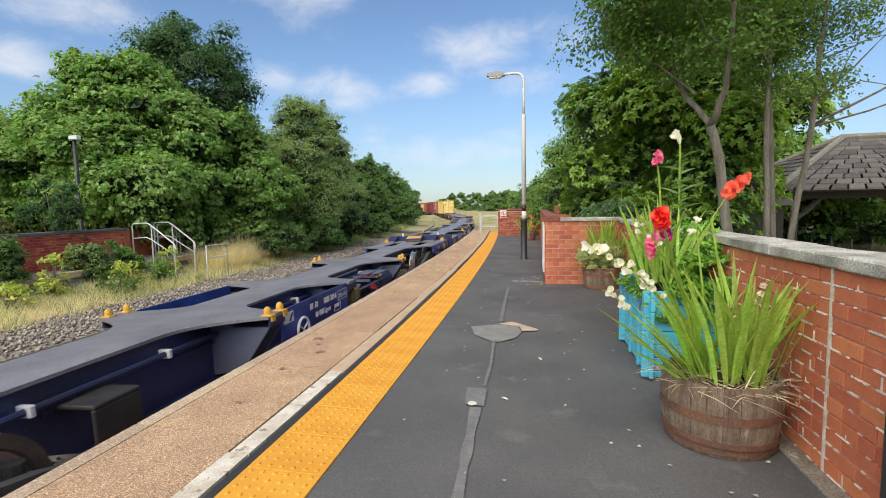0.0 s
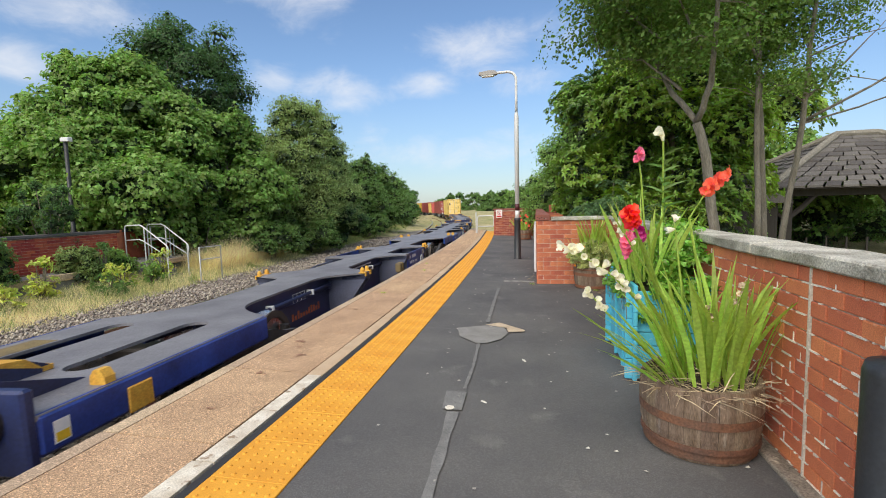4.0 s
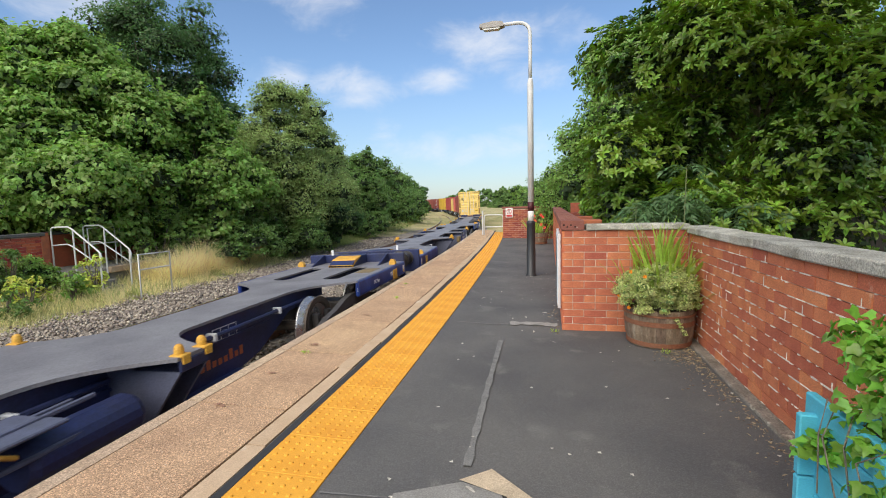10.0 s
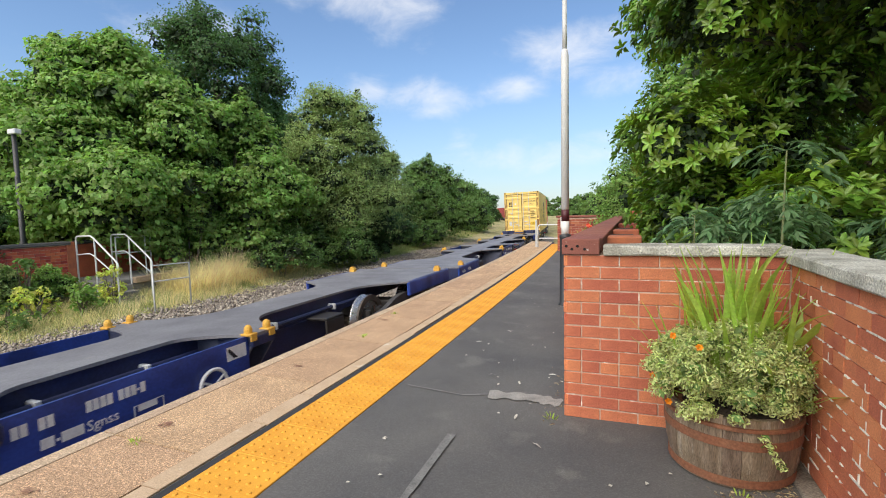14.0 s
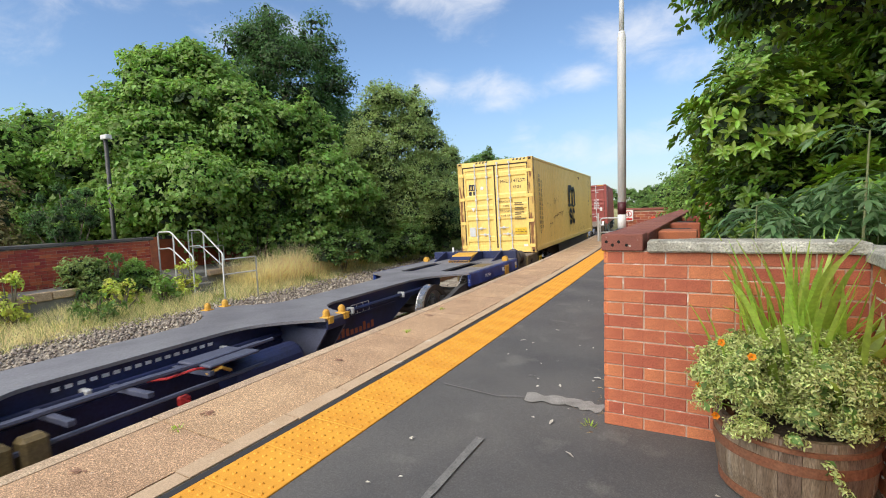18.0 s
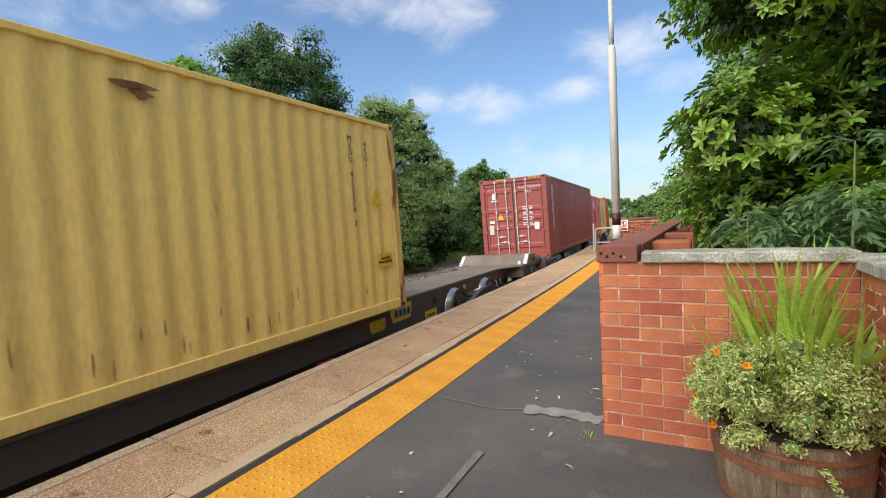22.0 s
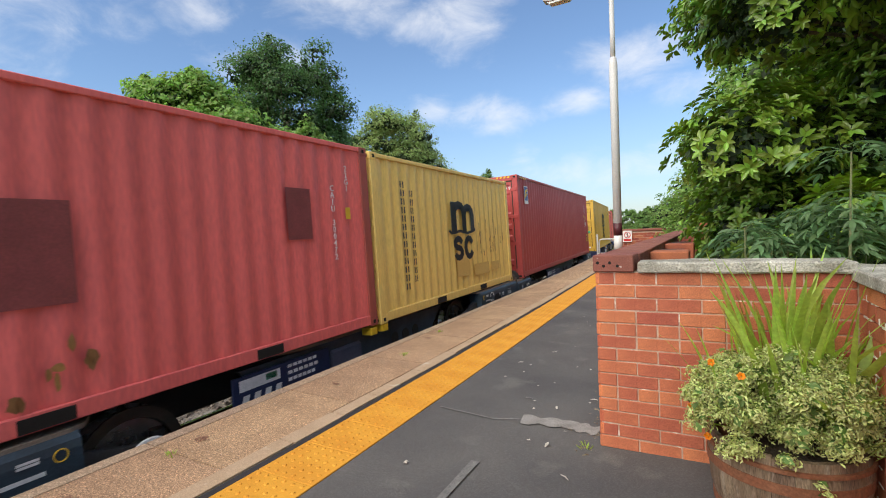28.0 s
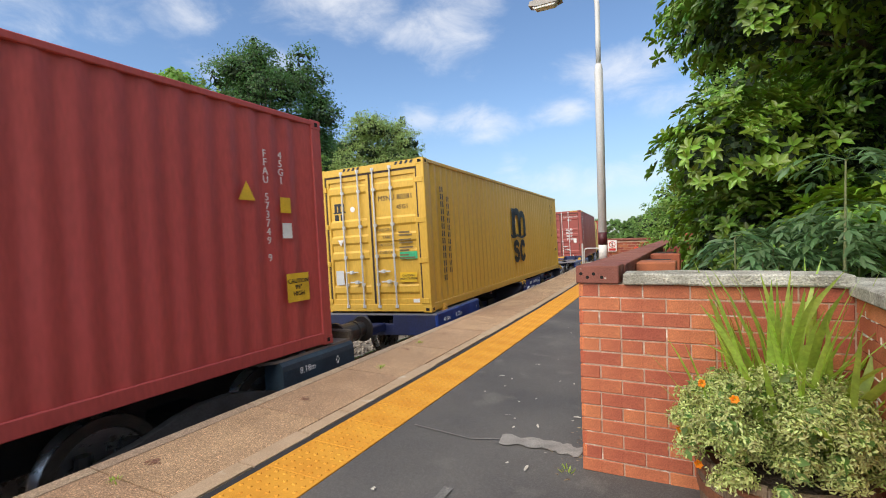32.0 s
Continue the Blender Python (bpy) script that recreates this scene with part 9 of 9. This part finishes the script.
    tagged(part("side_stem", bm, M["elder_stem"], E), kind="stuff")


def ragged(bm, cx, cy, r, n, rng, z=.008, sx=1.0, sy=1.0):
    vs = []
    for k in range(n):
        a = 2 * math.pi * k / n
        q = r * rng.uniform(.6, 1.15)
        x, y = cx + q * sx * math.cos(a), cy + q * sy * math.sin(a)
        vs.append(bm.verts.new((x, y, floor_z(x) + z)))
    bm.faces.new(vs)


def build_marks():
    rng = random.Random(12)
    K = thing("asphalt_repairs", "grey patches and sealed cracks in the asphalt", "repair", kind="structure")
    bm = bmesh.new()
    pts = ((-.88, 5.6), (-.53, 5.79), (-.30, 5.72), (-.24, 5.48), (-.30, 5.2), (-.46, 5.0), (-.56, 4.98), (-.79, 5.23))
    bm.faces.new([bm.verts.new((x, y, floor_z(x) + .009)) for x, y in pts]); part("patch", bm, M["patch_grey"], K, "grey mortar patch")
    bm = bmesh.new()
    bm.faces.new([bm.verts.new((x, y, floor_z(x) + .013)) for x, y in ((-.55, 5.80), (-.38, 5.95), (-.04, 5.63), (-.05, 5.57), (-.24, 5.50), (-.27, 5.70))]); part("patch", bm, M["patch_cream"], K, "cream stone patch")
    bm = bmesh.new()
    bm.faces.new([bm.verts.new((x, y, floor_z(x) + .009)) for x, y in ((-.47, 3.58), (-.64, 3.58), (-.61, 3.23), (-.46, 3.23))]); part("patch", bm, M["seam"], K)
    bm = bmesh.new(); ragged(bm, -.56, 3.25, .05, 7, rng, .012); part("patch", bm, M["white_line"], K)
    def seam(p, w, m):
        bm = bmesh.new(); prev = None
        n = 10
        for (x0, y0), (x1, y1) in zip(p, p[1:]):
            for k in range(n):
                t = k / n
                x, y = x0 + (x1 - x0) * t, y0 + (y1 - y0) * t
                d = Vector((x1 - x0, y1 - y0)).normalized()
                j = rng.uniform(.6, 1.2) * w / 2
                q = (bm.verts.new((x - d.y * j, y + d.x * j, floor_z(x) + .006)), bm.verts.new((x + d.y * j, y - d.x * j, floor_z(x) + .006)))
                if prev:
                    bm.faces.new((prev[0], prev[1], q[1], q[0]))
                prev = q
        part("sealed_crack", bm, m, K)
    seam([(-.59, 8.6), (-.56, 7.0), (-.53, 5.85)], .055, M["seam"]); seam([(-.54, 5.0), (-.50, 4.2), (-.50, 3.6)], .035, M["seam"])
    seam([(-.52, 3.2), (-.47, 2.0), (-.42, .5), (-.4, -3)], .075, M["seam"])
    seam([(-1.28, 9.34), (-.75, 9.30), (-.5, 9.42)], .014, M["patch_grey"]); seam([(-.55, 9.40), (-.2, 9.46), (.08, 9.42)], .17, M["patch_pale"]); seam([(-1.28, 5.53), (-.86, 5.57)], .012, M["seam"])
    # stains on the slabs
    T = thing("slab_stains", "dark rust red stains on the brown slabs", "stain", kind="structure")
    for x, y, r in ((-2.52, 4.68, .09), (-2.54, 6.37, .10), (-2.58, 7.99, .09), (-2.56, 7.1, .07), (-2.70, 11.5, .12), (-2.71, 12.6, .1), (-2.42, 3.66, .08), (-2.29, 4.22, .09), (-2.44, 4.47, .06), (-2.52, 9.4, .07), (-2.35, 2.9, .05), (-2.6, 14.5, .1)):
        bm = bmesh.new()
        for k in range(26):
            q = abs(rng.gauss(0, .55))
            a = rng.uniform(0, 6.28)
            ragged(bm, x + q * r * 1.5 * math.cos(a), y + q * r * .75 * math.sin(a), r * rng.uniform(.05, .28) * max(.25, 1 - q * .6), 7, rng, .006 + .0001 * k)
        part("stain", bm, M["stain_rust"], T)
    # litter: petals, gull marks, small stones
    for k in range(120):
        near = k < 70
        x = rng.uniform(-1.0, 1.4) if near else rng.uniform(-1.1, .1)
        y = rng.uniform(1.6, 9) if near else rng.uniform(9, 14)
        Lt = thing("litter", "small pale petal or scrap lying on the asphalt", "litter", pose(x, y, floor_z(x) + .008, rng.uniform(-6, 6), rng.uniform(-6, 6), rng.uniform(0, 360)), "scraps on the platform")
        if k % 6 == 0:
            key = "scrap_a"
        else:
            key = "scrap_b"
        if key not in MESH:
            bm = bmesh.new()
            if key == "scrap_a":
                v = [bm.verts.new(c) for c in ((-.035, -.005, 0), (0, -.012, .006), (.035, -.003, .002), (.03, .006, .004), (0, .008, .010), (-.035, .004, .004))]
                bm.faces.new((v[0], v[1], v[4], v[5])); bm.faces.new((v[1], v[2], v[3], v[4]))
            else:
                v = [bm.verts.new(c) for c in ((-.014, -.008, 0), (.008, -.012, .004), (.015, .004, .002), (0, .012, .006))]
                bm.faces.new(v)
            MESH[key] = finish(bm, "scrap", M["litter"])
        part("scrap", MESH[key], None, Lt)
    # dry leaves and dirt blown against the walls
    rd = np.random.default_rng(91)
    n = 1500
    t = rd.random(n)
    P = np.stack([1.39 - rd.exponential(.07, n), 5.2 + 4.0 * np.sqrt(t), np.zeros(n)], 1)
    P[:400] = np.stack([rd.normal(1.25, .12, 400).clip(.7, 1.39), rd.normal(8.3, .16, 400), np.zeros(400)], 1)
    P[400:560] = np.stack([.02 + rd.normal(0, .05, 160), 9.0 + rd.exponential(1.2, 160).clip(0, 4), np.zeros(160)], 1)
    P[:, 2] = [floor_z(x) + .002 for x in P[:, 0]]
    D = rd.normal(size=(n, 3)); D[:, 2] = abs(D[:, 2]) * .12; D /= np.linalg.norm(D, axis=1, keepdims=True)
    tagged(new("debris", blade_mesh("debris", P, D, rd.uniform(.008, .035, n), rd.uniform(.003, .009, n), M["debris"], .3, 92)), "dry leaf scraps and dirt along the wall's foot", "debris", kind="stuff")
    # weeds in cracks
    for i, (x, y) in enumerate(((-2.53, 7.71), (.02, 9.12), (1.12, 8.40), (-2.5, 10.6), (-2.74, 11.9))):
        Wd = thing("weed", "small green weed in a crack", "weed", pose(0, 0, 0), "weeds")
        fan("leaf", Wd, x, y, floor_z(x), 14, .045, 1.0, (0, 0), .010, 300 + i, .045, M["sword_leaf"])


build_grass()
build_flowers()
build_marks()


motions()
